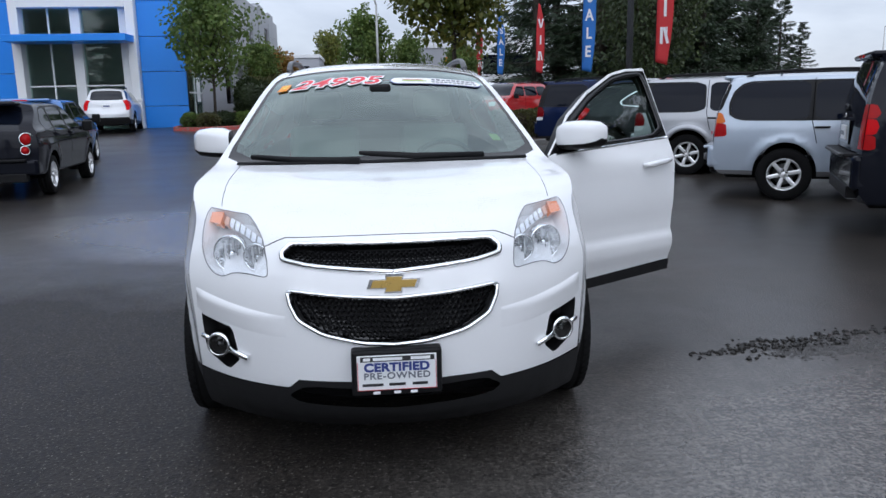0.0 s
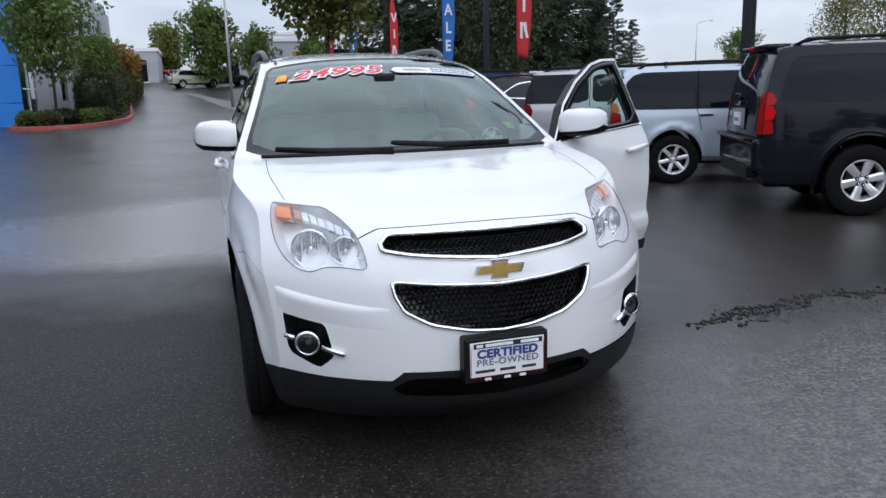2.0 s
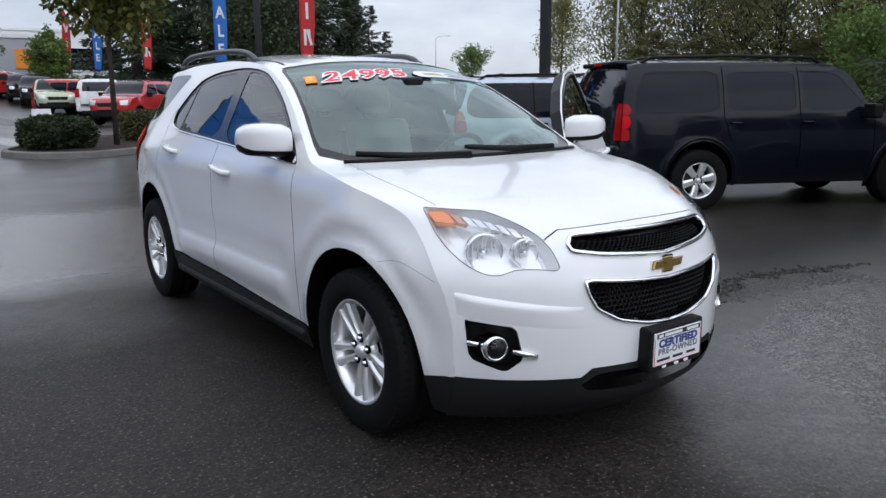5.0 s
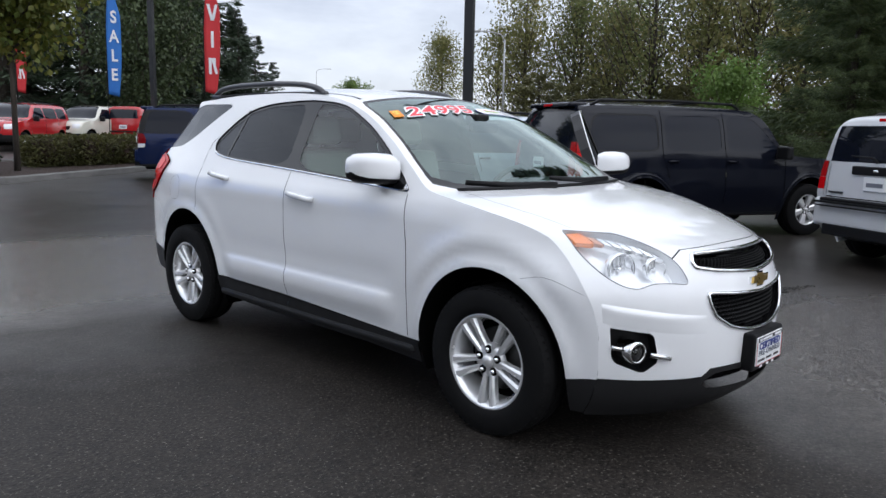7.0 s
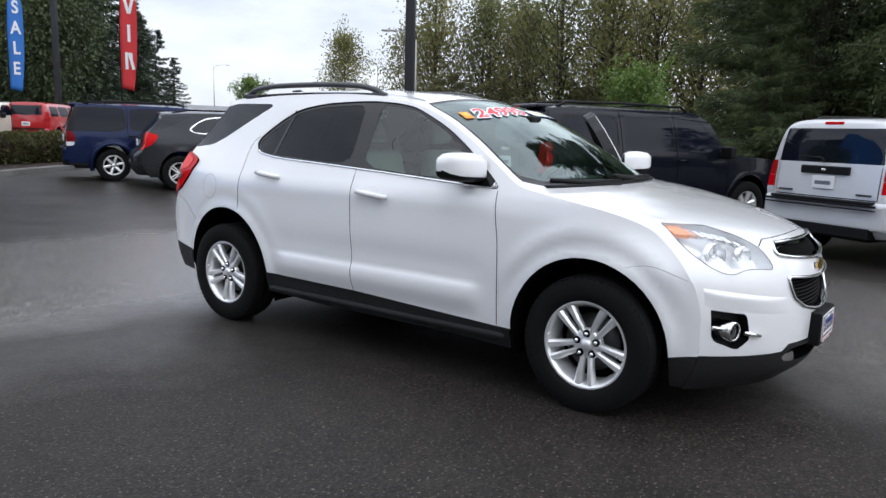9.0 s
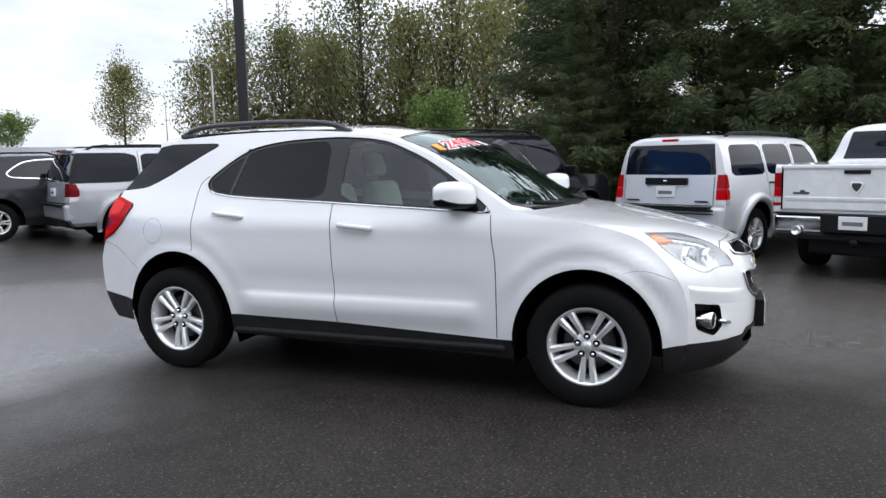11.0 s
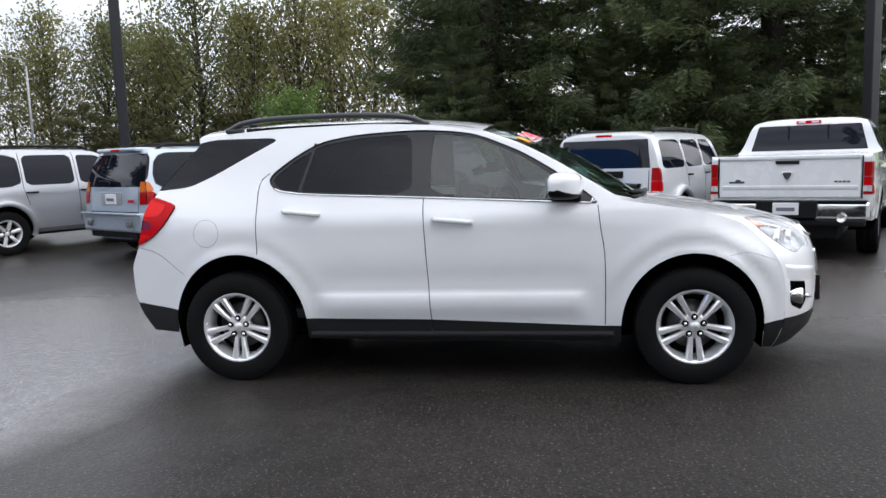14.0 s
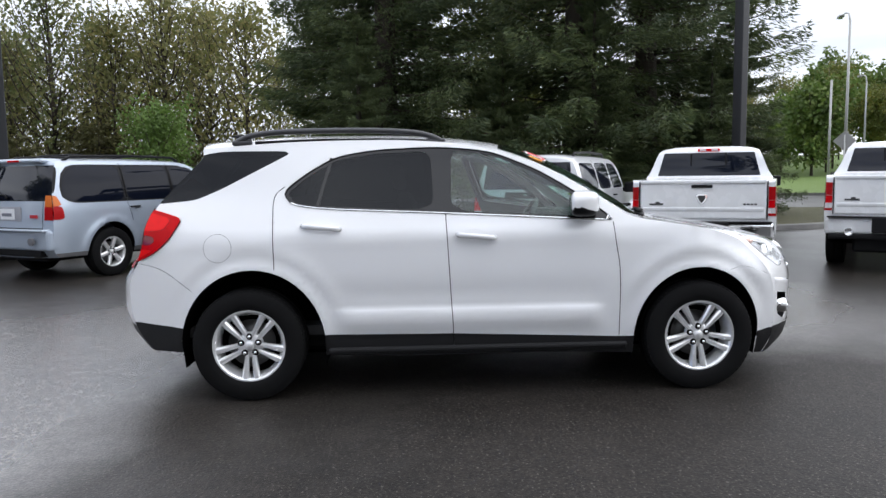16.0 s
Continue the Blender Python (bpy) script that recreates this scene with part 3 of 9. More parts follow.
EQ_W = [(0.15, 0.82), (0.24, 0.862), (0.33, 0.884), (0.42, 0.894), (0.55, 0.902), (0.75, 0.908), (0.95, 0.900), (1.05, 0.880), (1.12, 0.850), (1.20, 0.812), (1.35, 0.742), (1.50, 0.672), (1.58, 0.63), (1.66, 0.58), (1.75, 0.5)]
EQ_P = [(-2.4, 0.68), (-2.1, 0.80), (-1.93, 0.885), (-1.75, 0.945), (-1.55, 0.985), (-1.3, 1.0), (0.6, 1.0), (1.3, 0.992), (1.6, 0.978), (1.85, 0.948), (2.05, 0.905), (2.2, 0.85)]
EQ_E = [(-1.89, 0.20, -2.20, 0.19), (-1.94, 0.30, -2.295, 0.28), (-1.965, 0.42, -2.325, 0.40), (-1.965, 0.55, -2.33, 0.54), (-1.94, 0.68, -2.32, 0.68), (-1.88, 0.79, -2.295, 0.79), (-1.79, 0.89, -2.255, 0.870), (-1.70, 0.962, -2.17, 0.917),
        (-1.56, 1.015, -1.95, 0.985), (-1.38, 1.055, -1.65, 1.045), (-1.18, 1.088, -1.38, 1.090), (-1.02, 1.115, -1.22, 1.120),
        (-0.84, 1.215, -1.03, 1.235), (-0.60, 1.36, -0.77, 1.395), (-0.35, 1.485, -0.49, 1.53), (-0.12, 1.560, -0.22, 1.61), (0.15, 1.605, 0.12, 1.655), (0.6, 1.628, 0.6, 1.680), (1.1, 1.622, 1.1, 1.680), (1.5, 1.600, 1.5, 1.660), (1.735, 1.575, 1.80, 1.625),
        (1.725, 1.545, 1.79, 1.590), (1.79, 1.46, 1.84, 1.49), (1.92, 1.32, 1.99, 1.34), (2.00, 1.22, 2.10, 1.20), (2.05, 1.10, 2.16, 1.09), (2.08, 0.94, 2.19, 0.93), (2.13, 0.84, 2.29, 0.83), (2.175, 0.72, 2.375, 0.71), (2.17, 0.58, 2.385, 0.57), (2.12, 0.44, 2.34, 0.43), (2.03, 0.32, 2.24, 0.30)]

eq = Shell(EQ_W, EQ_P, EQ_E, eq_flare, 2.4, eq_upper)
car = root("crossover_car")
tagged(car, "white compact crossover with price stickers and its driver door open", "car")
GAP = 0.0055


def gap(line, w=GAP, closed=False):
    return ribbon(dense(rounded(line, 0.25, 2, closed), 0.03, False), w)


# side windows and shut lines, as (y, z)
DLO = rounded([(1.215, 1.30), (1.05, 1.425), (0.88, 1.520), (0.64, 1.562), (0.25, 1.578), (0.0, 1.560), (-0.15, 1.533), (-0.41, 1.424), (-0.63, 1.292), (-0.885, 1.103), (-0.80, 1.104), (0.21, 1.160), (1.13, 1.203)], 0.2, 2)
REAR_GLASS = rounded([(1.18, 1.295), (1.04, 1.405), (0.87, 1.500), (0.64, 1.540), (0.275, 1.555), (0.262, 1.178), (1.115, 1.222)], 0.12, 2)
FRONT_GLASS = rounded([(0.14, 1.555), (-0.02, 1.540), (-0.15, 1.514), (-0.40, 1.406), (-0.60, 1.280), (-0.70, 1.20), (-0.705, 1.128), (0.155, 1.172)], 0.12, 2)
QUARTER_GLASS = rounded([(2.025, 1.235), (1.90, 1.36), (1.735, 1.545), (1.60, 1.566), (1.14, 1.562), (1.40, 1.428), (1.60, 1.325), (1.76, 1.258)], 0.14, 2)
FRONT_DOOR = [(0.175, 1.59), (0.19, 1.10), (0.15, 0.385), (0.15, 0.33), (-0.88, 0.30), (-0.905, 0.36), (-0.908, 0.80), (-0.88, 0.95), (-0.865, 1.09), (-0.63, 1.315), (-0.41, 1.447), (-0.15, 1.555), (0.0, 1.583)]
REAR_DOOR = [(0.175, 1.59), (0.19, 1.10), (0.15, 0.385), (0.15, 0.33), (0.93, 0.33), (0.965, 0.45), (1.06, 0.66), (1.17, 0.775), (1.255, 0.825), (1.262, 1.10), (1.272, 1.285), (1.10, 1.435), (0.90, 1.545), (0.64, 1.592)]
ARCH_F = ellipse(-1.417, HUB_Z, 0.42, 0.447, 48)
ARCH_R = ellipse(1.398, HUB_Z, 0.448, 0.478, 48)
ARCH_F_LOW = [(-1.837, 0.0), (-1.837, HUB_Z), (-0.997, HUB_Z), (-0.997, 0.0)]
ARCH_R_LOW = [(0.95, 0.0), (0.95, HUB_Z), (1.846, HUB_Z), (1.846, 0.0)]
SILL = [(-1.05, 0.10), (-1.05, 0.362), (-0.88, 0.362), (0.15, 0.405), (0.93, 0.415), (1.05, 0.415), (1.05, 0.10)]
CLAD_F = [(-2.3, 0.05), (-2.3, 0.385), (-1.93, 0.372), (-1.80, 0.352), (-1.75, 0.05)]
CLAD_R = [(2.4, 0.52), (2.10, 0.500), (1.80, 0.465), (1.70, 0.05), (2.4, 0.05)]
UNDER = [(-1.9, 0.0), (-1.9, 0.205), (-0.95, 0.255), (-0.6, 0.27), (0.6, 0.27), (0.95, 0.285), (1.8, 0.31), (2.4, 0.345), (2.4, 0.0)]
TAIL = rounded([(2.2, 1.205), (2.02, 1.200), (1.845, 1.150), (1.835, 1.125), (1.90, 1.02), (1.985, 0.945), (2.10, 0.885), (2.2, 0.88)], 0.18, 2)
FUEL = ellipse(1.60, 0.965, 0.088, 0.088, 28)


def eq_side_regions(sign):
    reg = [("fender", [(-2.2, 0.1), (-2.2, 1.2), (-1.05, 1.2), (-0.868, 1.092), (-0.88, 0.95), (-0.908, 0.80), (-0.905, 0.36), (-0.88, 0.1)]),
           ("front_door", FRONT_DOOR), ("rear_door", REAR_DOOR), ("trim", DLO), ("rear_glass", REAR_GLASS), ("trim", ribbon(dense([(0.905, 1.515), (0.995, 1.20)], 0.04, False), 0.022)), ("front_glass", FRONT_GLASS), ("quarter_glass", QUARTER_GLASS),
           ("cladding", SILL), ("front_cladding", CLAD_F), ("rear_cladding", CLAD_R), ("tail_lamp", TAIL), ("lamp_facet", rounded([(2.11, 1.178), (2.02, 1.178), (1.895, 1.140), (1.93, 1.075), (2.04, 1.065), (2.12, 1.10)], 0.16, 2)), ("lamp_bowl", ellipse(2.045, 1.015, 0.052, 0.030, 24)), ("lamp_facet", rounded([(2.00, 0.955), (2.10, 0.965), (2.14, 0.895), (2.09, 0.905)], 0.16, 2))]
    reg += [("gap", gap([(-0.868, 1.092), (-0.88, 0.95), (-0.908, 0.80), (-0.905, 0.37)])), ("gap", gap([(0.188, 1.155), (0.19, 1.10), (0.15, 0.385), (0.15, 0.33)])),
            ("gap", gap([(1.20, 1.335), (1.27, 1.28), (1.262, 1.10), (1.255, 0.83)])), ("gap", gap([(-1.62, 0.775), (-1.74, 0.80), (-1.90, 0.735)], 0.0016)),
            ("gap", gap([(2.10, 0.872), (1.95, 0.842), (1.77, 0.70)], 0.003)),
            ("fuel_gap", FUEL), ("fuel_lid", ellipse(1.60, 0.965, 0.0862, 0.0862, 28))]
    if sign > 0:
        reg.append(("hole", FRONT_DOOR))
    reg += [("hole", ARCH_F), ("hole", ARCH_R), ("hole", ARCH_F_LOW), ("hole", ARCH_R_LOW), ("hole", UNDER)]
    return reg


EQ_OFF = {"gap": -0.008, "fuel_gap": -0.004, "fuel_lid": 0.0, "rear_glass": -0.006, "front_glass": -0.006, "quarter_glass": -0.002, "trim": -0.003, "tail_lamp": 0.014, "lamp_facet": 0.017, "lamp_bowl": 0.008, "cladding": 0.010, "front_cladding": 0.003, "rear_cladding": 0.004}
for sign in (-1, 1):
    pc = eq.panel("side", sign, 0.032, eq_side_regions(sign), "quarter_panel", EQ_OFF)
    emit(pc, "quarter_panel", "quarter_panel", WHITE, car)
    emit(pc, "fender", "fender", WHITE, car)
    fuel_host = None
    if sign < 0:
        door = emit(pc, "front_door", "front_door", WHITE, car)
        emit(pc, "front_glass", "window_pane", SIDE_GLASS, door)
    rdoor = emit(pc, "rear_door", "rear_door", WHITE, car)
    emit(pc, "rear_glass", "window_pane", PRIVACY, rdoor, "dark privacy glass")
    emit(pc, "trim", "window_surround", GLOSS_BLACK, car)
    emit(pc, "quarter_glass", "quarter_window", PRIVACY, car, "dark privacy glass")
    emit(pc, "cladding", "sill_cladding", CLADDING, car, "black plastic sill cladding")
    emit(pc, "front_cladding", "bumper_cladding", CLADDING, car)
    emit(pc, "rear_cladding", "bumper_cladding", CLADDING, car)
    emit(pc, "gap", "shut_line", SHUT, car)
    emit(pc, "fuel_gap", "fuel_door_gap", SHUT, car)
    if sign < 0:
        emit(pc, "fuel_lid", "fuel_door", WHITE, car)
    else:
        emit(pc, "fuel_lid", "side_panel", WHITE, car)
    lens_ = emit(pc, "tail_lamp", "tail_lamp", RED_LENS, car, "red tail lamp lens")
    emit(pc, "lamp_facet", "lamp_facet", FACET_RED, lens_)
    emit(pc, "lamp_bowl", "lamp_bowl", DEEP_RED, lens_)
    # bright strips round the side windows
    ds = dense(DLO, 0.03)
    pts, nr = eq.side(ds[:, 0], ds[:, 1], sign), eq.side_n(ds[:, 0], ds[:, 1], sign)
    low = ds[:, 1] < 1.10 + (ds[:, 0] + 0.885) * 0.0525 + 0.035
    if sign < 0:
        ring_band("window_frame", pts, nr, 0.008, 0.004, BLACK_TRIM, car)
    i0 = [i for i in range(len(ds)) if low[i] and (sign < 0 or ds[i, 0] > 0.2)]
    i0 = sorted(i0, key=lambda i: ds[i, 0])
    ring_band("window_strip", pts[i0], nr[i0], 0.014, 0.007, CHROME, car, "chrome strip under the windows", closed=False)
    up = [i for i in range(len(ds)) if not low[i] and (sign < 0 or ds[i, 0] > 0.2)]
    k = max(range(len(up)), key=lambda i: ds[up[i], 0])
    # wheel arch lips and liners
    for cy, ry, rz in ARCHES:
        e = np.vstack([[(cy + ry, 0.20)], ellipse(cy, HUB_Z, ry, rz, 40, 0.0, math.pi), [(cy - ry, 0.20)]])
        vs, fs = [], []
        for y, z in e:
            x = float(eq.X(y, z))
            for dx in (0.004, 0.03, 0.36):
                kx = 1.0 if dx < 0.01 else (0.985 if dx < 0.1 else 0.97)
                vs.append((sign * (x - dx), cy + (y - cy) * kx, HUB_Z + (z - HUB_Z) * kx))
        for i in range(len(e) - 1):
            for c in range(2):
                fs.append((i * 3 + c, i * 3 + c + 1, i * 3 + c + 4, i * 3 + c + 3))
        fs.append(tuple(i * 3 + 2 for i in range(len(e))))
        mesh_ob("wheel_arch_liner", vs, fs, SHUT, car, "black wheel arch liner")

# ---- the band over nose, bonnet, screen, roof and tail
T_NOSE0, T_NOSE1 = 0.0, eq.tau(7.6)
T_TOP0, T_TOP1 = eq.tau(6.5), eq.tau(20)


def nose(pts):
    return eq.on_band(pts, 2, T_NOSE0, T_NOSE1)


def top(pts):
    return eq.on_band(pts, 1, T_TOP0, T_TOP1)


def both(pts):
    """A polygon given on the +x half, closed with its mirror."""
    p = list(pts)
    return p + [(-x, z) for x, z in p[::-1]]


HEAD = rounded([(0.748, 0.982), (0.722, 1.001), (0.625, 0.994), (0.565, 0.975), (0.522, 0.947), (0.483, 0.902), (0.466, 0.845), (0.459, 0.779), (0.535, 0.788), (0.598, 0.787), (0.648, 0.764), (0.690, 0.771), (0.730, 0.804), (0.755, 0.855), (0.761, 0.910), (0.757, 0.952)], 0.2, 2)
FOG = rounded([(0.757, 0.622), (0.617, 0.582), (0.590, 0.455), (0.642, 0.403), (0.742, 0.455)], 0.12, 2)
UP_GRILLE = rounded(both([(0.0, 0.899), (0.22, 0.900), (0.375, 0.897), (0.408, 0.868), (0.404, 0.845), (0.30, 0.828), (0.0, 0.806)]), 0.12, 2)
LOW_GRILLE = rounded(both([(0.0, 0.716), (0.20, 0.726), (0.388, 0.742), (0.378, 0.69), (0.35, 0.635), (0.26, 0.585), (0.12, 0.555), (0.0, 0.547)]), 0.12, 2)


def mir(p):
    q = np.array(p, float)
    q[:, 0] *= -1
    return q


HEAD_T, FOG_T = nose(dense(HEAD, 0.03)), nose(dense(FOG, 0.03))
UP_T, LOW_T = nose(dense(UP_GRILLE, 0.03)), nose(dense(LOW_GRILLE, 0.03))
clad_line = [(x, 0.372 + 0.035 * float(smoothstep(0.40, 0.36, abs(x))) - 0.012 * float(smoothstep(0.2, 0.0, abs(x))) + 0.008 * float(smoothstep(0.6, 0.85, abs(x)))) for x in np.linspace(-0.80, 0.80, 41)]
CLAD_T = np.vstack([[(-0.8, 0.0), (-0.8, nose([(-0.80, 0.385)])[0][1])], nose(clad_line), [(0.8, nose([(0.80, 0.385)])[0][1]), (0.8, 0.0)]])
INTAKE_T = nose(dense(rounded(both([(0.0, 0.375), (0.33, 0.388), (0.40, 0.345), (0.36, 0.315), (0.0, 0.295)]), 0.15, 2), 0.03))
tw0, tw1 = eq.tau(11.0), eq.tau(15.0)
SCREEN_T = rounded([(-0.77, tw0), (0.77, tw0), (0.752, tw1 - 0.03), (0.4, tw1 + 0.0), (-0.4, tw1 + 0.0), (-0.752, tw1 - 0.03)], 0.08, 2)
GLASS_T = rounded([(-0.752, tw0 + 0.070), (0.752, tw0 + 0.070), (0.732, tw1 - 0.055), (0.4, tw1 - 0.035), (-0.4, tw1 - 0.035), (-0.732, tw1 - 0.055)], 0.08, 2)
BACK_T = rounded([(-0.70, eq.tau(21.1)), (0.70, eq.tau(21.1)), (0.68, eq.tau(23.9)), (-0.68, eq.tau(23.9))], 0.08, 2)
hood_line = [(x, 0.922 - 0.008 * (abs(x) / 0.4) ** 2) for x in np.linspace(0, 0.40, 9)] + [(0.44, 0.900), (0.50, 0.872)]
HOOD_G = nose(hood_line)
HOOD_S = top([(0.695, -1.74), (0.715, -1.55), (0.725, -1.35), (0.715, -1.12)])
tail_t0, tail_t1 = eq.tau(24.0), eq.tau(27.0)

HOOD_POLY = np.vstack([HOOD_G, nose([(0.575, 0.945), (0.66, 0.988)]), HOOD_S, [(0.72, tw0)], [(-0.72, tw0)], mir(HOOD_S)[::-1], mir(nose([(0.575, 0.945), (0.66, 0.988)]))[::-1], mir(HOOD_G)[::-1]])
band_regions = [("bumper", [(-0.8, 0.0), (-0.8, eq.tau(6.9)), (0.8, eq.tau(6.9)), (0.8, 0.0)]), ("hood", HOOD_POLY),
                ("roof", [(-0.8, tw1 - 0.1), (0.8, tw1 - 0.1), (0.8, eq.tau(20.5)), (-0.8, eq.tau(20.5))]),
                ("cladding", CLAD_T), ("intake", INTAKE_T), ("hole", UP_T), ("hole", LOW_T), ("hole", FOG_T), ("hole", mir(FOG_T)),
                ("frit", SCREEN_T), ("screen", GLASS_T), ("back_glass", BACK_T),
                ("tail_lamp", [(0.8, tail_t0), (0.56, tail_t0 + 0.02), (0.62, tail_t1), (0.8, tail_t1)]), ("tail_lamp", [(-0.8, tail_t0), (-0.56, tail_t0 + 0.02), (-0.62, tail_t1), (-0.8, tail_t1)]),
                ("rear_cladding", [(-0.8, eq.tau(29.7)), (0.8, eq.tau(29.7)), (0.8, eq.length), (-0.8, eq.length)])]
for s in (1, -1):
    f = (lambda p: p) if s > 0 else mir
    band_regions += [("gap", f(ribbon(HOOD_G, 0.005))), ("gap", f(ribbon(HOOD_S, 0.0028)))]
    ditch = [(0.8 * (0.86 if i < 15.5 else 0.885), eq.tau(i)) for i in np.linspace(15.1, 20, 14)]
    band_regions.append(("roof_strip", f(ribbon(ditch, 0.022))))
band_regions += [("hole", HEAD_T), ("hole", mir(HEAD_T))]
pc = eq.panel("band", 0, 0.032, band_regions, "body_shell", {"gap": -0.008, "intake": -0.05, "roof_strip": -0.004, "cladding": 0.006, "tail_lamp": 0.012, "frit": -0.003, "screen": -0.004}, 190)
emit(pc, "body_shell", "body_shell", WHITE, car)
emit(pc, "bumper", "front_bumper", WHITE, car)
emit(pc, "hood", "hood", WHITE_WET, car, "white bonnet beaded with raindrops")
emit(pc, "roof", "roof", WHITE, car)
emit(pc, "cladding", "bumper_cladding", CLADDING, car, "black lower bumper")
emit(pc, "intake", "lower_intake", GLOSS_BLACK, car)
emit(pc, "gap", "shut_line", SHUT, car)
emit(pc, "roof_strip", "roof_strip", BLACK_TRIM, car)
emit(pc, "frit", "screen_border", GLOSS_BLACK, car, "black windscreen border")
screen_ob = emit(pc, "screen", "windscreen", SCREEN, car, "greenish windscreen")
emit(pc, "back_glass", "rear_window", PRIVACY, car)
emit(pc, "tail_lamp", "tail_lamp", RED_LENS, car)
emit(pc, "rear_cladding", "rear_cladding", CLADDING, car)


def band_xyz(T, off=0.0):
    a = np.clip(T[:, 0] / 0.8, -1, 1)
    n = eq.band_n(a, T[:, 1])
    return eq.band(a, T[:, 1]) + n * off, n


def inward(T, depth, shrink, name, mat, parent, label="", floor=True):
    """A recess: walls from an outline on the band to a smaller, deeper copy, and its floor."""
    p0, n0 = band_xyz(T)
    c = p0.mean(0)
    d = n0.mean(0)
    d /= np.linalg.norm(d)
    p1 = c + (p0 - c) * shrink - d * depth
    n = len(T)
    vs = list(p0) + list(p1)
    fs = [(i, (i + 1) % n, n + (i + 1) % n, n + i) for i in range(n)]
    if floor:
        fs.append(tuple(range(n, 2 * n)))
    return mesh_ob(name, vs, fs, mat, parent, label, smooth=False)


# ---- grilles
for T, nm in ((UP_T, "upper_grille"), (LOW_T, "lower_grille")):
    g = inward(T, 0.045, 0.97, nm, GLOSS_BLACK, car, "black honeycomb grille")
    p, n = band_xyz(T)
    ring_band("chrome_surround", p, n, 0.022 if nm == "upper_grille" else 0.018, 0.012, CHROME, g)
    # honeycomb
    lo, hi = T.min(0), T.max(0)
    vs, fs = [], []
    hexr = 0.0125
    row = 0
    v = lo[1]
    while v < hi[1]:
        u = lo[0] + (hexr * 0.87 if row % 2 else 0)
        while u < hi[0]:
            ctr = np.array([[u, v]])
            ring = np.array([(u + hexr * math.sin(math.pi / 3 * k), v + hexr * math.cos(math.pi / 3 * k)) for k in range(6)])
            if inside(ring, T).all():
                small = ctr + (ring - ctr) * 0.78
                a0, _ = band_xyz(ring, -0.028)
                a1, _ = band_xyz(small, -0.026)
                a2, _ = band_xyz(small, -0.038)
                at = len(vs)
                vs += list(a0) + list(a1) + list(a2)
                for k in range(6):
                    j = (k + 1) % 6
                    fs += [(at + k, at + j, at + 6 + j, at + 6 + k), (at + 6 + k, at + 6 + j, at + 12 + j, at + 12 + k)]
            u += hexr * 1.74
        v += hexr * 1.5
        row += 1
    mesh_ob("grille_mesh", vs, fs, BLACK_TRIM, g, smooth=False)

# ---- emblem on the bar between the grilles: a plain bow shape
bm = bmesh.new()
shape = [(-0.098, -0.012), (-0.086, 0.021), (-0.030, 0.021), (-0.030, 0.036), (0.036, 0.036), (0.032, 0.021), (0.098, 0.021), (0.086, -0.012), (0.032, -0.012), (0.030, -0.030), (-0.036, -0.030), (-0.030, -0.012)]
f0 = bm.faces.new([bm.verts.new((x, 0, z)) for x, z in shape])
r = bmesh.ops.extrude_face_region(bm, geom=[f0])
bmesh.ops.translate(bm, verts=[v for v in r["geom"] if isinstance(v, bmesh.types.BMVert)], vec=(0, -0.012, 0))
bmesh.ops.recalc_face_normals(bm, faces=bm.faces)
badge = part("emblem", bm, CHROME, car, "gold emblem in a chrome edge")
badge.matrix_local = pose(0, -2.298, 0.762, -6)
bm = bmesh.new()
f0 = bm.faces.new([bm.verts.new((x * 0.86, 0, z * 0.80 + 0.0005)) for x, z in shape])
r = bmesh.ops.extrude_face_region(bm, geom=[f0])
bmesh.ops.translate(bm, verts=[v for v in r["geom"] if isinstance(v, bmesh.types.BMVert)], vec=(0, -0.005, 0))
bmesh.ops.recalc_face_normals(bm, faces=bm.faces)
gold = part("emblem_face", bm, GOLD, badge)
gold.matrix_local = pose(0, -0.0125, 0)

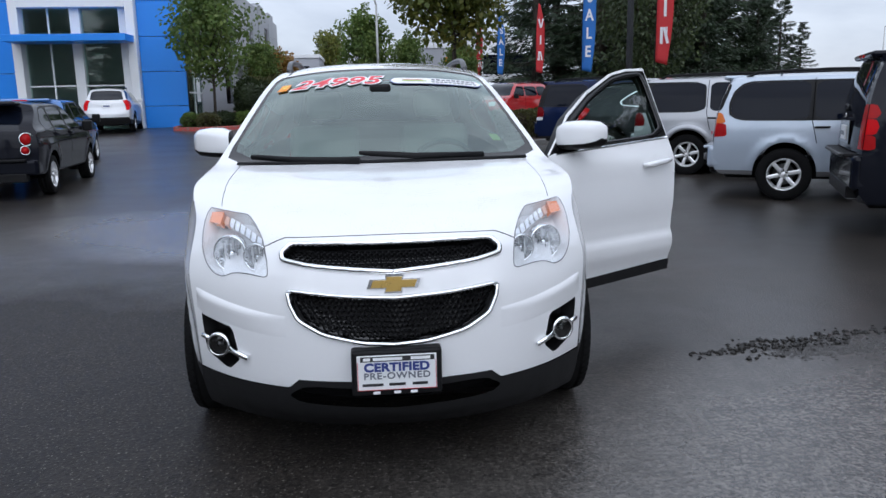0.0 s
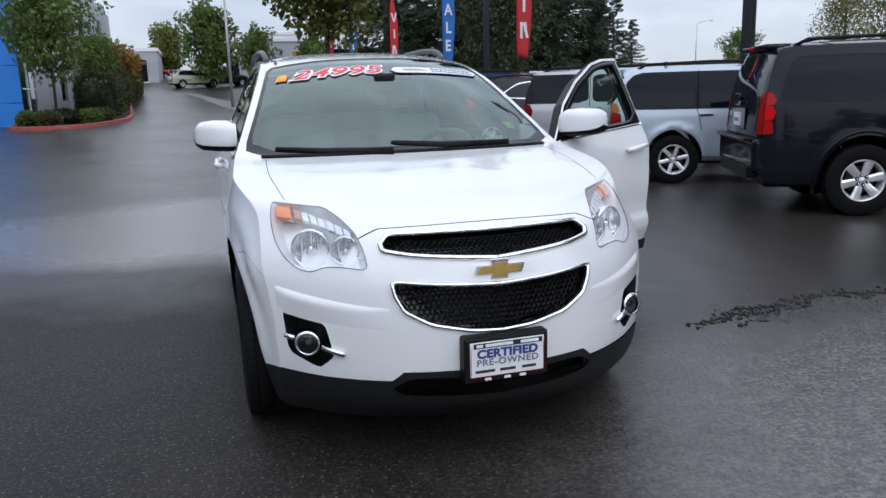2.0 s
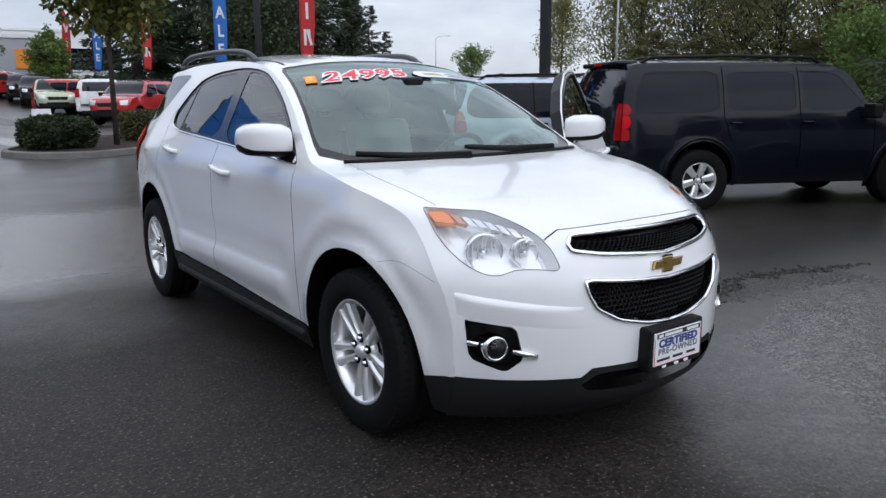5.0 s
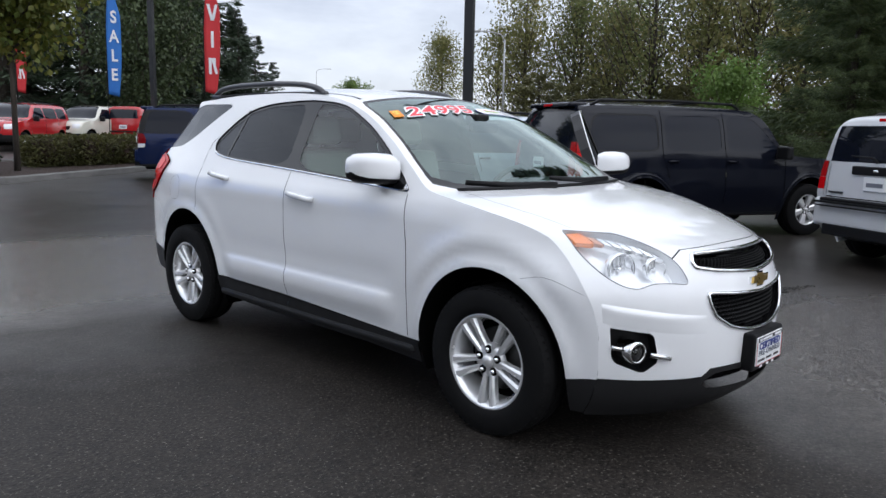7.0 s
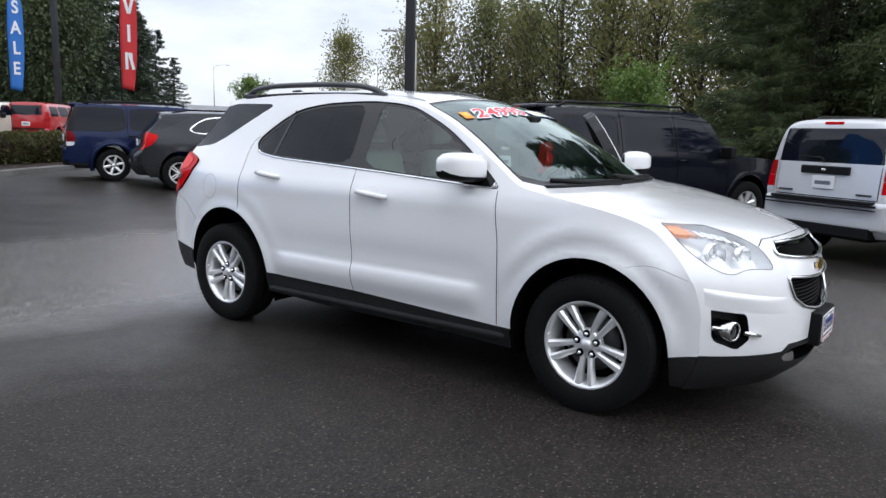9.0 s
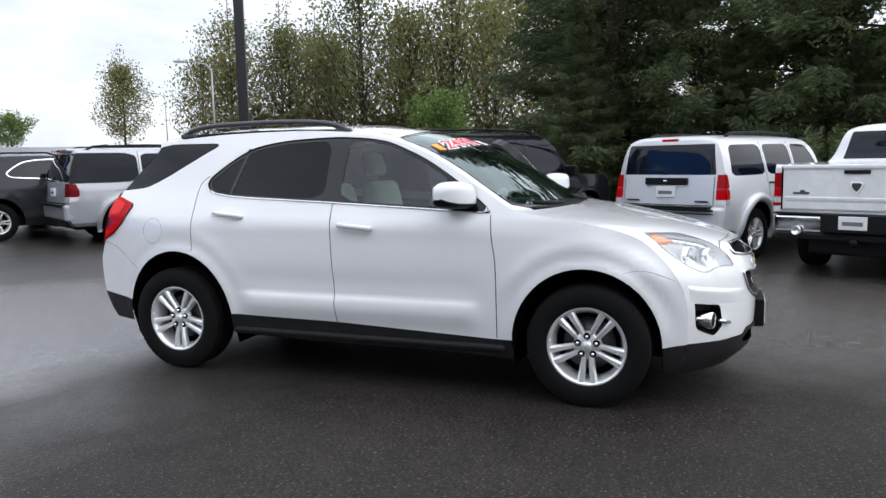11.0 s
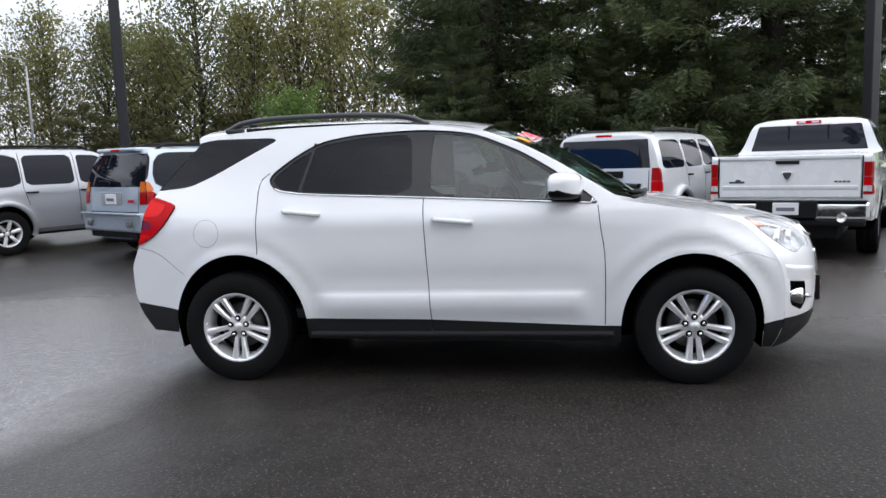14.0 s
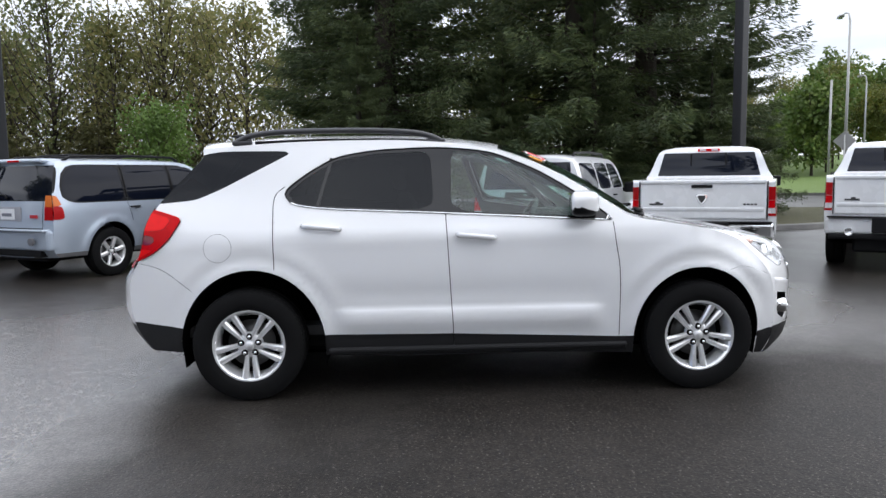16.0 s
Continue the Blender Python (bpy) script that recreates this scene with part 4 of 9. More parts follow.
# ---- head lamps
AMBER_PALE = plain("pale_amber", (0.62, 0.34, 0.24), 0.2, 0, 0.3, 40.0)
m = Nodes("lamp_bowl")
m.shader(m.mix(m.rng(m.noise(60.0), 0, 0.7, 0.4, 0.6), (0.88, 0.89, 0.90), (0.30, 0.31, 0.33)), 0.15, m.bump(m.noise(70.0, 2), 0.5, 0.004), 0.75)
BOWL = m.mat
for s in (1, -1):
    T = HEAD_T if s > 0 else mir(HEAD_T)
    lamp = inward(T, 0.055, 0.84, "headlamp", LAMP_SILVER, car, "clear head lamp with chrome reflectors")
    p, n = band_xyz(T)
    ring_band("lamp_edge", p, n, 0.0035, 0.002, GREY_PLASTIC, lamp)
    nv = len(T)
    cen = T.mean(0)
    ringsv, ringsn, fs = [], [], []
    for q in (1.0, 0.66, 0.33):
        pp, nn = band_xyz(cen + (T - cen) * q, 0.004 + 0.010 * (1 - q))
        ringsv += list(pp)
        ringsn += list(nn)
    for lv in range(2):
        for i in range(nv):
            j = (i + 1) % nv
            fs.append((lv * nv + i, lv * nv + j, (lv + 1) * nv + j, (lv + 1) * nv + i))
    fs.append(tuple(range(2 * nv, 3 * nv)))
    if s < 0:
        fs = [f[::-1] for f in fs]
    mesh_ob("lens", ringsv, fs, CLEAR, lamp, "clear lens", normals=ringsn)

    def at(x, z, off):
        a, t = eq.find(s * x, z, 2, T_NOSE0, T_NOSE1)
        a = np.array([a])
        t = np.array([t])
        nn = eq.band_n(a, t)[0]
        return Vector(eq.band(a, t)[0] + nn * off), Vector(nn)

    for x, z, r in ((0.660, 0.858, 0.068), (0.540, 0.860, 0.050)):
        pos, nn = at(x, z, -0.048)
        d = Vector((s * 0.34, -0.94, 0.0)).normalized()
        q = d.to_track_quat("-X", "Z").to_matrix().to_4x4()
        bowl = lathe("reflector", [(-0.004, r), (0.006, r * 0.95), (0.03, r * 0.72), (0.046, r * 0.35), (0.048, 0.0)], BOWL, lamp, 32)
        bowl.matrix_local = Matrix.Translation(pos) @ q
        ring = lathe("bezel", [(-0.004, r * 0.98), (-0.008, r * 1.05), (-0.002, r * 1.12), (0.02, r * 1.12)], CHROME, lamp, 32)
        ring.matrix_local = Matrix.Translation(pos) @ q
        bulb = lathe("bulb", [(0.0, 0.0), (0.003, r * 0.16), (0.04, r * 0.22)], CHROME, lamp, 16)
        bulb.matrix_local = Matrix.Translation(pos) @ q
        for k in range(7):
            f0 = (k - 3) / 3.6 * r
            hh = math.sqrt(r * r - f0 * f0) * 0.9
            rib = box("reflector_rib", -0.001 + 0.022, 0.026, f0 - 0.0025, f0 + 0.0025, -hh, hh * 0.95, LAMP_SILVER if k % 2 else CHROME, lamp)
            rib.matrix_local = Matrix.Translation(pos) @ q
    # the turn signal: amber block at the upper outer end and ribbed steps beside it
    def patch(poly, off, thick, mat, name):
        TT = nose(dense([(s * x, z) for x, z in poly], 0.02))
        p0, nn = band_xyz(TT, off)
        p1, _ = band_xyz(TT, off - thick)
        m = len(TT)
        faces = [tuple(range(m)), *[(i, m + i, m + (i + 1) % m, (i + 1) % m) for i in range(m)]]
        return mesh_ob(name, list(p0) + list(p1), faces, mat, lamp, smooth=False)

    patch([(0.738, 0.980), (0.684, 0.984), (0.688, 0.944), (0.743, 0.946)], -0.010, 0.03, AMBER, "side_marker")
    for i in range(7):
        x0 = 0.674 - i * 0.026
        zt = 0.979 - 0.055 * (i / 6) ** 1.3
        patch([(x0, zt), (x0 - 0.020, zt - 0.007), (x0 - 0.018, zt - 0.034), (x0 + 0.002, zt - 0.028)], -0.018, 0.02, CHROME if i else AMBER_PALE, "signal_rib")

# ---- fog lamps in their pockets
for s in (1, -1):
    T = FOG_T if s > 0 else mir(FOG_T)
    pocket = inward(T, 0.06, 0.9, "fog_lamp_pocket", BLACK_TRIM, car, "black fog lamp pocket")
    a, t = eq.find(s * 0.672, 0.500, 2, T_NOSE0, T_NOSE1)
    pos = Vector(eq.band(a, t)) + Vector((0, 0.012, 0))
    q = Vector((s * 0.28, -0.96, 0)).normalized().to_track_quat("-X", "Z").to_matrix().to_4x4()
    fl = lathe("fog_lamp", [(-0.03, 0.038), (-0.034, 0.044), (-0.02, 0.050), (0.05, 0.050)], CHROME, pocket, 32, "round fog lamp with a chrome ring")
    fl.matrix_local = Matrix.Translation(pos) @ q
    fb = lathe("fog_reflector", [(-0.012, 0.043), (0.0, 0.037), (0.03, 0.025), (0.035, 0.0)], DARK_METAL, pocket, 24)
    fb.matrix_local = Matrix.Translation(pos) @ q
    fg = lathe("fog_lens", [(-0.036, 0.0), (-0.033, 0.024), (-0.026, 0.041)], CLEAR, pocket, 24)
    fg.matrix_local = Matrix.Translation(pos) @ q
    fs_ = lathe("fog_bulb", [(-0.02, 0.0), (-0.016, 0.012), (0.02, 0.018)], GLOSS_BLACK, pocket, 12)
    fs_.matrix_local = Matrix.Translation(pos) @ q
    bar = []
    for x, z in ((0.752, 0.520), (0.722, 0.514)):
        a, t = eq.find(s * x, z, 2, T_NOSE0, T_NOSE1)
        bar.append(Vector(eq.band(a, t)) + Vector((0, -0.010, 0)))
    bb = []
    for x, z in ((0.630, 0.490), (0.60, 0.482), (0.556, 0.470)):
        a, t = eq.find(s * x, z, 2, T_NOSE0, T_NOSE1)
        bb.append(Vector(eq.band(a, t)) + Vector((0, -0.012, 0)))
    tube("chrome_bar", bar, 0.011, CHROME, pocket, 8)
    tube("chrome_bar", bb, [0.012, 0.012, 0.010], CHROME, pocket, 8)
    # crease over the fog lamps: a ledge that dies out towards the middle
    vs, fs = [], []
    for i in range(19):
        u = i / 18
        x = 0.40 + 0.375 * u
        z = 0.628 + 0.055 * u**1.5
        h = 0.011 * math.sin(math.pi * min(1.0, 0.02 + u * 0.62)) * smoothstep(1.0, 0.93, u)
        for dz, k in ((0.024, -0.002), (0.014, 0.0015 + 0.35 * h), (0.004, 0.95 * h), (-0.004, h), (-0.016, 0.80 * h), (-0.036, 0.45 * h), (-0.058, 0.12 * h), (-0.075, -0.002)):
            a, t = eq.find(s * x, z + dz, 2, T_NOSE0, T_NOSE1)
            vs.append(eq.band(a, t) + eq.band_n(np.array([a]), np.array([t]))[0] * float(k))
    for i in range(18):
        for c in range(7):
            q = (i * 8 + c, i * 8 + c + 1, i * 8 + c + 9, i * 8 + c + 8)
            fs.append(q if s > 0 else q[::-1])
    mesh_ob("bumper_crease", vs, fs, WHITE, car)

# ---- dealer plate in its black holder
plate = box("plate_holder", -0.163, 0.163, -2.374, -2.300, 0.368, 0.540, BLACK_TRIM, car, 0.010, "black plate holder")
box("plate_insert", -0.143, 0.143, -2.379, -2.372, 0.392, 0.522, PLATE_WHITE, plate, 0.002, "white dealer plate")
F = pose(0, -2.3795, 0, 90, 0, 0)
letters("plate_word", "CERTIFIED", 0.043, INK_BLUE, plate, pose(0, -2.380, 0.477, 90, 0, 0), 0.0008, 0, 0.0020, 1.05, 1.13)
letters("plate_word", "PRE-OWNED", 0.034, INK_GREY, plate, pose(0, -2.380, 0.445, 90, 0, 0), 0.0008, 0, 0.0008, 1.15, 1.1)
for x0, x1 in ((-0.125, -0.05), (-0.03, 0.03), (0.055, 0.11)):
    box("plate_bar", x0, x1, -2.3805, -2.378, 0.408, 0.418, INK_BLACK, plate)
box("plate_bar", -0.130, 0.135, -2.3805, -2.378, 0.500, 0.519, INK_BLACK, plate)
for x0, x1 in ((-0.120, -0.095), (-0.085, 0.02), (0.05, 0.12)):
    box("plate_mark", x0, x1, -2.3815, -2.3800, 0.504, 0.515, STICKER_WHITE, plate)
for x in (-0.075, 0.0, 0.06):
    box("plate_mark", x - 0.013, x + 0.013, -2.3765, -2.373, 0.376, 0.386, STICKER_WHITE, plate, 0.003, seg=1)
for x in (-0.1415, 0.1395):
    box("plate_edge", x, x + 0.002, -2.3802, -2.378, 0.394, 0.50, INK_RED, plate)
box("plate_edge", -0.141, 0.141, -2.3802, -2.378, 0.393, 0.3945, INK_RED, plate)

# ---- wipers
for pts in ([(0.50, -1.155, 1.138), (0.15, -1.225, 1.148), (-0.10, -1.20, 1.165), (-0.12, -1.19, 1.167)], [(-0.12, -1.235, 1.13), (-0.45, -1.175, 1.140), (-0.66, -1.075, 1.152)]):
    w = tube("wiper", pts, [0.020, 0.017, 0.014, 0.010][:len(pts)], BLACK_TRIM, car, 6)
cowl = []
for x in np.linspace(-0.70, 0.70, 15):
    a, t = eq.find(x, 1.118, 2, eq.tau(9.5), eq.tau(13))
    cowl.append(Vector(eq.band(x / 0.82, eq.tau(11.0))) + Vector((0, 0, 0.004)))
tube("cowl", cowl, 0.020, BLACK_TRIM, car, 6, "black plastic cowl", 0.5)

# ---- price and stickers on the screen


def screen_pose(x, i, off=0.006):
    t = eq.tau(i)
    a = x / float(eq.X(eq.c[0](t), eq.c[1](t)))
    a_, t_ = np.array([a]), np.array([t])
    p, n = Vector(eq.band(a_, t_)[0]), Vector(eq.band_n(a_, t_)[0])
    ux = Vector(eq.band(a_ + 0.02, t_)[0]) - Vector(eq.band(a_ - 0.02, t_)[0])
    ux.normalize()
    uy = n.cross(ux).normalized()
    return Matrix.Translation(p + n * off) @ Matrix((ux, uy, n)).transposed().to_4x4()


price = root("price_sticker")
tagged(price, "red price digits with white edges on the windscreen", "sticker")
for k, ch in enumerate("24995"):
    x = -0.450 + 0.100 * k
    letters("digit_edge", ch, 0.180, STICKER_WHITE, price, screen_pose(x, 13.95 + 0.02 * k, 0.0012), 0.0004, 0.25, 0.013, 1, 1.08)
    letters("digit", ch, 0.180, PRICE_RED, price, screen_pose(x, 13.95 + 0.02 * k, 0.0030), 0.0004, 0.25, 0.002, 1, 1.08)
tag = root("price_tag")
tagged(tag, "small orange tag with a pale currency sign on the windscreen", "sticker")
bm = bmesh.new()
bm_box(bm, -0.03, 0.03, -0.045, 0.045, -0.001, 0.001)
t_o = part("tag_card", bm, PRICE_ORANGE, tag)
t_o.matrix_local = screen_pose(-0.548, 13.92, 0.002)
letters("tag_sign", "$", 0.085, plain("tag_yellow", (0.85, 0.62, 0.10), 0.5), tag, screen_pose(-0.548, 13.92, 0.0035), 0.0006, 0, 0.002)
pill = root("windscreen_banner")
tagged(pill, "white rounded banner sticker with small print on the windscreen", "sticker")
T_PILL = eq.tau(13.99)


def on_screen(x, v, off):
    """A point on the windscreen, v metres above the banner's middle line."""
    t = T_PILL + v
    a = np.array([x / float(eq.X(eq.c[0](t), eq.c[1](t)))])
    t = np.array([t])
    return Vector(eq.band(a, t)[0] + eq.band_n(a, t)[0] * off)


def bent_bar(name, x0, x1, v0, v1, off, mat, host, ends=0.0):
    """A flat strip that follows the glass; ends rounds its two short sides."""
    vs, fs, n = [], [], 24
    for i in range(n + 1):
        x = x0 + (x1 - x0) * i / n
        d = min(x - x0, x1 - x)
        k = math.sqrt(max(0.0, 1 - (1 - min(1.0, d / ends)) ** 2)) if ends else 1.0
        mid, hh = (v0 + v1) / 2, (v1 - v0) / 2 * max(k, 0.04)
        vs += [on_screen(x, mid - hh, off), on_screen(x, mid + hh, off)]
    fs = [(2 * i, 2 * i + 2, 2 * i + 3, 2 * i + 1) for i in range(n)]
    return mesh_ob(name, vs, fs, mat, host)


bent_bar("banner_edge", 0.055, 0.605, -0.050, 0.050, 0.002, INK_BLUE, pill, 0.05)
bent_bar("banner_sheet", 0.060, 0.600, -0.044, 0.044, 0.0035, STICKER_WHITE, pill, 0.046)
for k in range(9):
    bent_bar("banner_print", 0.300 + 0.030 * k, 0.322 + 0.030 * k, 0.004, 0.026, 0.005, INK_GREY, pill)
for k in range(11):
    bent_bar("banner_print", 0.300 + 0.025 * k, 0.318 + 0.025 * k, -0.028, -0.012, 0.005, INK_GREY, pill)
bent_bar("banner_logo", 0.130, 0.270, -0.014, 0.000, 0.005, TAG_GREEN, pill)
bent_bar("banner_logo", 0.130, 0.250, 0.006, 0.014, 0.005, INK_RED, pill)
tg = root("stock_tag")
tagged(tg, "small yellow-green stock tag inside the windscreen corner", "sticker")
bm = bmesh.new()
bm_box(bm, -0.025, 0.025, -0.03, 0.03, -0.001, 0.001)
gt = part("tag_card", bm, TAG_GREEN, tg)
gt.matrix_local = screen_pose(0.60, 12.0, -0.012)

# ---- mirrors


def mirror(sign, host, hinge):
    """A door mirror; hinge carries it along with an open door."""
    vs, fs = [], []
    n = 44
    # cross sections across x, from the door outwards
    for x, cy, cz, ry, rz in ((0.755, -0.690, 1.160, 0.035, 0.030), (0.79, -0.675, 1.175, 0.05, 0.045), (0.805, -0.665, 1.200, 0.085, 0.070), (0.835, -0.660, 1.207, 0.098, 0.080), (0.885, -0.648, 1.210, 0.095, 0.080), (0.935, -0.632, 1.210, 0.080, 0.072), (0.958, -0.618, 1.209, 0.055, 0.052), (0.966, -0.610, 1.207, 0.02, 0.02)):
        for k in range(n):
            a = 2 * math.pi * k / n
            cs, sn = math.cos(a), math.sin(a)
            y = cy - ry * math.copysign(abs(cs) ** 0.55, cs) * (1 if cs > 0 else 0.55)
            x_ = 0.76 + (x - 0.755) * 1.32
            y = -0.66 + (y + 0.66) * 1.22
            vs.append(hinge @ Vector((sign * x_, y, cz + rz * math.copysign(abs(sn) ** 0.55, sn))))
    for i in range(7):
        for k in range(n):
            a, b = i * n + k, i * n + (k + 1) % n
            fs.append((a, b, b + n, a + n))
    fs.append(tuple(range(7 * n, 8 * n)))
    low, hi = [], []
    for i in range(7):
        for k in range(n):
            under = math.sin(2 * math.pi * (k + 0.5) / n) < -0.42
            (low if under or i < 2 else hi).append(fs[i * n + k])
    hi.append(fs[-1])
    mb = mesh_ob("mirror", vs, hi, WHITE, host, "white door mirror with a black base")
    mesh_ob("mirror_base", vs, low, BLACK_TRIM, mb)
    g = [hinge @ Vector((sign * x, y, z)) for x, y, z in ((0.84, -0.590, 1.15), (0.995, -0.566, 1.155), (0.998, -0.564, 1.262), (0.846, -0.590, 1.265))]
    mesh_ob("mirror_glass", g, [(0, 1, 2, 3)], CHROME, mb)


def handle(sign, y, z, host, hinge):
    p0 = eq.side(np.array([y - 0.12, y - 0.10, y - 0.03, y + 0.04, y + 0.10, y + 0.12]), np.array([z - 0.010, z - 0.008, z, z + 0.006, z + 0.012, z + 0.013]), sign)
    outs = [0.004, 0.030, 0.036, 0.036, 0.030, 0.004]
    pts = [hinge @ (Vector(p) + Vector((sign * o, 0, 0))) for p, o in zip(p0, outs)]
    tube("door_handle", pts, [0.013, 0.017, 0.017, 0.017, 0.017, 0.013], WHITE, host, 10)
    cup = [hinge @ (Vector(eq.side(np.array([y + 0.01 + 0.055 * math.cos(a)]), np.array([z + 0.022 + 0.026 * math.sin(a)]), sign)[0]) + Vector((sign * 0.0015, 0, 0))) for a in [2 * math.pi * k / 20 for k in range(20)]]
    mesh_ob("handle_cup", cup, [tuple(range(20))], WHITE, host)


ID = Matrix.Identity(4)
mirror(-1, door, ID)
handle(-1, 0.005, 1.015, door, ID)
for o in [o for o in car.children if o.name.startswith("rear_door")]:
    handle(-1 if o.data.vertices[0].co.x < 0 else 1, 0.965, 1.082, o, ID)

# ---- the open driver door
SWING = Matrix.Translation((0.875, -0.90, 0)) @ Matrix.Rotation(radians(-60), 4, "Z") @ Matrix.Translation((-0.875, 0.90, 0))
FRAME = [(0.168, 1.582), (0.183, 1.165), (-0.80, 1.112), (-0.858, 1.098), (-0.63, 1.308), (-0.41, 1.440), (-0.15, 1.548), (0.0, 1.576)]
reg_door = eq.panel("side", 1, 0.035, [("door", FRONT_DOOR), ("frame", FRAME), ("pane", FRONT_GLASS)], "rest", {"pane": -0.008})
p, f, n = reg_door["door"]
R3 = np.array(SWING.to_3x3())
O3 = np.array(SWING.translation)


def swung(q):
    return q @ R3.T + O3


open_door = mesh_ob("front_door", swung(p), f, WHITE, car, "white driver door standing open", normals=n @ R3.T)
p, f, n = reg_door["frame"]
mesh_ob("window_surround", swung(p), f, GLOSS_BLACK, open_door, normals=n @ R3.T)
p, f, n = reg_door["pane"]
mesh_ob("window_pane", swung(p), f, SIDE_GLASS, open_door, normals=n @ R3.T)
inner = eq.panel("side", 1, 0.05, [("door", np.array(FRONT_DOOR) * [0.985, 1] + [0, 0]), ("hole", FRONT_GLASS)], "rest", {"door": -0.07})
p, f, n = inner["door"]
mesh_ob("door_lining", swung(p), [t[::-1] for t in f], DASH, open_door, "dark inner door lining")
# the edge that closes the door's thickness
ed = dense(FRONT_DOOR, 0.05)
e0, e1 = eq.side(ed[:, 0], ed[:, 1], 1), eq.side(ed[:, 0], ed[:, 1], 1) - eq.side_n(ed[:, 0], ed[:, 1], 1) * 0.07
m = len(ed)
mesh_ob("door_edge", list(swung(e0)) + list(swung(e1)), [(i, (i + 1) % m, m + (i + 1) % m, m + i) for i in range(m)], BLACK_TRIM, open_door, smooth=False)
sd = dense([(-0.88, 0.362), (0.15, 0.40), (0.15, 0.33), (-0.88, 0.30)], 0.05)
s0 = eq.side(sd[:, 0], sd[:, 1], 1) + np.array([0.012, 0, 0])
mesh_ob("sill_cladding", list(swung(s0)), [tuple(range(len(sd)))], CLADDING, open_door, smooth=False)
fr = dense(FRONT_GLASS, 0.03)
ring_band("window_frame", swung(eq.side(fr[:, 0], fr[:, 1], 1)), eq.side_n(fr[:, 0], fr[:, 1], 1) @ R3.T, 0.035, 0.005, GLOSS_BLACK, open_door)
up_ = dense([(0.175, 1.575), (0.0, 1.570), (-0.15, 1.543), (-0.41, 1.434), (-0.63, 1.302), (-0.86, 1.10)], 0.04, False)
ring_band("door_frame", swung(eq.side(up_[:, 0], up_[:, 1], 1)), eq.side_n(up_[:, 0], up_[:, 1], 1) @ R3.T, 0.012, 0.006, WHITE, open_door, closed=False)
lo_ = dense([(0.18, 1.158), (-0.80, 1.106)], 0.06, False)
ring_band("window_strip", swung(eq.side(lo_[:, 0], lo_[:, 1], 1)), eq.side_n(lo_[:, 0], lo_[:, 1], 1) @ R3.T, 0.016, 0.007, CHROME, open_door, closed=False)
mirror(1, open_door, SWING)
handle(1, 0.005, 1.015, open_door, SWING)

# ---- roof rails
for s in (-1, 1):
    pts = [(s * 0.575, 0.18, 1.610), (s * 0.580, 0.28, 1.655), (s * 0.582, 0.44, 1.680), (s * 0.583, 0.80, 1.692), (s * 0.582, 1.18, 1.688), (s * 0.578, 1.42, 1.665), (s * 0.572, 1.54, 1.615)]
    c = [Smooth([(i, q[k]) for i, q in enumerate(pts)]) for k in range(3)]
    fine = [tuple(float(cc(u)) for cc in c) for u in np.linspace(0, 6, 31)]
    rail = tube("roof_rail", fine, 0.019, RAIL_GREY, car, 10, "dark grey roof rail")
    for y0, y1 in ((0.17, 0.30), (1.42, 1.55)):
        box("rail_foot", s * 0.577 - 0.018, s * 0.577 + 0.018, y0, y1, 1.600, 1.636, RAIL_GREY, rail, 0.014, seg=3)
    bx = tube("rail_base", [(s * 0.585, y, 1.618 + 0.012 * math.sin((y - 0.3) / 1.1 * math.pi)) for y in np.linspace(0.3, 1.4, 8)], 0.012, BLACK_TRIM, rail, 6)
tube("roof_antenna", [(0.0, 1.55, 1.655), (0.0, 1.60, 1.685), (0.0, 1.68, 1.69)], [0.03, 0.018, 0.006], BLACK_TRIM, car, 8)
box("high_brake_lamp", -0.16, 0.16, 1.775, 1.80, 1.588, 1.608, RED_LENS, car, 0.004)

# ---- cabin
cabin = box("cabin_floor", -0.72, 0.72, -1.0, 1.9, 0.38, 0.44, DASH, car)
dash = bmesh.new()
bm_box(dash, -0.70, 0.70, -1.13, -0.62, 0.62, 1.075, 0.06, 3)
part("dashboard", dash, DASH, car)
binn = bmesh.new()
bm_box(binn, 0.18, 0.55, -0.85, -0.60, 1.03, 1.125, 0.04, 3)
part("instrument_hood", binn, DASH, car)


def torus(name, R, r, mat, parent, m):
    vs, fs = [], []
    for i in range(32):
        a = 2 * math.pi * i / 32
        for k in range(8):
            b = 2 * math.pi * k / 8
            vs.append(((R + r * math.cos(b)) * math.cos(a), (R + r * math.cos(b)) * math.sin(a), r * math.sin(b)))
    for i in range(32):
        for k in range(8):
            fs.append((i * 8 + k, ((i + 1) % 32) * 8 + k, ((i + 1) % 32) * 8 + (k + 1) % 8, i * 8 + (k + 1) % 8))
    o = mesh_ob(name, vs, fs, mat, parent)
    o.matrix_local = m
    return o


wheel_s = torus("steering_wheel", 0.185, 0.017, GREY_PLASTIC, car, pose(0.36, -0.50, 1.02, -62))
box("steering_spoke", -0.17, 0.17, -0.03, 0.03, -0.012, 0.012, DASH, wheel_s, 0.008)
box("steering_hub", -0.07, 0.07, -0.07, 0.06, -0.02, 0.03, DASH, wheel_s, 0.02)


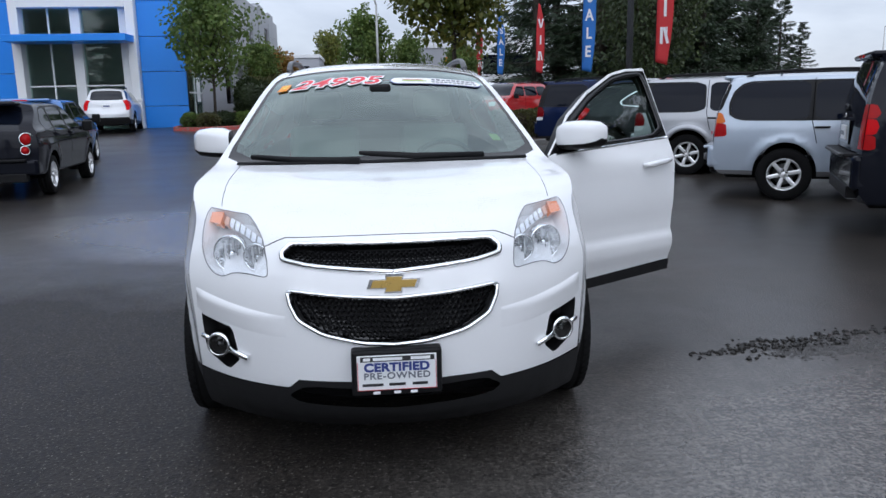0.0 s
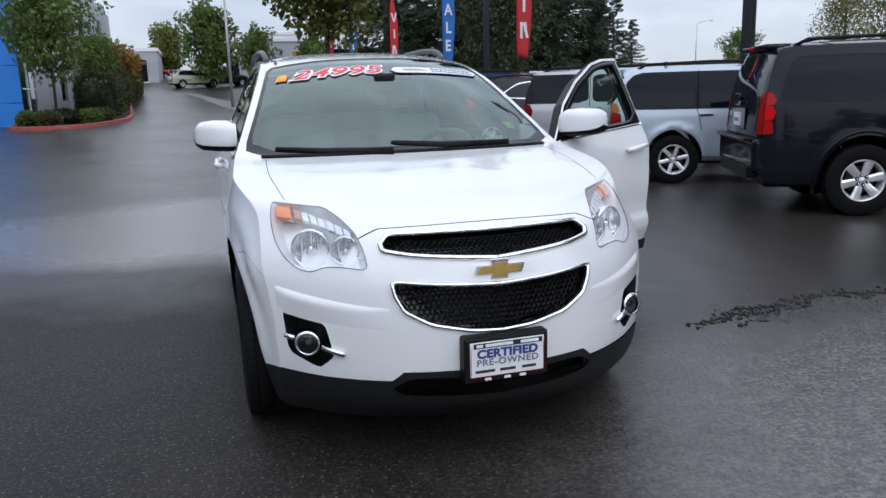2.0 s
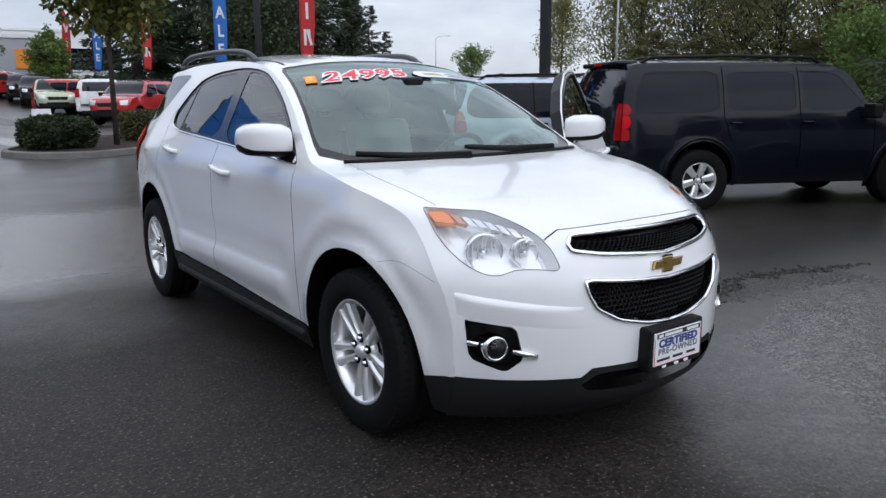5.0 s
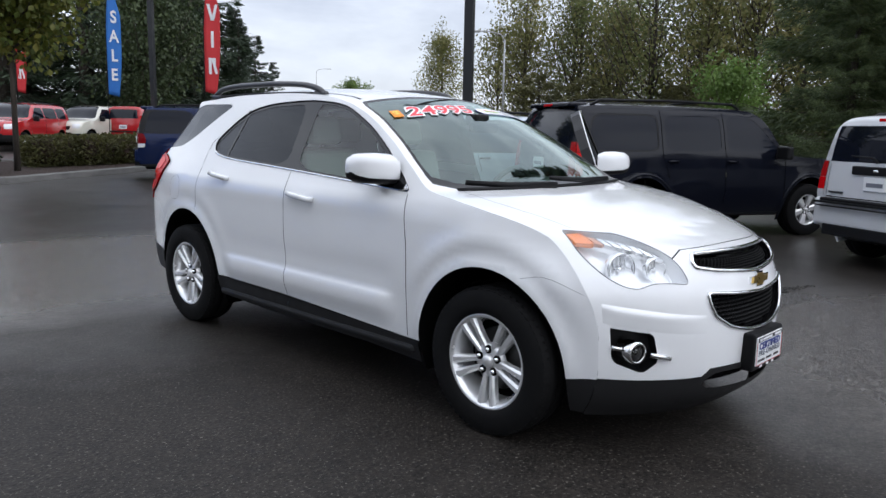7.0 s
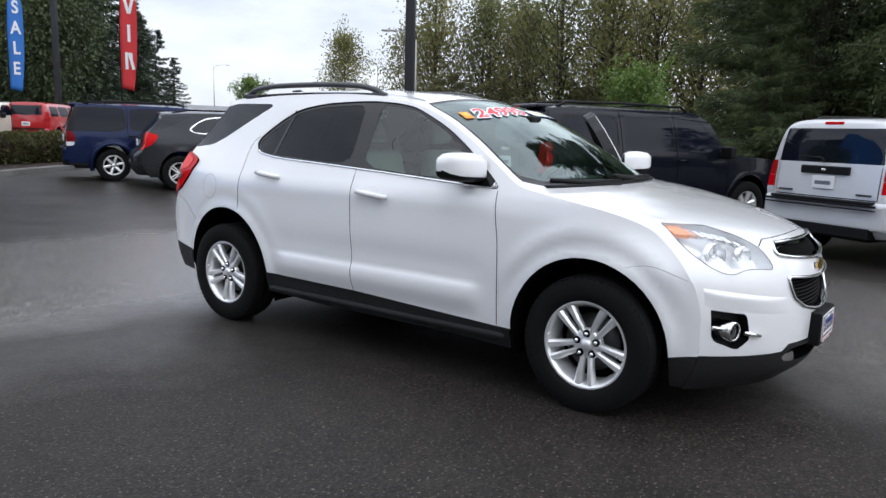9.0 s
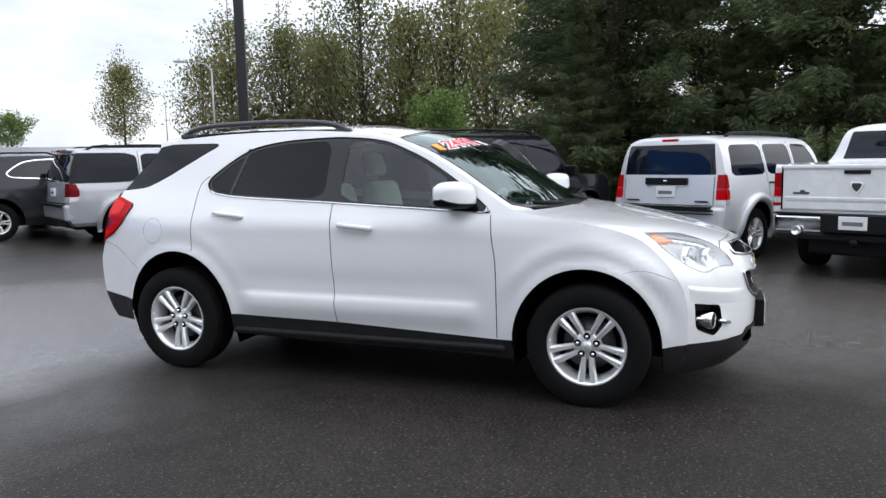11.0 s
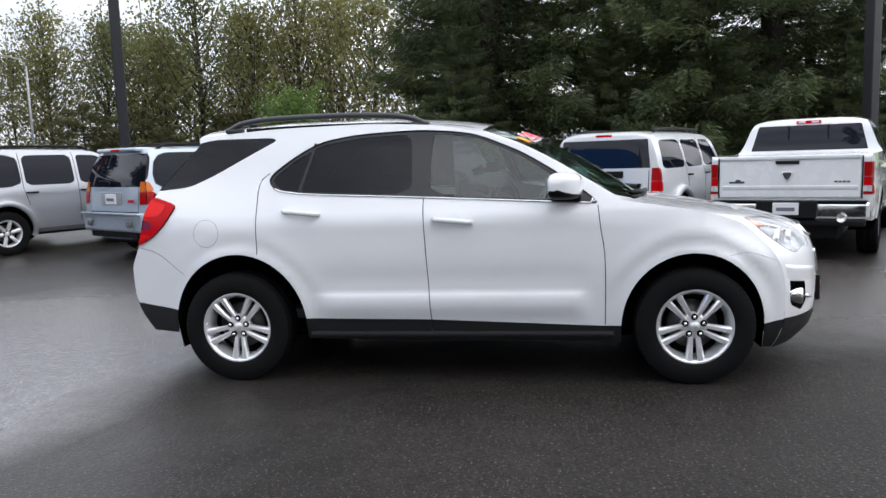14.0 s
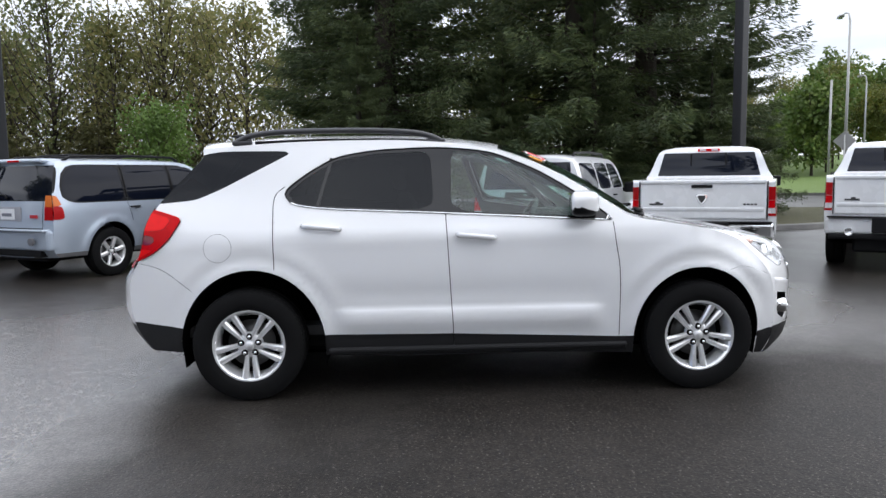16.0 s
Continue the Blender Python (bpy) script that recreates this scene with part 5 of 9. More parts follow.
def seat(x, y, w, back, host):
    b = bmesh.new()
    bm_box(b, x - w / 2, x + w / 2, y - 0.27, y + 0.25, 0.56, 0.72, 0.06, 3)
    st = part("seat", b, SEAT, host, "grey cloth seat")
    b = bmesh.new()
    bm_box(b, x - w / 2 + 0.02, x + w / 2 - 0.02, -0.07, 0.07, -0.05, 0.60, 0.06, 3, pose(0, y + 0.24, 0.68, -16))
    part("backrest", b, SEAT, st)
    for hx in ((x,) if w < 0.8 else (x - 0.42, x + 0.42)):
        b = bmesh.new()
        bm_box(b, hx - 0.13, hx + 0.13, -0.05, 0.05, 0.64, 0.83, 0.045, 3, pose(0, y + 0.26, 0.68, -14))
        part("headrest", b, SEAT, st)


seat(-0.38, 0.05, 0.52, True, car)
seat(0.38, 0.05, 0.52, True, car)
seat(0.0, 0.80, 0.98, True, car)
lin = eq.panel("band", 0, 0.09, [("liner", [(-0.76, eq.tau(15.2)), (0.76, eq.tau(15.2)), (0.76, eq.tau(20.2)), (-0.76, eq.tau(20.2))])], "rest", {"liner": -0.035}, 60)
p, f, n = lin["liner"]
mesh_ob("headliner", p, [t[::-1] for t in f], SEAT, car)
for s in (-1, 1):
    lin = eq.panel("side", s, 0.09, [("lining", [(-0.95, 0.36), (-0.85, 1.07), (1.2, 1.16), (1.9, 1.16), (1.9, 0.7), (0.95, 0.36)])] + [("hole", ARCH_F), ("hole", ellipse(1.398, HUB_Z, 0.47, 0.50, 48)), ("hole", ARCH_R_LOW)] + ([("hole", FRONT_DOOR)] if s > 0 else []), "rest", {"lining": -0.06}, 60)
    p, f, n = lin["lining"]
    mesh_ob("door_lining", p, [t[::-1] for t in f], DASH, car)
box("rear_view_mirror", -0.12, 0.12, -0.62, -0.585, 1.40, 1.465, BLACK_TRIM, car, 0.015)
box("sensor_housing", -0.06, 0.06, -0.60, -0.50, 1.44, 1.51, BLACK_TRIM, car, 0.015)

# ---- underside
ub = bmesh.new()
bm_box(ub, -0.60, 0.60, -1.95, 2.0, 0.25, 0.42, 0.03, 1)
bm_box(ub, -0.82, 0.82, -0.98, 0.96, 0.27, 0.42, 0.03, 1)
bm_box(ub, -0.72, 0.72, 1.88, 2.12, 0.34, 0.6, 0.03, 1)
bm_box(ub, -0.48, 0.48, -2.10, -1.86, 0.24, 0.5, 0.03, 1)
part("underbody", ub, BLACK_TRIM, car)
for s in (-1, 1):
    box("running_board", s * 0.80 - 0.105, s * 0.80 + 0.105, -0.96, 0.94, 0.285, 0.335, CLADDING, car, 0.02)

WHEEL_EQ = wheel_mesh("wheel_pattern", 0.352, 0.219, 0.225, (5, 0.175, 0.026, 0.046))
hang_wheels(car, WHEEL_EQ, [(-0.790, -WB, HUB_Z), (-0.790, WB, HUB_Z), (0.790, -WB, HUB_Z), (0.790, WB, HUB_Z)], 35.0)
drop(WHEEL_EQ)

# ---------------------------------------------------------------- ground
RISE = Smooth([(-400, 0.0), (2.5, 0.0), (7.4, 0.04), (12, 0.13), (27, 0.47), (38, 0.80), (56, 1.85), (90, 4.0), (130, 5.5), (600, 7.0)])


def ground_z(x, y):
    u = np.asarray(x) * 0.87 - np.asarray(y) * 0.5
    return RISE(y) + 3.4 * smoothstep(36, 130, u)


m = Nodes("wet_asphalt")


def spot(cx, cy, rx, ry, wob, lo, hi, turn=0.0):
    """A mask that is 1 inside an uneven oval stretch of the lot."""
    mp = m.n("ShaderNodeMapping", Rotation=(0, 0, radians(turn)))
    mp.vector_type = "TEXTURE"
    mp.inputs["Location"].default_value = (cx, cy, 0)
    mp.inputs["Scale"].default_value = (rx, ry, 1000)
    m.link(m.co.outputs["Object"], mp.inputs[0])
    ln = m.t.nodes.new("ShaderNodeVectorMath")
    ln.operation = "LENGTH"
    m.link(mp.outputs[0], ln.inputs[0])
    ad = m.t.nodes.new("ShaderNodeMath")
    m.link(ln.outputs["Value"], ad.inputs[0])
    m.link(m.rng(m.noise(0.55, 5, 0.6), -wob, wob), ad.inputs[1])
    return m.rng(ad.outputs[0], 1, 0, lo, hi)


patch_ = m.noise(0.8, 6, 0.62)
fine = m.noise(120.0, 3, 0.7)
grit = m.noise(46.0, 3, 0.65)
vor = m.n("ShaderNodeTexVoronoi", Scale=58.0)
m.link(m.co.outputs["Object"], vor.inputs["Vector"])
# a darker rougher stretch, two worn coarse wet stretches with painted sky sheen, and the water film elsewhere
dark_zone = spot(-2.7, -1.2, 4.4, 3.3, 0.6, 0.60, 1.30)
mottle = m.noise(11.0, 5, 0.7)
painted_sheen = spot(-0.5, 4.05, 3.6, 2.25, 0.55, 0.72, 1.08, -6)
worn_sheen = m.mix(1.0, painted_sheen, spot(2.7, -2.75, 2.5, 1.80, 0.55, 0.66, 1.10, -8), "LIGHTEN")
film = m.rng(m.mix(0.5, m.noise(0.20, 4, 0.55, stretch=(1.0, 1.6, 1.0)), patch_), 0, 1, 0.40, 0.60)
stone = m.mix(m.rng(vor.outputs["Color"], 0, 1), (0.003, 0.0026, 0.0022), (0.066, 0.055, 0.046))
dark = m.mix(m.rng(fine, 0, 1, 0.35, 0.65), (0.003, 0.0027, 0.0024), (0.019, 0.016, 0.0135))
col = m.mix(m.rng(film, 0.75, 0.40), dark, stone)
col = m.mix(m.rng(grit, 0, 0.80, 0.50, 0.64), col, (0.066, 0.056, 0.048))
col = m.mix(m.rng(grit, 0.55, 0.0, 0.34, 0.46), col, (0.003, 0.003, 0.003))
speck = m.rng(m.noise(62.0, 2, 0.6), 0, 1, 0.60, 0.72)
col = m.mix(m.rng(patch_, 0, 0.45, 0.45, 0.65), col, (0.012, 0.011, 0.010))
col = m.mix(m.rng(m.noise(2.7, 5, 0.6), 0, 0.30, 0.48, 0.66), col, (0.048, 0.041, 0.035))
# darker colour within the oval near the front of the car
col = m.mix(m.rng(dark_zone, 0, 0.42), col, (0.008, 0.007, 0.006))
# pale tone paints reflected sky into the colour of both coarse ovals
pale = m.mix(m.rng(m.mix(0.22, grit, mottle), 0, 1, 0.38, 0.62), (0.030, 0.027, 0.024), m.mix(painted_sheen, (0.17, 0.155, 0.14), (0.25, 0.232, 0.212)))
col = m.mix(m.rng(worn_sheen, 0, 0.80), col, pale)
col = m.mix(m.rng(mottle, 0.35, 0.0, 0.38, 0.56), col, (0.003, 0.003, 0.003))
col = m.mix(m.rng(speck, 0, 0.70), col, (0.19, 0.175, 0.155))
rough = m.mix(0.4, m.rng(film, 0.40, 0.25), m.rng(patch_, 0.20, 0.42))
rough = m.mix(m.rng(dark_zone, 0, 0.9), rough, (0.60, 0.60, 0.60))
rough = m.mix(m.rng(worn_sheen, 0, 0.85), rough, (0.24, 0.24, 0.24))
hgt = m.mix(m.rng(film, 0.25, 0.5), m.rng(vor.outputs["Distance"], 1, 0, 0.0, 0.6), fine)
nrm = m.bump(hgt, 0.34, 0.006)
nrm = m.bump(m.noise(2.2, 3), 0.10, 0.03, nrm)
rub = m.n("ShaderNodeBump", Distance=0.008)
m.link(m.mix(0.35, grit, m.noise(19.0, 4, 0.65)), rub.inputs["Height"])
m.link(m.mix(painted_sheen, m.rng(worn_sheen, 0.12, 0.55), (0.30, 0.30, 0.30)), rub.inputs["Strength"])
m.link(nrm, rub.inputs["Normal"])
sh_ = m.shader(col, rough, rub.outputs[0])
m.link(m.mix(worn_sheen, m.mix(dark_zone, m.rng(film, 0.62, 0.95), (0.20, 0.20, 0.20)), (1.0, 1.0, 1.0)), sh_.inputs["Specular IOR Level"])
# IOR raised in the one oval to strengthen its painted sky reflection
m.link(m.rng(painted_sheen, 1.5, 1.9), sh_.inputs["IOR"])
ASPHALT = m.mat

m = Nodes("dry_concrete")
m.shader(m.mix(m.rng(m.noise(2.0, 6), 0, 1, 0.3, 0.7), (0.20, 0.195, 0.185), (0.11, 0.108, 0.104)), 0.8, m.bump(m.noise(60, 4), 0.3, 0.004))
CONCRETE = m.mat
m = Nodes("red_kerb_paint")
m.shader(m.mix(m.rng(m.noise(7.0, 6), 0, 1, 0.45, 0.65), (0.36, 0.05, 0.04), (0.20, 0.14, 0.12)), 0.7, m.bump(m.noise(40, 4), 0.3, 0.004))
RED_KERB = m.mat
m = Nodes("bark_mulch")
m.shader(m.mix(m.noise(9.0, 8, 0.7), (0.045, 0.022, 0.014), (0.012, 0.008, 0.006)), 0.95, m.bump(m.noise(35.0, 8, 0.7), 1.0, 0.03))
MULCH = m.mat
m = Nodes("grass")
m.shader(m.mix(m.noise(1.2, 8, 0.7), (0.085, 0.16, 0.03), (0.15, 0.20, 0.05)), 0.9, m.bump(m.noise(60.0, 6, 0.7), 1.0, 0.04))
GRASS = m.mat
m = Nodes("rough_grass")
m.shader(m.mix(m.noise(1.5, 8, 0.7), (0.10, 0.10, 0.04), (0.045, 0.04, 0.02)), 0.9, m.bump(m.noise(50.0, 6, 0.7), 1.0, 0.05))
VERGE = m.mat
ROAD_PAINT = plain("worn_road_paint", (0.42, 0.42, 0.41), 0.6, 0, 0.8, 3.0)


def lines(a, b, step, far):
    v = list(np.arange(a, b + step / 2, step))
    for d in far:
        v = [a - d] + v + [b + d]
    return sorted(v)


gx = lines(-24, 30, 1.5, [4, 10, 20, 40, 80, 160, 400])
gy = lines(-18, 66, 1.5, [4, 10, 20, 40, 80, 160, 400])
vs = [(x, y, float(ground_z(x, y))) for y in gy for x in gx]
nx = len(gx)
fs = [(j * nx + i, j * nx + i + 1, (j + 1) * nx + i + 1, (j + 1) * nx + i) for j in range(len(gy) - 1) for i in range(nx - 1)]
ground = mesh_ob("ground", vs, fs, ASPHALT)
tagged(ground, "dark wet asphalt lot with drying patches and painted pale sheen", "ground", kind="structure")

# broken edge of the worn stretch: a ragged line of loose dark gravel
rsg = np.random.RandomState(77)
EDGE = Smooth([(1.5, -1.16), (2.1, -1.04), (2.47, -0.98), (2.82, -0.88), (3.2, -0.96), (3.7, -1.12), (4.4, -1.30)])
gv, gf = [], []
for i in range(620):
    gxx = 1.65 + 2.5 * rsg.rand()
    clump = 0.5 + 0.5 * math.sin(gxx * 9.0 + 2.0 * math.sin(gxx * 4.0))
    gyy = float(EDGE(gxx)) + rsg.normal(0, 0.022 + 0.05 * clump)
    r_ = (0.006 + 0.013 * rsg.rand() ** 2) * (1.3 if clump > 0.5 else 0.9)
    oct_ = np.array([(1, 0, 0), (0, 1, 0), (-1, 0, 0), (0, -1, 0), (0, 0, 0.75), (0, 0, -0.5)]) * r_ * (0.7 + 0.6 * rsg.rand(6, 1))
    turn = rsg.rand() * 6.28
    cs, sn = math.cos(turn), math.sin(turn)
    b0 = len(gv)
    gv += [(gxx + cs * p[0] - sn * p[1], gyy + sn * p[0] + cs * p[1], float(ground_z(gxx, gyy)) + r_ * 0.2 + p[2]) for p in oct_]
    for k in range(4):
        gf += [(b0 + k, b0 + (k + 1) % 4, b0 + 4), (b0 + (k + 1) % 4, b0 + k, b0 + 5)]
GRAVEL = plain("wet_dark_gravel", (0.016, 0.014, 0.012), 0.5, 0, 0.8, 40.0)
tagged(mesh_ob("loose_gravel", gv, gf, GRAVEL), "loose dark gravel along a broken asphalt edge", "gravel", kind="stuff")


def sheet(name, poly, mat, lift, label, category="ground", step=1.2, h=0.0):
    """A patch that follows the ground, lifted a little."""
    poly = np.asarray(poly, float)
    ln = dense(poly, step)
    lo, hi = poly.min(0), poly.max(0)
    a, b = np.meshgrid(np.arange(lo[0], hi[0], step), np.arange(lo[1], hi[1], step))
    g = np.stack([a.ravel(), b.ravel()], 1)
    g = g[inside(g, poly)]
    n = len(ln)
    r = geometry.delaunay_2d_cdt([Vector(p) for p in ln] + [Vector(p) for p in g], [(i, (i + 1) % n) for i in range(n)], [], 1, 1e-4)
    v = [(p[0], p[1], float(ground_z(p[0], p[1])) + lift) for p in r[0]]
    f = []
    for t in r[2]:
        q = [Vector(v[i]) for i in t]
        f.append(t if (q[1] - q[0]).cross(q[2] - q[0]).z > 0 else t[::-1])
    o = mesh_ob(name, v, f, mat)
    tagged(o, label, category, kind="structure")
    return o


def kerb(name, line, w, h, mat, label, closed=False):
    p = dense(line, 0.8, closed)
    n = len(p)
    vs, fs = [], []
    t = np.gradient(p, axis=0) if not closed else (np.roll(p, -1, 0) - np.roll(p, 1, 0))
    t /= np.linalg.norm(t, axis=1)[:, None] + 1e-9
    sd = np.stack([-t[:, 1], t[:, 0]], 1)
    for i in range(n):
        z = float(ground_z(*p[i]))
        for u, k in ((-w / 2, -0.05), (-w / 2 + 0.012, h - 0.02), (-w / 2 + 0.035, h), (w / 2 - 0.01, h), (w / 2, -0.05)):
            q = p[i] + sd[i] * u
            vs.append((q[0], q[1], z + k))
    for i in range(n if closed else n - 1):
        j = (i + 1) % n
        for c in range(4):
            fs.append((i * 5 + c, j * 5 + c, j * 5 + c + 1, i * 5 + c + 1))
    if not closed:
        fs += [(0, 1, 2, 3, 4), tuple(range((n - 1) * 5, n * 5))[::-1]]
    o = mesh_ob(name, vs, fs, mat, smooth=False)
    tagged(o, label, "kerb", kind="structure")
    return o


LOT_EDGE = [(14.5, -14), (12.4, -10.6), (11.3, -8.6), (11.0, -5.0), (11.6, 2.0), (12.0, 12), (11.5, 24)]
LOT_EDGE = [tuple(p) for p in rounded(LOT_EDGE, 0.25, 2, False)]
kerb("kerb_lot", LOT_EDGE[::-1], 0.16, 0.13, CONCRETE, "grey concrete kerb along the parking lot")
sheet("verge", LOT_EDGE + [(26, 24), (27, 0), (19.5, -13.5), (21, -20), (19, -22)], VERGE, 0.09, "rough grass verge under the trees", step=2.0)
sheet("lawn", [(33, -19), (47, 6), (90, -10), (150, -60), (120, -110), (60, -80), (28, -34)], GRASS, 0.05, "green lawn beyond the street", step=5.0)
kerb("kerb_street", [(28, -34), (33, -19), (47, 6)], 0.2, 0.14, CONCRETE, "grey street kerb along the lawn")
# pale swept apron and worn markings on the rising drive
sheet("apron_strip", [(1.2, 27), (2.1, 27.3), (1.6, 36), (0.4, 46), (-1.8, 56), (-2.4, 56), (-0.6, 45), (0.7, 35)], CONCRETE, 0.008, "pale concrete gutter strip along the drive", "pavement", 1.5)
sheet("hatched_marking", [(-1.0, 27.0), (0.6, 20.0), (0.3, 17.0), (-0.1, 19.2), (-0.5, 22.5)], ROAD_PAINT, 0.006, "worn white wedge marking on the drive", "road marking", 0.8)

# the island with hedge and tree
ISLE = rounded([(-0.42, 14.9), (0.1, 13.9), (1.2, 13.45), (2.5, 14.2), (4.4, 15.3), (8.5, 17.7), (8.0, 20.4), (3.0, 19.2), (0.4, 16.6)], 0.2, 2)
kerb("kerb_island", ISLE, 0.16, 0.14, CONCRETE, "weathered concrete kerb round the planted island", True)
sheet("island_bed", [tuple(p) for p in (ISLE - ISLE.mean(0)) * 0.985 + ISLE.mean(0)], MULCH, 0.10, "dark bark mulch bed on the island", "planting bed", 0.6)
STRIP = rounded([(-7.9, 26.2), (-6.7, 25.7), (-5.2, 26.6), (-4.2, 30.0), (-4.3, 34), (-5.3, 45), (-6.5, 58), (-8.0, 58), (-8.0, 30)], 0.12, 2)
kerb("kerb_planting", STRIP, 0.16, 0.15, RED_KERB, "red painted kerb round the planting strip", True)
sheet("planting_bed", [tuple(p) for p in (STRIP - STRIP.mean(0)) * 0.985 + STRIP.mean(0)], MULCH, 0.11, "dark mulch bed beside the building", "planting bed", 1.0)
# puddle crack with rubble on the lot
rng = np.random.RandomState(4)
vs, fs = [], []
for i in range(1500):
    u = rng.rand()
    cx, cy = 2.12 + 1.5 * u + rng.normal(0, 0.07), -1.14 + 0.10 * math.sin(u * 3.1) - 0.24 * u + rng.normal(0, 0.05 + 0.10 * u)
    s = 0.006 + 0.016 * rng.rand() ** 3
    at = len(vs)
    for k in range(5):
        a = 2 * math.pi * k / 5 + rng.rand()
        vs.append((cx + s * math.cos(a) * (0.7 + 0.6 * rng.rand()), cy + s * math.sin(a), float(ground_z(cx, cy)) + 0.0005))
    vs.append((cx, cy, float(ground_z(cx, cy)) + s * 0.5))
    fs += [(at + k, at + (k + 1) % 5, at + 5) for k in range(5)]
gravel = mesh_ob("loose_gravel", vs, fs, plain("gravel", (0.035, 0.032, 0.03), 0.35), smooth=False)
tagged(gravel, "loose dark gravel scattered on the asphalt", "gravel", kind="stuff")

# ---------------------------------------------------------------- foliage


def fast_mesh(name, V, F, mat, parent=None, label=""):
    me = bpy.data.meshes.new(name)
    me.vertices.add(len(V))
    me.vertices.foreach_set("co", np.asarray(V, np.float32).ravel())
    k = F.shape[1]
    me.loops.add(F.size)
    me.loops.foreach_set("vertex_index", F.astype(np.int32).ravel())
    me.polygons.add(len(F))
    me.polygons.foreach_set("loop_start", np.arange(0, F.size, k, dtype=np.int32))
    me.materials.append(mat)
    me.update(calc_edges=True)
    me.validate()
    ob = new(name, me)
    if parent is not None:
        ob.parent = parent
    if label:
        ob["label"] = label
    return ob


def leaves(P, D, size, width, rs):
    """Small pointed leaves: a quad each, from P along D."""
    n = len(P)
    D = D / (np.linalg.norm(D, axis=1)[:, None] + 1e-9)
    S = np.cross(D, rs.normal(size=(n, 3)))
    S /= np.linalg.norm(S, axis=1)[:, None] + 1e-9
    size = np.asarray(size).reshape(-1, 1)
    a = P
    b = P + D * size * 0.5 + S * size * width / 2
    c = P + D * size
    d = P + D * size * 0.5 - S * size * width / 2
    V = np.stack([a, b, c, d], 1).reshape(-1, 3)
    F = np.arange(4 * n).reshape(n, 4)
    return V, F


def leaf_mat(name, c0, c1, trans=0.25):
    m = Nodes(name)
    g = m.t.nodes.new("ShaderNodeNewGeometry")
    c = m.mix(g.outputs["Random Per Island"], c0, c1)
    c = m.mix(m.rng(m.noise(0.5, 3), 0, 0.8, 0.35, 0.65), c, tuple(v * 0.55 for v in c0))
    p = m.shader(c, 0.55)
    tl = m.n("ShaderNodeBsdfTranslucent")
    m.link(c, tl.inputs[0])
    mx = m.t.nodes.new("ShaderNodeMixShader")
    mx.inputs[0].default_value = trans
    m.link(p.outputs[0], mx.inputs[1])
    m.link(tl.outputs[0], mx.inputs[2])
    m.link(mx.outputs[0], m.out.inputs[0])
    return m.mat


FIR = leaf_mat("fir_needles", (0.058, 0.094, 0.038), (0.165, 0.195, 0.072), 0.40)
FIR_FAR = leaf_mat("dark_conifer_needles", (0.022, 0.042, 0.020), (0.045, 0.072, 0.030), 0.12)
POPLAR = leaf_mat("poplar_leaves", (0.17, 0.19, 0.060), (0.33, 0.285, 0.11), 0.5)
MAPLE = leaf_mat("maple_leaves", (0.095, 0.170, 0.034), (0.22, 0.28, 0.07), 0.45)
YELLOWING = leaf_mat("yellowing_leaves", (0.10, 0.14, 0.022), (0.24, 0.22, 0.04), 0.35)
POPLAR_GREEN = leaf_mat("greener_poplar_leaves", (0.11, 0.15, 0.048), (0.25, 0.245, 0.09), 0.5)
DEEP_LEAF = leaf_mat("deep_green_leaves", (0.040, 0.065, 0.022), (0.085, 0.11, 0.038), 0.3)
LIME = leaf_mat("bright_green_leaves", (0.12, 0.21, 0.040), (0.19, 0.29, 0.065), 0.4)
ORANGE = leaf_mat("autumn_leaves", (0.24, 0.11, 0.02), (0.30, 0.19, 0.03))
HEDGE = leaf_mat("hedge_leaves", (0.020, 0.038, 0.010), (0.045, 0.065, 0.018))
HEDGE_OLIVE = leaf_mat("olive_hedge_leaves", (0.075, 0.080, 0.024), (0.13, 0.12, 0.04))
m = Nodes("bark")
m.shader(m.mix(m.noise(6.0, 8, 0.7, stretch=(1, 1, 0.2)), (0.030, 0.022, 0.016), (0.075, 0.062, 0.050)), 0.95, m.bump(m.noise(14.0, 8, 0.7, stretch=(1, 1, 0.2)), 1.0, 0.04))
BARK = m.mat
m = Nodes("pale_bark")
m.shader(m.mix(m.noise(5.0, 8, 0.7), (0.50, 0.48, 0.44), (0.16, 0.14, 0.12)), 0.9, m.bump(m.noise(20.0, 6), 0.5, 0.02))
PALE_BARK = m.mat


def limbs_mesh(parts):
    vs, fs = [], []
    for path, rad in parts:
        v, f = tube_data(path, rad, 7, True)
        at = len(vs)
        vs += v
        fs += [tuple(i + at for i in q) for q in f]
    return vs, fs


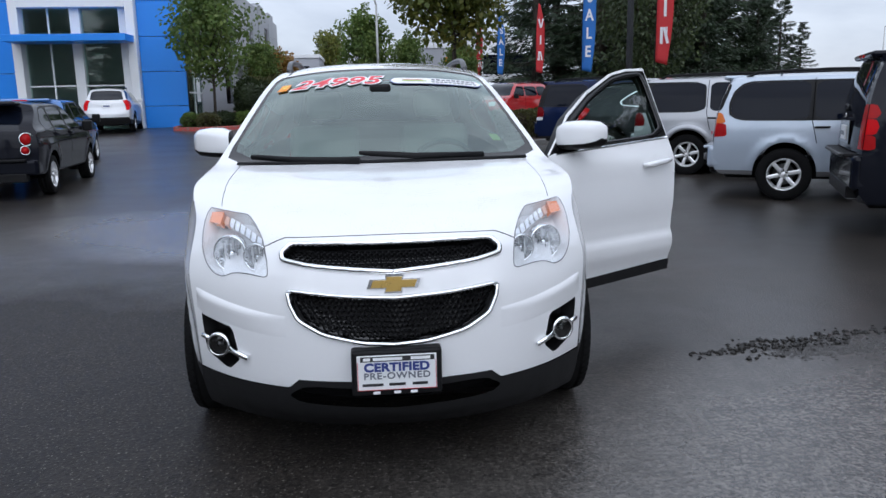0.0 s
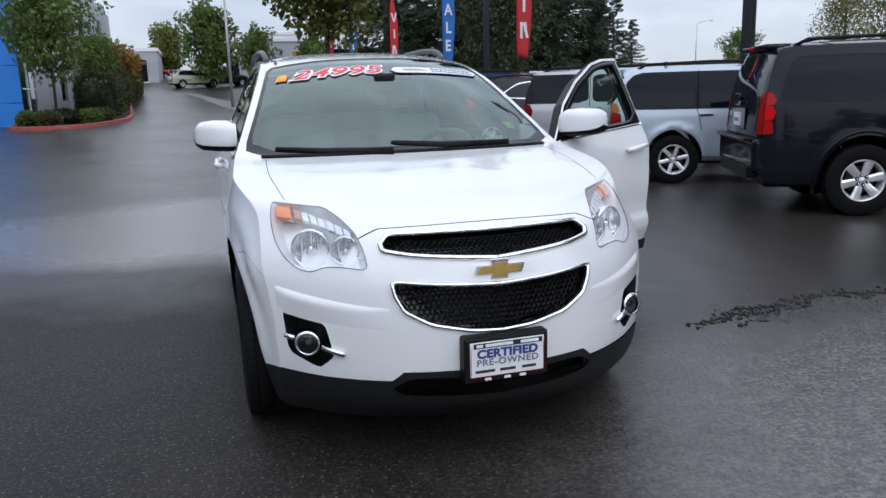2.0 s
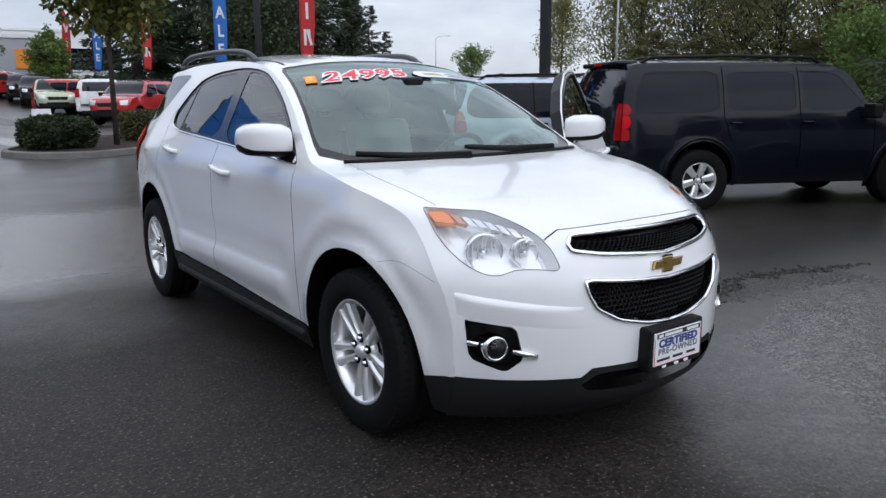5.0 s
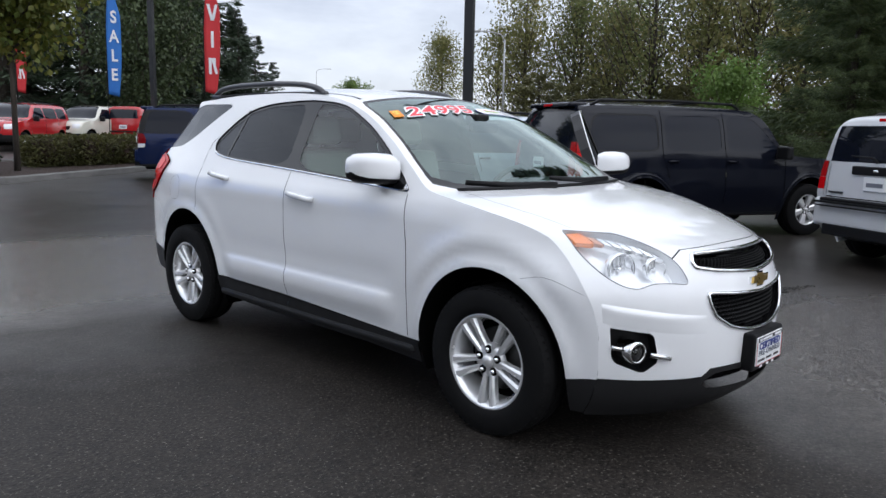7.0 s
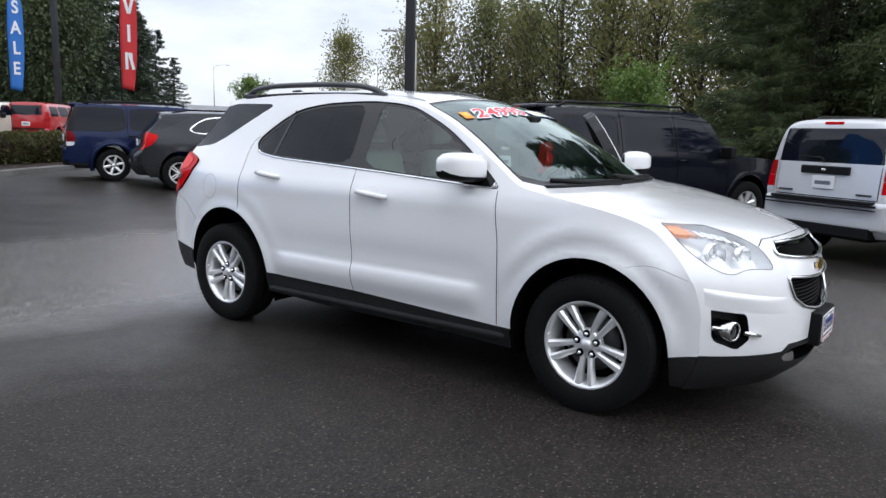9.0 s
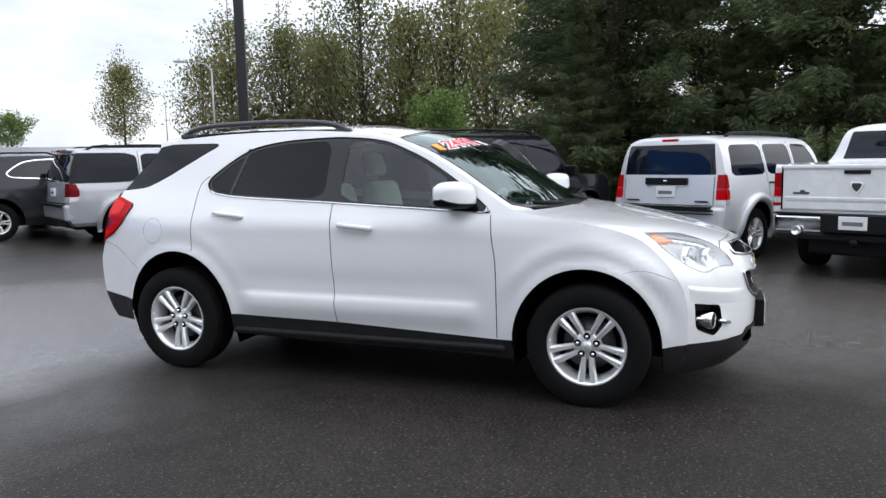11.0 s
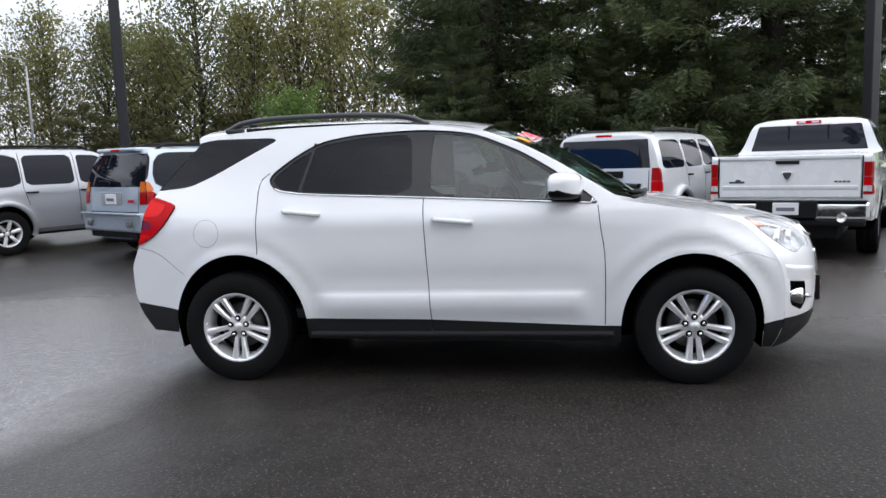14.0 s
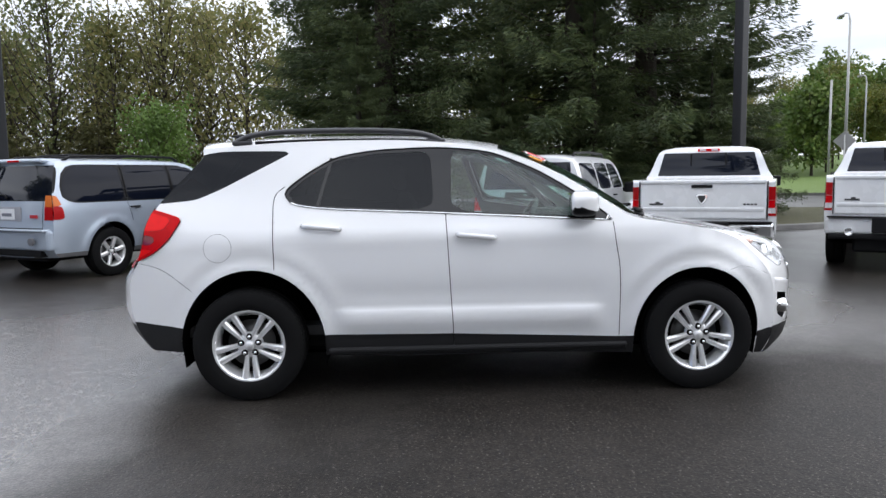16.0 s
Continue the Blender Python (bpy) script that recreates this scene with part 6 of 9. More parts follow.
def conifer(H, R, seed, nb=150, per=230, mat=None, clear=0.06, size=(0.16, 0.40), droop=0.30):
    rs = np.random.RandomState(seed)
    t = root("conifer_tree")
    parts = [([(0, 0, -0.2), (0.05, 0.03, H * 0.4), (0.0, 0.05, H * 0.98)], [0.022 * H, 0.014 * H, 0.01])]
    P, D, S = [], [], []
    for i in range(nb):
        h = H * (clear + (0.97 - clear) * (i + rs.rand()) / nb)
        q = 1 - h / H
        L = R * (q ** 0.75) * (0.62 + 0.55 * rs.rand()) + 0.25
        az = rs.rand() * 2 * math.pi
        dr = droop * (0.4 + 0.9 * rs.rand()) * (0.3 + q)
        c, s = math.cos(az), math.sin(az)
        u = np.linspace(0, 1, 6)
        bz = h + L * (0.10 * u - dr * u**1.6 + 0.16 * u**4)
        path = [(c * L * k, s * L * k, z) for k, z in zip(u, bz)]
        if i % 2 == 0 or q > 0.5:
            parts.append((path, [0.012 * L + 0.02] + [0.010 * L * (1 - k) + 0.006 for k in u[1:]]))
        n = int(per * (0.35 + L / R))
        k = rs.rand(n) ** 0.75 * 0.98 + 0.04
        w = 0.26 * L * (1 - 0.75 * k) * (rs.rand(n) * 2 - 1)
        z = h + L * (0.10 * k - dr * k**1.6 + 0.16 * k**4) - np.abs(rs.normal(0, 0.06 + 0.045 * L, n)) + 0.03
        P.append(np.stack([c * L * k - s * w, s * L * k + c * w, z], 1))
        sg = np.sign(w)
        D.append(np.stack([c * 0.8 - s * sg * 0.7, s * 0.8 + c * sg * 0.7, np.full(n, -0.35)], 1) + rs.normal(0, 0.35, (n, 3)))
        S.append(size[0] + (size[1] - size[0]) * rs.rand(n))
    V, F = leaves(np.vstack(P), np.vstack(D), np.concatenate(S), 0.20, rs)
    vs, fs = limbs_mesh(parts)
    mesh_ob("trunk", vs, fs, BARK, t)
    fast_mesh("crown", V, F, mat or FIR, t)
    return t


def broadleaf(H, seed, mat, crown0=0.28, R=0.30, n=9000, size=(0.10, 0.2), nl=26, rise=0.9, bark=None, trunk=0.016, shape=1.0):
    """A trunk with rising limbs and leaves in clumps round their ends; R is the crown's half width as a share of H."""
    rs = np.random.RandomState(seed)
    t = root("leafy_tree")
    parts = [([(0, 0, -0.2), (0.02 * H * rs.normal() * 0.4, 0.0, H * 0.35), (0.0, 0.0, H * 0.93)], [trunk * H, trunk * H * 0.75, 0.02])]
    cl = []
    for i in range(nl):
        f = (i + 0.5) / nl
        h0 = H * (crown0 + (0.88 - crown0) * f * 0.85)
        az = i * 2.4 + rs.rand()
        prof = (math.sin(math.pi * min(1, (f * 0.92 + 0.10)) ** shape)) ** 0.7
        L = R * H * prof * (0.7 + 0.5 * rs.rand()) + 0.2
        c, s = math.cos(az), math.sin(az)
        up = L * rise * (0.6 + 0.6 * rs.rand())
        path = [(0, 0, h0), (c * L * 0.5, s * L * 0.5, h0 + up * 0.35), (c * L, s * L, min(h0 + up, H))]
        parts.append((path, [trunk * H * 0.4 * (1 - 0.6 * f), trunk * H * 0.22, 0.01]))
        for k in np.linspace(0.3, 1.0, 5):
            a, b = (path[0], path[1]) if k < 0.5 else (path[1], path[2])
            kk = (k % 0.5) * 2 if k < 1 else 1.0
            p = np.array(a) + (np.array(b) - np.array(a)) * kk
            cl.append((p + rs.normal(0, 0.05 * H * R * 2, 3), 0.20 * R * H * (0.7 + 0.8 * rs.rand()) + 0.12))
    for q in (0.84, 0.88, 0.92, 0.95, 0.98):
        cl.append((np.array([0.03 * H * rs.normal() * (1 - q) * 4, 0.03 * H * rs.normal() * (1 - q) * 4, H * q]), (1.02 - q) * 1.5 * R * H + 0.10))
    tot = sum(r**2 for _, r in cl)
    P, D = [], []
    for c, r in cl:
        k = max(8, int(n * r**2 / tot))
        d = rs.normal(size=(k, 3))
        d /= np.linalg.norm(d, axis=1)[:, None]
        rr = r * (0.45 + 0.75 * rs.rand(k) ** 0.6)[:, None]
        P.append(c + d * rr * np.array([1, 1, 0.8]))
        D.append(d * 0.6 + np.array([0, 0, -0.5]) + rs.normal(0, 0.5, (k, 3)))
    P, D = np.vstack(P), np.vstack(D)
    V, F = leaves(P, D, size[0] + (size[1] - size[0]) * rs.rand(len(P)), 0.72, rs)
    vs, fs = limbs_mesh(parts)
    mesh_ob("trunk", vs, fs, bark or BARK, t)
    fast_mesh("crown", V, F, mat, t)
    return t


def put(t, x, y, label, category="tree", group="", rz=0.0, sc=1.0, dz=0.0):
    t.scale = (sc, sc, sc)
    t.matrix_world = pose(x, y, float(ground_z(x, y)) + dz, 0, 0, rz) @ Matrix.Diagonal((sc, sc, sc, 1))
    return tagged(t, label, category, group)


def again(t, x, y, rz, sc=1.0, dz=0.0):
    o = copy_thing(t, Matrix.Identity(4))
    o.scale = (sc, sc, sc)
    o.matrix_world = pose(x, y, float(ground_z(x, y)) + dz, 0, 0, rz) @ Matrix.Diagonal((sc, sc, sc, 1))
    return o


def bush(name, sx, sy, sz, mat, seed, n, label, x, y, rz=0.0, size=(0.05, 0.11), box_=0.55):
    """A clipped bush: twigs inside, leaves over a rounded block."""
    rs = np.random.RandomState(seed)
    t = root(name)
    d = rs.normal(size=(n, 3))
    d /= np.abs(d).max(1)[:, None] ** box_ * np.linalg.norm(d, axis=1)[:, None] ** (1 - box_)
    k = 0.86 + 0.16 * rs.rand(n)
    lump = 1 + 0.07 * np.sin(d[:, 0] * 5 + seed) + 0.06 * np.sin(d[:, 1] * 6 + d[:, 2] * 4)
    P = d * (k * lump)[:, None] * np.array([sx, sy, sz]) / 2 + np.array([0, 0, sz / 2])
    P = P[P[:, 2] > 0.02]
    V, F = leaves(P, (P - np.array([0, 0, sz / 2])) * 0.8 + rs.normal(0, 0.3, (len(P), 3)), size[0] + (size[1] - size[0]) * rs.rand(len(P)), 0.6, rs)
    fast_mesh("foliage", V, F, mat, t)
    bm = bmesh.new()
    bmesh.ops.create_icosphere(bm, subdivisions=3, radius=0.5)
    for v in bm.verts:
        mx = max(abs(v.co.x), abs(v.co.y), abs(v.co.z)) * 2
        v.co = v.co / (mx**box_) * 0.84
        v.co = Vector((v.co.x * sx, v.co.y * sy, v.co.z * sz + sz / 2))
    part("twig_core", bm, HEDGE if mat is HEDGE else MULCH, t)
    t.matrix_world = pose(x, y, float(ground_z(x, y)) + 0.08, 0, 0, rz)
    return tagged(t, label, "shrub")


# near conifers behind the row of parked vehicles
firs = "tall conifers behind the lot"
f1 = put(conifer(19, 3.9, 11, 190, 860, size=(0.10, 0.26)), 16.8, 0.9, "tall dark green fir with drooping boughs", group=firs)
f2 = put(conifer(17, 4.4, 12, 180, 860, clear=0.05, size=(0.10, 0.26)), 15.8, -4.4, "broad dark fir with low boughs", group=firs)
put(conifer(19, 5.4, 13, 130, 640, clear=0.12, droop=0.20, size=(0.10, 0.27)), 16.9, -6.8, "tall fir with long open boughs", group=firs)
again(f2, 19.2, 1.6, 75, 0.9)
again(f2, 19.4, -8.6, 300, 0.66)
again(f2, 14.4, 1.6, 190, 0.34)
again(f1, 14.3, -4.6, 20, 0.36)
again(f2, 14.7, -7.9, 260, 0.28)
again(f2, 14.6, -2.2, 150, 0.30)
put(broadleaf(11.5, 71, YELLOWING, 0.06, 0.24, 9000, (0.12, 0.25), 36, 1.2), 25.5, -4.2, "yellowing tree glimpsed behind the firs")
birch = root("birch_trunk")
vsb, fsb = limbs_mesh([([(0, 0, 0), (0.03, 0.02, 1.6), (0.0, 0.05, 3.2), (0.05, 0, 4.1)], [0.045, 0.04, 0.03, 0.012])])
mesh_ob("stem", vsb, fsb, PALE_BARK, birch)
birch.matrix_world = pose(16.9, -1.3, 0.05)
tagged(birch, "slender pale birch stem in front of the firs", "tree")
# the poplar stand
pop = "poplars beyond the lot"
p1 = put(broadleaf(14.2, 21, POPLAR, 0.03, 0.20, 4300, (0.13, 0.28), 54, 1.5, shape=0.52, trunk=0.010), 45, 30, "tall thin-leaved poplar with olive leaves", group=pop)
p2 = put(broadleaf(12.4, 22, POPLAR, 0.03, 0.23, 4300, (0.13, 0.28), 50, 1.4, shape=0.50, trunk=0.010), 43.5, 25, "poplar turning brownish green", group=pop)
p3 = put(broadleaf(15.2, 23, POPLAR_GREEN, 0.03, 0.18, 4000, (0.13, 0.28), 52, 1.6, shape=0.55, trunk=0.010), 47, 21, "sparse poplar with yellowing leaves", group=pop)
rsp = random.Random(5)
spots = [(45.5, 35.0), (48.5, 29), (41.5, 21.5), (45, 17), (43, 12.5), (48, 9.0), (50, 22), (44, 5.5), (45.2, 37.6), (47.5, 14.5), (46.0, 26.8), (42.8, 33), (43.5, 28.4), (41.8, 18), (51, 27), (40.8, 14.6), (39.5, 9.5)]
for i, (x, y) in enumerate(spots):
    again((p1, p2, p3, p2, p1)[i % 5], x, y, rsp.random() * 360, 0.85 + 0.3 * rsp.random())
put(broadleaf(5.2, 31, LIME, 0.08, 0.34, 5200, (0.12, 0.24), 22, 1.1), 34.8, 13.2, "young bright green tree at the edge of the wood")
shr = put(conifer(3.4, 2.6, 41, 46, 200, HEDGE_OLIVE, 0.02, (0.14, 0.3), 0.2), 36, 21, "dark undergrowth bush below the poplars", "shrub", "undergrowth")
for i in range(14):
    again(shr, 34.5 + rsp.random() * 5 + (i % 2) * 3, 2 + i * 2.0, rsp.random() * 360, 0.9 + 0.5 * rsp.random())
# a lone tree, and low trees towards the horizon
put(broadleaf(18.5, 24, POPLAR, 0.05, 0.25, 8000, (0.24, 0.45), 50, 0.9, shape=0.6, trunk=0.011), 101, 99, "lone open-crowned tree against the sky")
put(broadleaf(9, 25, MAPLE, 0.12, 0.48, 5200, (0.3, 0.5), 26, 0.7), 125, 156, "round distant tree against the sky")
# the dark conifer wood to the north
wood = "dark wood beyond the flags"
w1 = put(conifer(24, 5.6, 51, 120, 120, FIR_FAR, 0.04, (0.35, 0.8)), 21, 50, "very tall dark conifer in the far wood", group=wood)
w2 = put(conifer(19, 5.0, 52, 110, 120, FIR_FAR, 0.04, (0.35, 0.8)), 25.5, 52, "dark conifer in the far wood", group=wood)
for i, (x, y, s) in enumerate([(16.5, 49, 0.95), (18.5, 46, 0.7), (24, 54, 1.1), (30, 53, 0.5), (33, 58, 0.42), (27.5, 57, 0.8), (20, 58, 1.1), (15, 56, 1.0), (12.5, 52, 0.8), (28.5, 50, 0.45), (23, 47, 0.6)]):
    again((w1, w2)[i % 2], x, y, i * 67, s)
again(w2, 32.8, 54.5, 30, 0.40)
again(w2, 35.2, 55.5, 140, 0.29)
put(broadleaf(11, 26, DEEP_LEAF, 0.10, 0.30, 14000, (0.15, 0.28), 40, 0.8), 17.0, 41.0, "broad green tree before the dark wood")
# dealership trees
t1 = put(broadleaf(6.3, 27, MAPLE, 0.27, 0.20, 5200, (0.12, 0.23), 34, 1.15, shape=0.62, trunk=0.011), -6.35, 26.9, "leafy green street tree beside the blue building", group="planted trees")
again(t1, -6.6, 43.0, 200, 0.75)
t2 = put(broadleaf(7.0, 28, YELLOWING, 0.36, 0.22, 11000, (0.10, 0.22), 36, 1.0, trunk=0.011), 2.20, 15.6, "green island tree turning yellow at the edges", group="planted trees", dz=0.08)
t4 = put(broadleaf(7.5, 29, MAPLE, 0.08, 0.24, 7000, (0.2, 0.36), 30, 1.3, shape=0.7), -0.2, 62, "pointed green tree beside the drive", group="planted trees")
again(t4, 3.2, 58, 80, 0.7)
again(t4, 6.2, 47, 200, 0.6)
put(broadleaf(3.6, 30, ORANGE, 0.12, 0.40, 5200, (0.2, 0.36), 26, 0.9), -6.4, 47, "small tree with orange autumn leaves")
put(broadleaf(6.0, 33, YELLOWING, 0.10, 0.26, 5200, (0.2, 0.36), 26, 1.2), -4.2, 84, "upright tree with yellow leaves")
again(w2, -7, 110, 10, 0.34)
# right-hand distance
again(t4, 62, -34, 10, 1.0)
again(w2, 78, -38, 50, 0.5)
again(w1, 90, -36, 90, 0.42)
again(p2, 60, -24, 30, 0.75)
again(p1, 52, -17, 60, 0.72)
for i, (x, y, s) in enumerate([(30, -3.2, 0.5), (33, -6.0, 0.58), (28.5, -8.6, 0.5), (34, -11.5, 0.55), (31, -0.5, 0.5)]):
    again((p1, p2, p3)[i % 3], x, y, 77 * i, s)
again(f2, 16.4, -9.3, 250, 0.40)
for i, (x, y, sc) in enumerate([(55, -33, 0.9), (59, -36.5, 1.05), (64, -40, 1.1), (58, -41, 0.95), (68, -37, 1.2), (53, -37.5, 0.8), (72, -44, 1.2), (63, -31, 1.0)]):
    again((t4, p2, t2)[i % 3], x, y, 61 * i, sc * (1.35 if i % 3 != 1 else 0.75))
again(t2, 80, -50, 120, 1.2)
# hedges
bush("island_bush", 1.5, 1.25, 0.72, HEDGE, 3, 5200, "dense dark green clipped bush on the island", 0.80, 15.3, 10)
for i, (x, y) in enumerate([(3.4, 16.9), (4.55, 17.2), (5.7, 17.6), (6.9, 18.2)]):
    tagged(bush("island_hedge", 1.5, 0.9, 0.78, HEDGE_OLIVE, 5 + i, 4200, "clipped olive-brown hedge on the island", x, y, 28), group="hedge blocks")
for i, y in enumerate(np.arange(31.5, 56, 2.6)):
    tagged(bush("wall_hedge", 1.6, 2.7, 1.9 + 0.02 * i, HEDGE_OLIVE if i % 3 else HEDGE, 15 + i, 3600, "tall clipped hedge along the drive", -5.5 - 0.05 * i, float(y), 4, (0.08, 0.16)), group="hedge along the drive")
for i, (x, y) in enumerate([(-7.3, 26.9), (-6.6, 26.6), (-6.0, 27.4), (-5.3, 27.6), (-5.0, 28.8), (-6.4, 28.6)]):
    tagged(bush("low_shrub", 0.85, 0.8, 0.55, (MAPLE, HEDGE_OLIVE, HEDGE)[i % 3], 40 + i, 1500, "low pale green shrub in the planting bed", x, y, 20 * i, (0.06, 0.14), 0.1), group="bed shrubs")

# the wood goes on behind the camera's side of the lot
for i in range(17):
    a = radians(136 + i * 10.5)
    west = 2 <= i <= 8
    d = (27 if west else 40) + 7 * ((i * 37) % 5) / 5
    again((w1, w2)[i % 2], d * math.cos(a) - 2, d * math.sin(a), i * 53, (0.80 if west else 0.55) + 0.07 * ((i * 13) % 6))

# ---------------------------------------------------------------- parked vehicles


def place(heading, x, y, local):
    """The pose that brings a wheel at local (x, y) to stand at x, y in the lot, with the nose at that heading."""
    r = radians(heading + 90)
    c, s = math.cos(r), math.sin(r)
    ox, oy = x - (c * local[0] - s * local[1]), y - (s * local[0] + c * local[1])
    return pose(ox, oy, float(ground_z(ox, oy)), 0, 0, heading + 90)


def stand(x, y, heading, dz=0.0, size=1.0):
    """The pose of a vehicle whose middle stands at x, y, with the nose at that heading."""
    return pose(x, y, float(ground_z(x, y)) + dz, 0, 0, heading + 90) @ Matrix.Diagonal((size, size, size, 1))


WHEELS = {}


def wheel_kind(key):
    if key not in WHEELS:
        R, rr, w, style, mat, lugs = {"suv": (0.372, 0.222, 0.245, (6, 0.0, 0.060, 0.062), ALLOY, 6), "big": (0.395, 0.225, 0.265, (6, 0.0, 0.075, 0.105), ALLOY, 6), "five": (0.365, 0.222, 0.235, (5, 0.14, 0.028, 0.036), ALLOY, 5), "small": (0.31, 0.20, 0.195, (5, 0.15, 0.024, 0.032), ALLOY, 5)}[key]
        WHEELS[key] = wheel_mesh("wheel_pattern", R, rr, w, style, mat, lugs)
    return WHEELS[key], {"suv": 0.372, "big": 0.395, "five": 0.365, "small": 0.31}[key]


def suv_shell(f, r, w, H, belt, hood, cowl, wst, rk=0.22, round_=1.0, pickup=None, wheels=(), arch=0.42, flare=0.02):
    E = [(f + 0.24, 0.30, f + 0.07, 0.28), (f + 0.18, 0.42, f, 0.40), (f + 0.17, 0.60, f, 0.60), (f + 0.19, 0.80, f + 0.03, 0.80), (f + 0.26, hood - 0.10, f + 0.10, hood - 0.08), (f + 0.42, hood - 0.02, f + 0.28, hood), (cowl - 0.25, belt - 0.05, cowl - 0.4, belt - 0.01), (cowl, belt - 0.01, cowl - 0.18, belt + 0.02),
         (wst - 0.10, H - 0.17, wst - 0.22, H - 0.11), (wst + 0.15, H - 0.075, wst + 0.08, H - 0.025)]
    if pickup is None:
        E += [(0.5 * (wst + r), H - 0.05, 0.5 * (wst + r), H), (r - rk - 0.35, H - 0.055, r - rk - 0.3, H - 0.005), (r - rk - 0.05, H - 0.085, r - rk + 0.02, H - 0.035), (r - rk, H - 0.15, r - rk + 0.05, H - 0.12), (r - 0.10, belt + 0.06, r - 0.04, belt + 0.06), (r - 0.07, 0.92, r - 0.01, 0.92), (r - 0.06, 0.74, r, 0.74), (r - 0.06, 0.60, r, 0.60), (r - 0.08, 0.45, r - 0.02, 0.44), (r - 0.16, 0.36, r - 0.1, 0.34)]
    else:
        cb, rail = pickup
        E += [(0.5 * (wst + cb), H - 0.05, 0.5 * (wst + cb), H), (cb - 0.14, H - 0.07, cb - 0.10, H - 0.02), (cb - 0.02, H - 0.13, cb + 0.01, H - 0.10), (cb + 0.06, rail + 0.06, cb + 0.08, rail + 0.06), (cb + 0.10, rail + 0.005, cb + 0.12, rail - 0.01), (r - 0.08, rail + 0.005, r - 0.07, rail - 0.01), (r - 0.03, rail - 0.03, r - 0.01, rail - 0.03), (r - 0.03, 1.15, r, 1.15), (r - 0.03, 0.85, r, 0.85), (r - 0.05, 0.70, r - 0.02, 0.70), (r - 0.10, 0.55, r - 0.08, 0.55)]
    W = [(0.25, 0.87 * w), (0.4, 0.95 * w), (0.6, 0.985 * w), (0.8, w), (1.0, 0.99 * w), (belt - 0.02, 0.965 * w), (belt + 0.06, 0.945 * w), (H - 0.12, 0.79 * w), (H - 0.05, 0.73 * w), (H + 0.01, 0.62 * w)]
    P = [(f - 0.2, 0.76), (f + 0.2, 0.90), (f + 0.5, 0.975), (f + 0.9, 1.0), (r - 0.9, 1.0), (r - 0.3, 0.99), (r - 0.05, 0.965), (r + 0.15, 0.93)]

    def fl(y, z):
        out = 0.0
        for cy in wheels:
            q = np.sqrt((y - cy) ** 2 + (z - 0.38) ** 2)
            out = out + flare * np.exp(-((q - arch - 0.05) / 0.06) ** 2) * smoothstep(0.3, 0.5, z)
        return out

    up = None
    if pickup is not None:
        Wf = Smooth(W)

        def up(y, z):
            k = smoothstep(pickup[0] + 0.02, pickup[0] + 0.10, y) * smoothstep(0.95, 1.05, z)
            return 1 + k * (0.985 * w / Wf(z) - 1)
    return Shell(W, P, E, fl, 2.6 if round_ else 5.0, up)


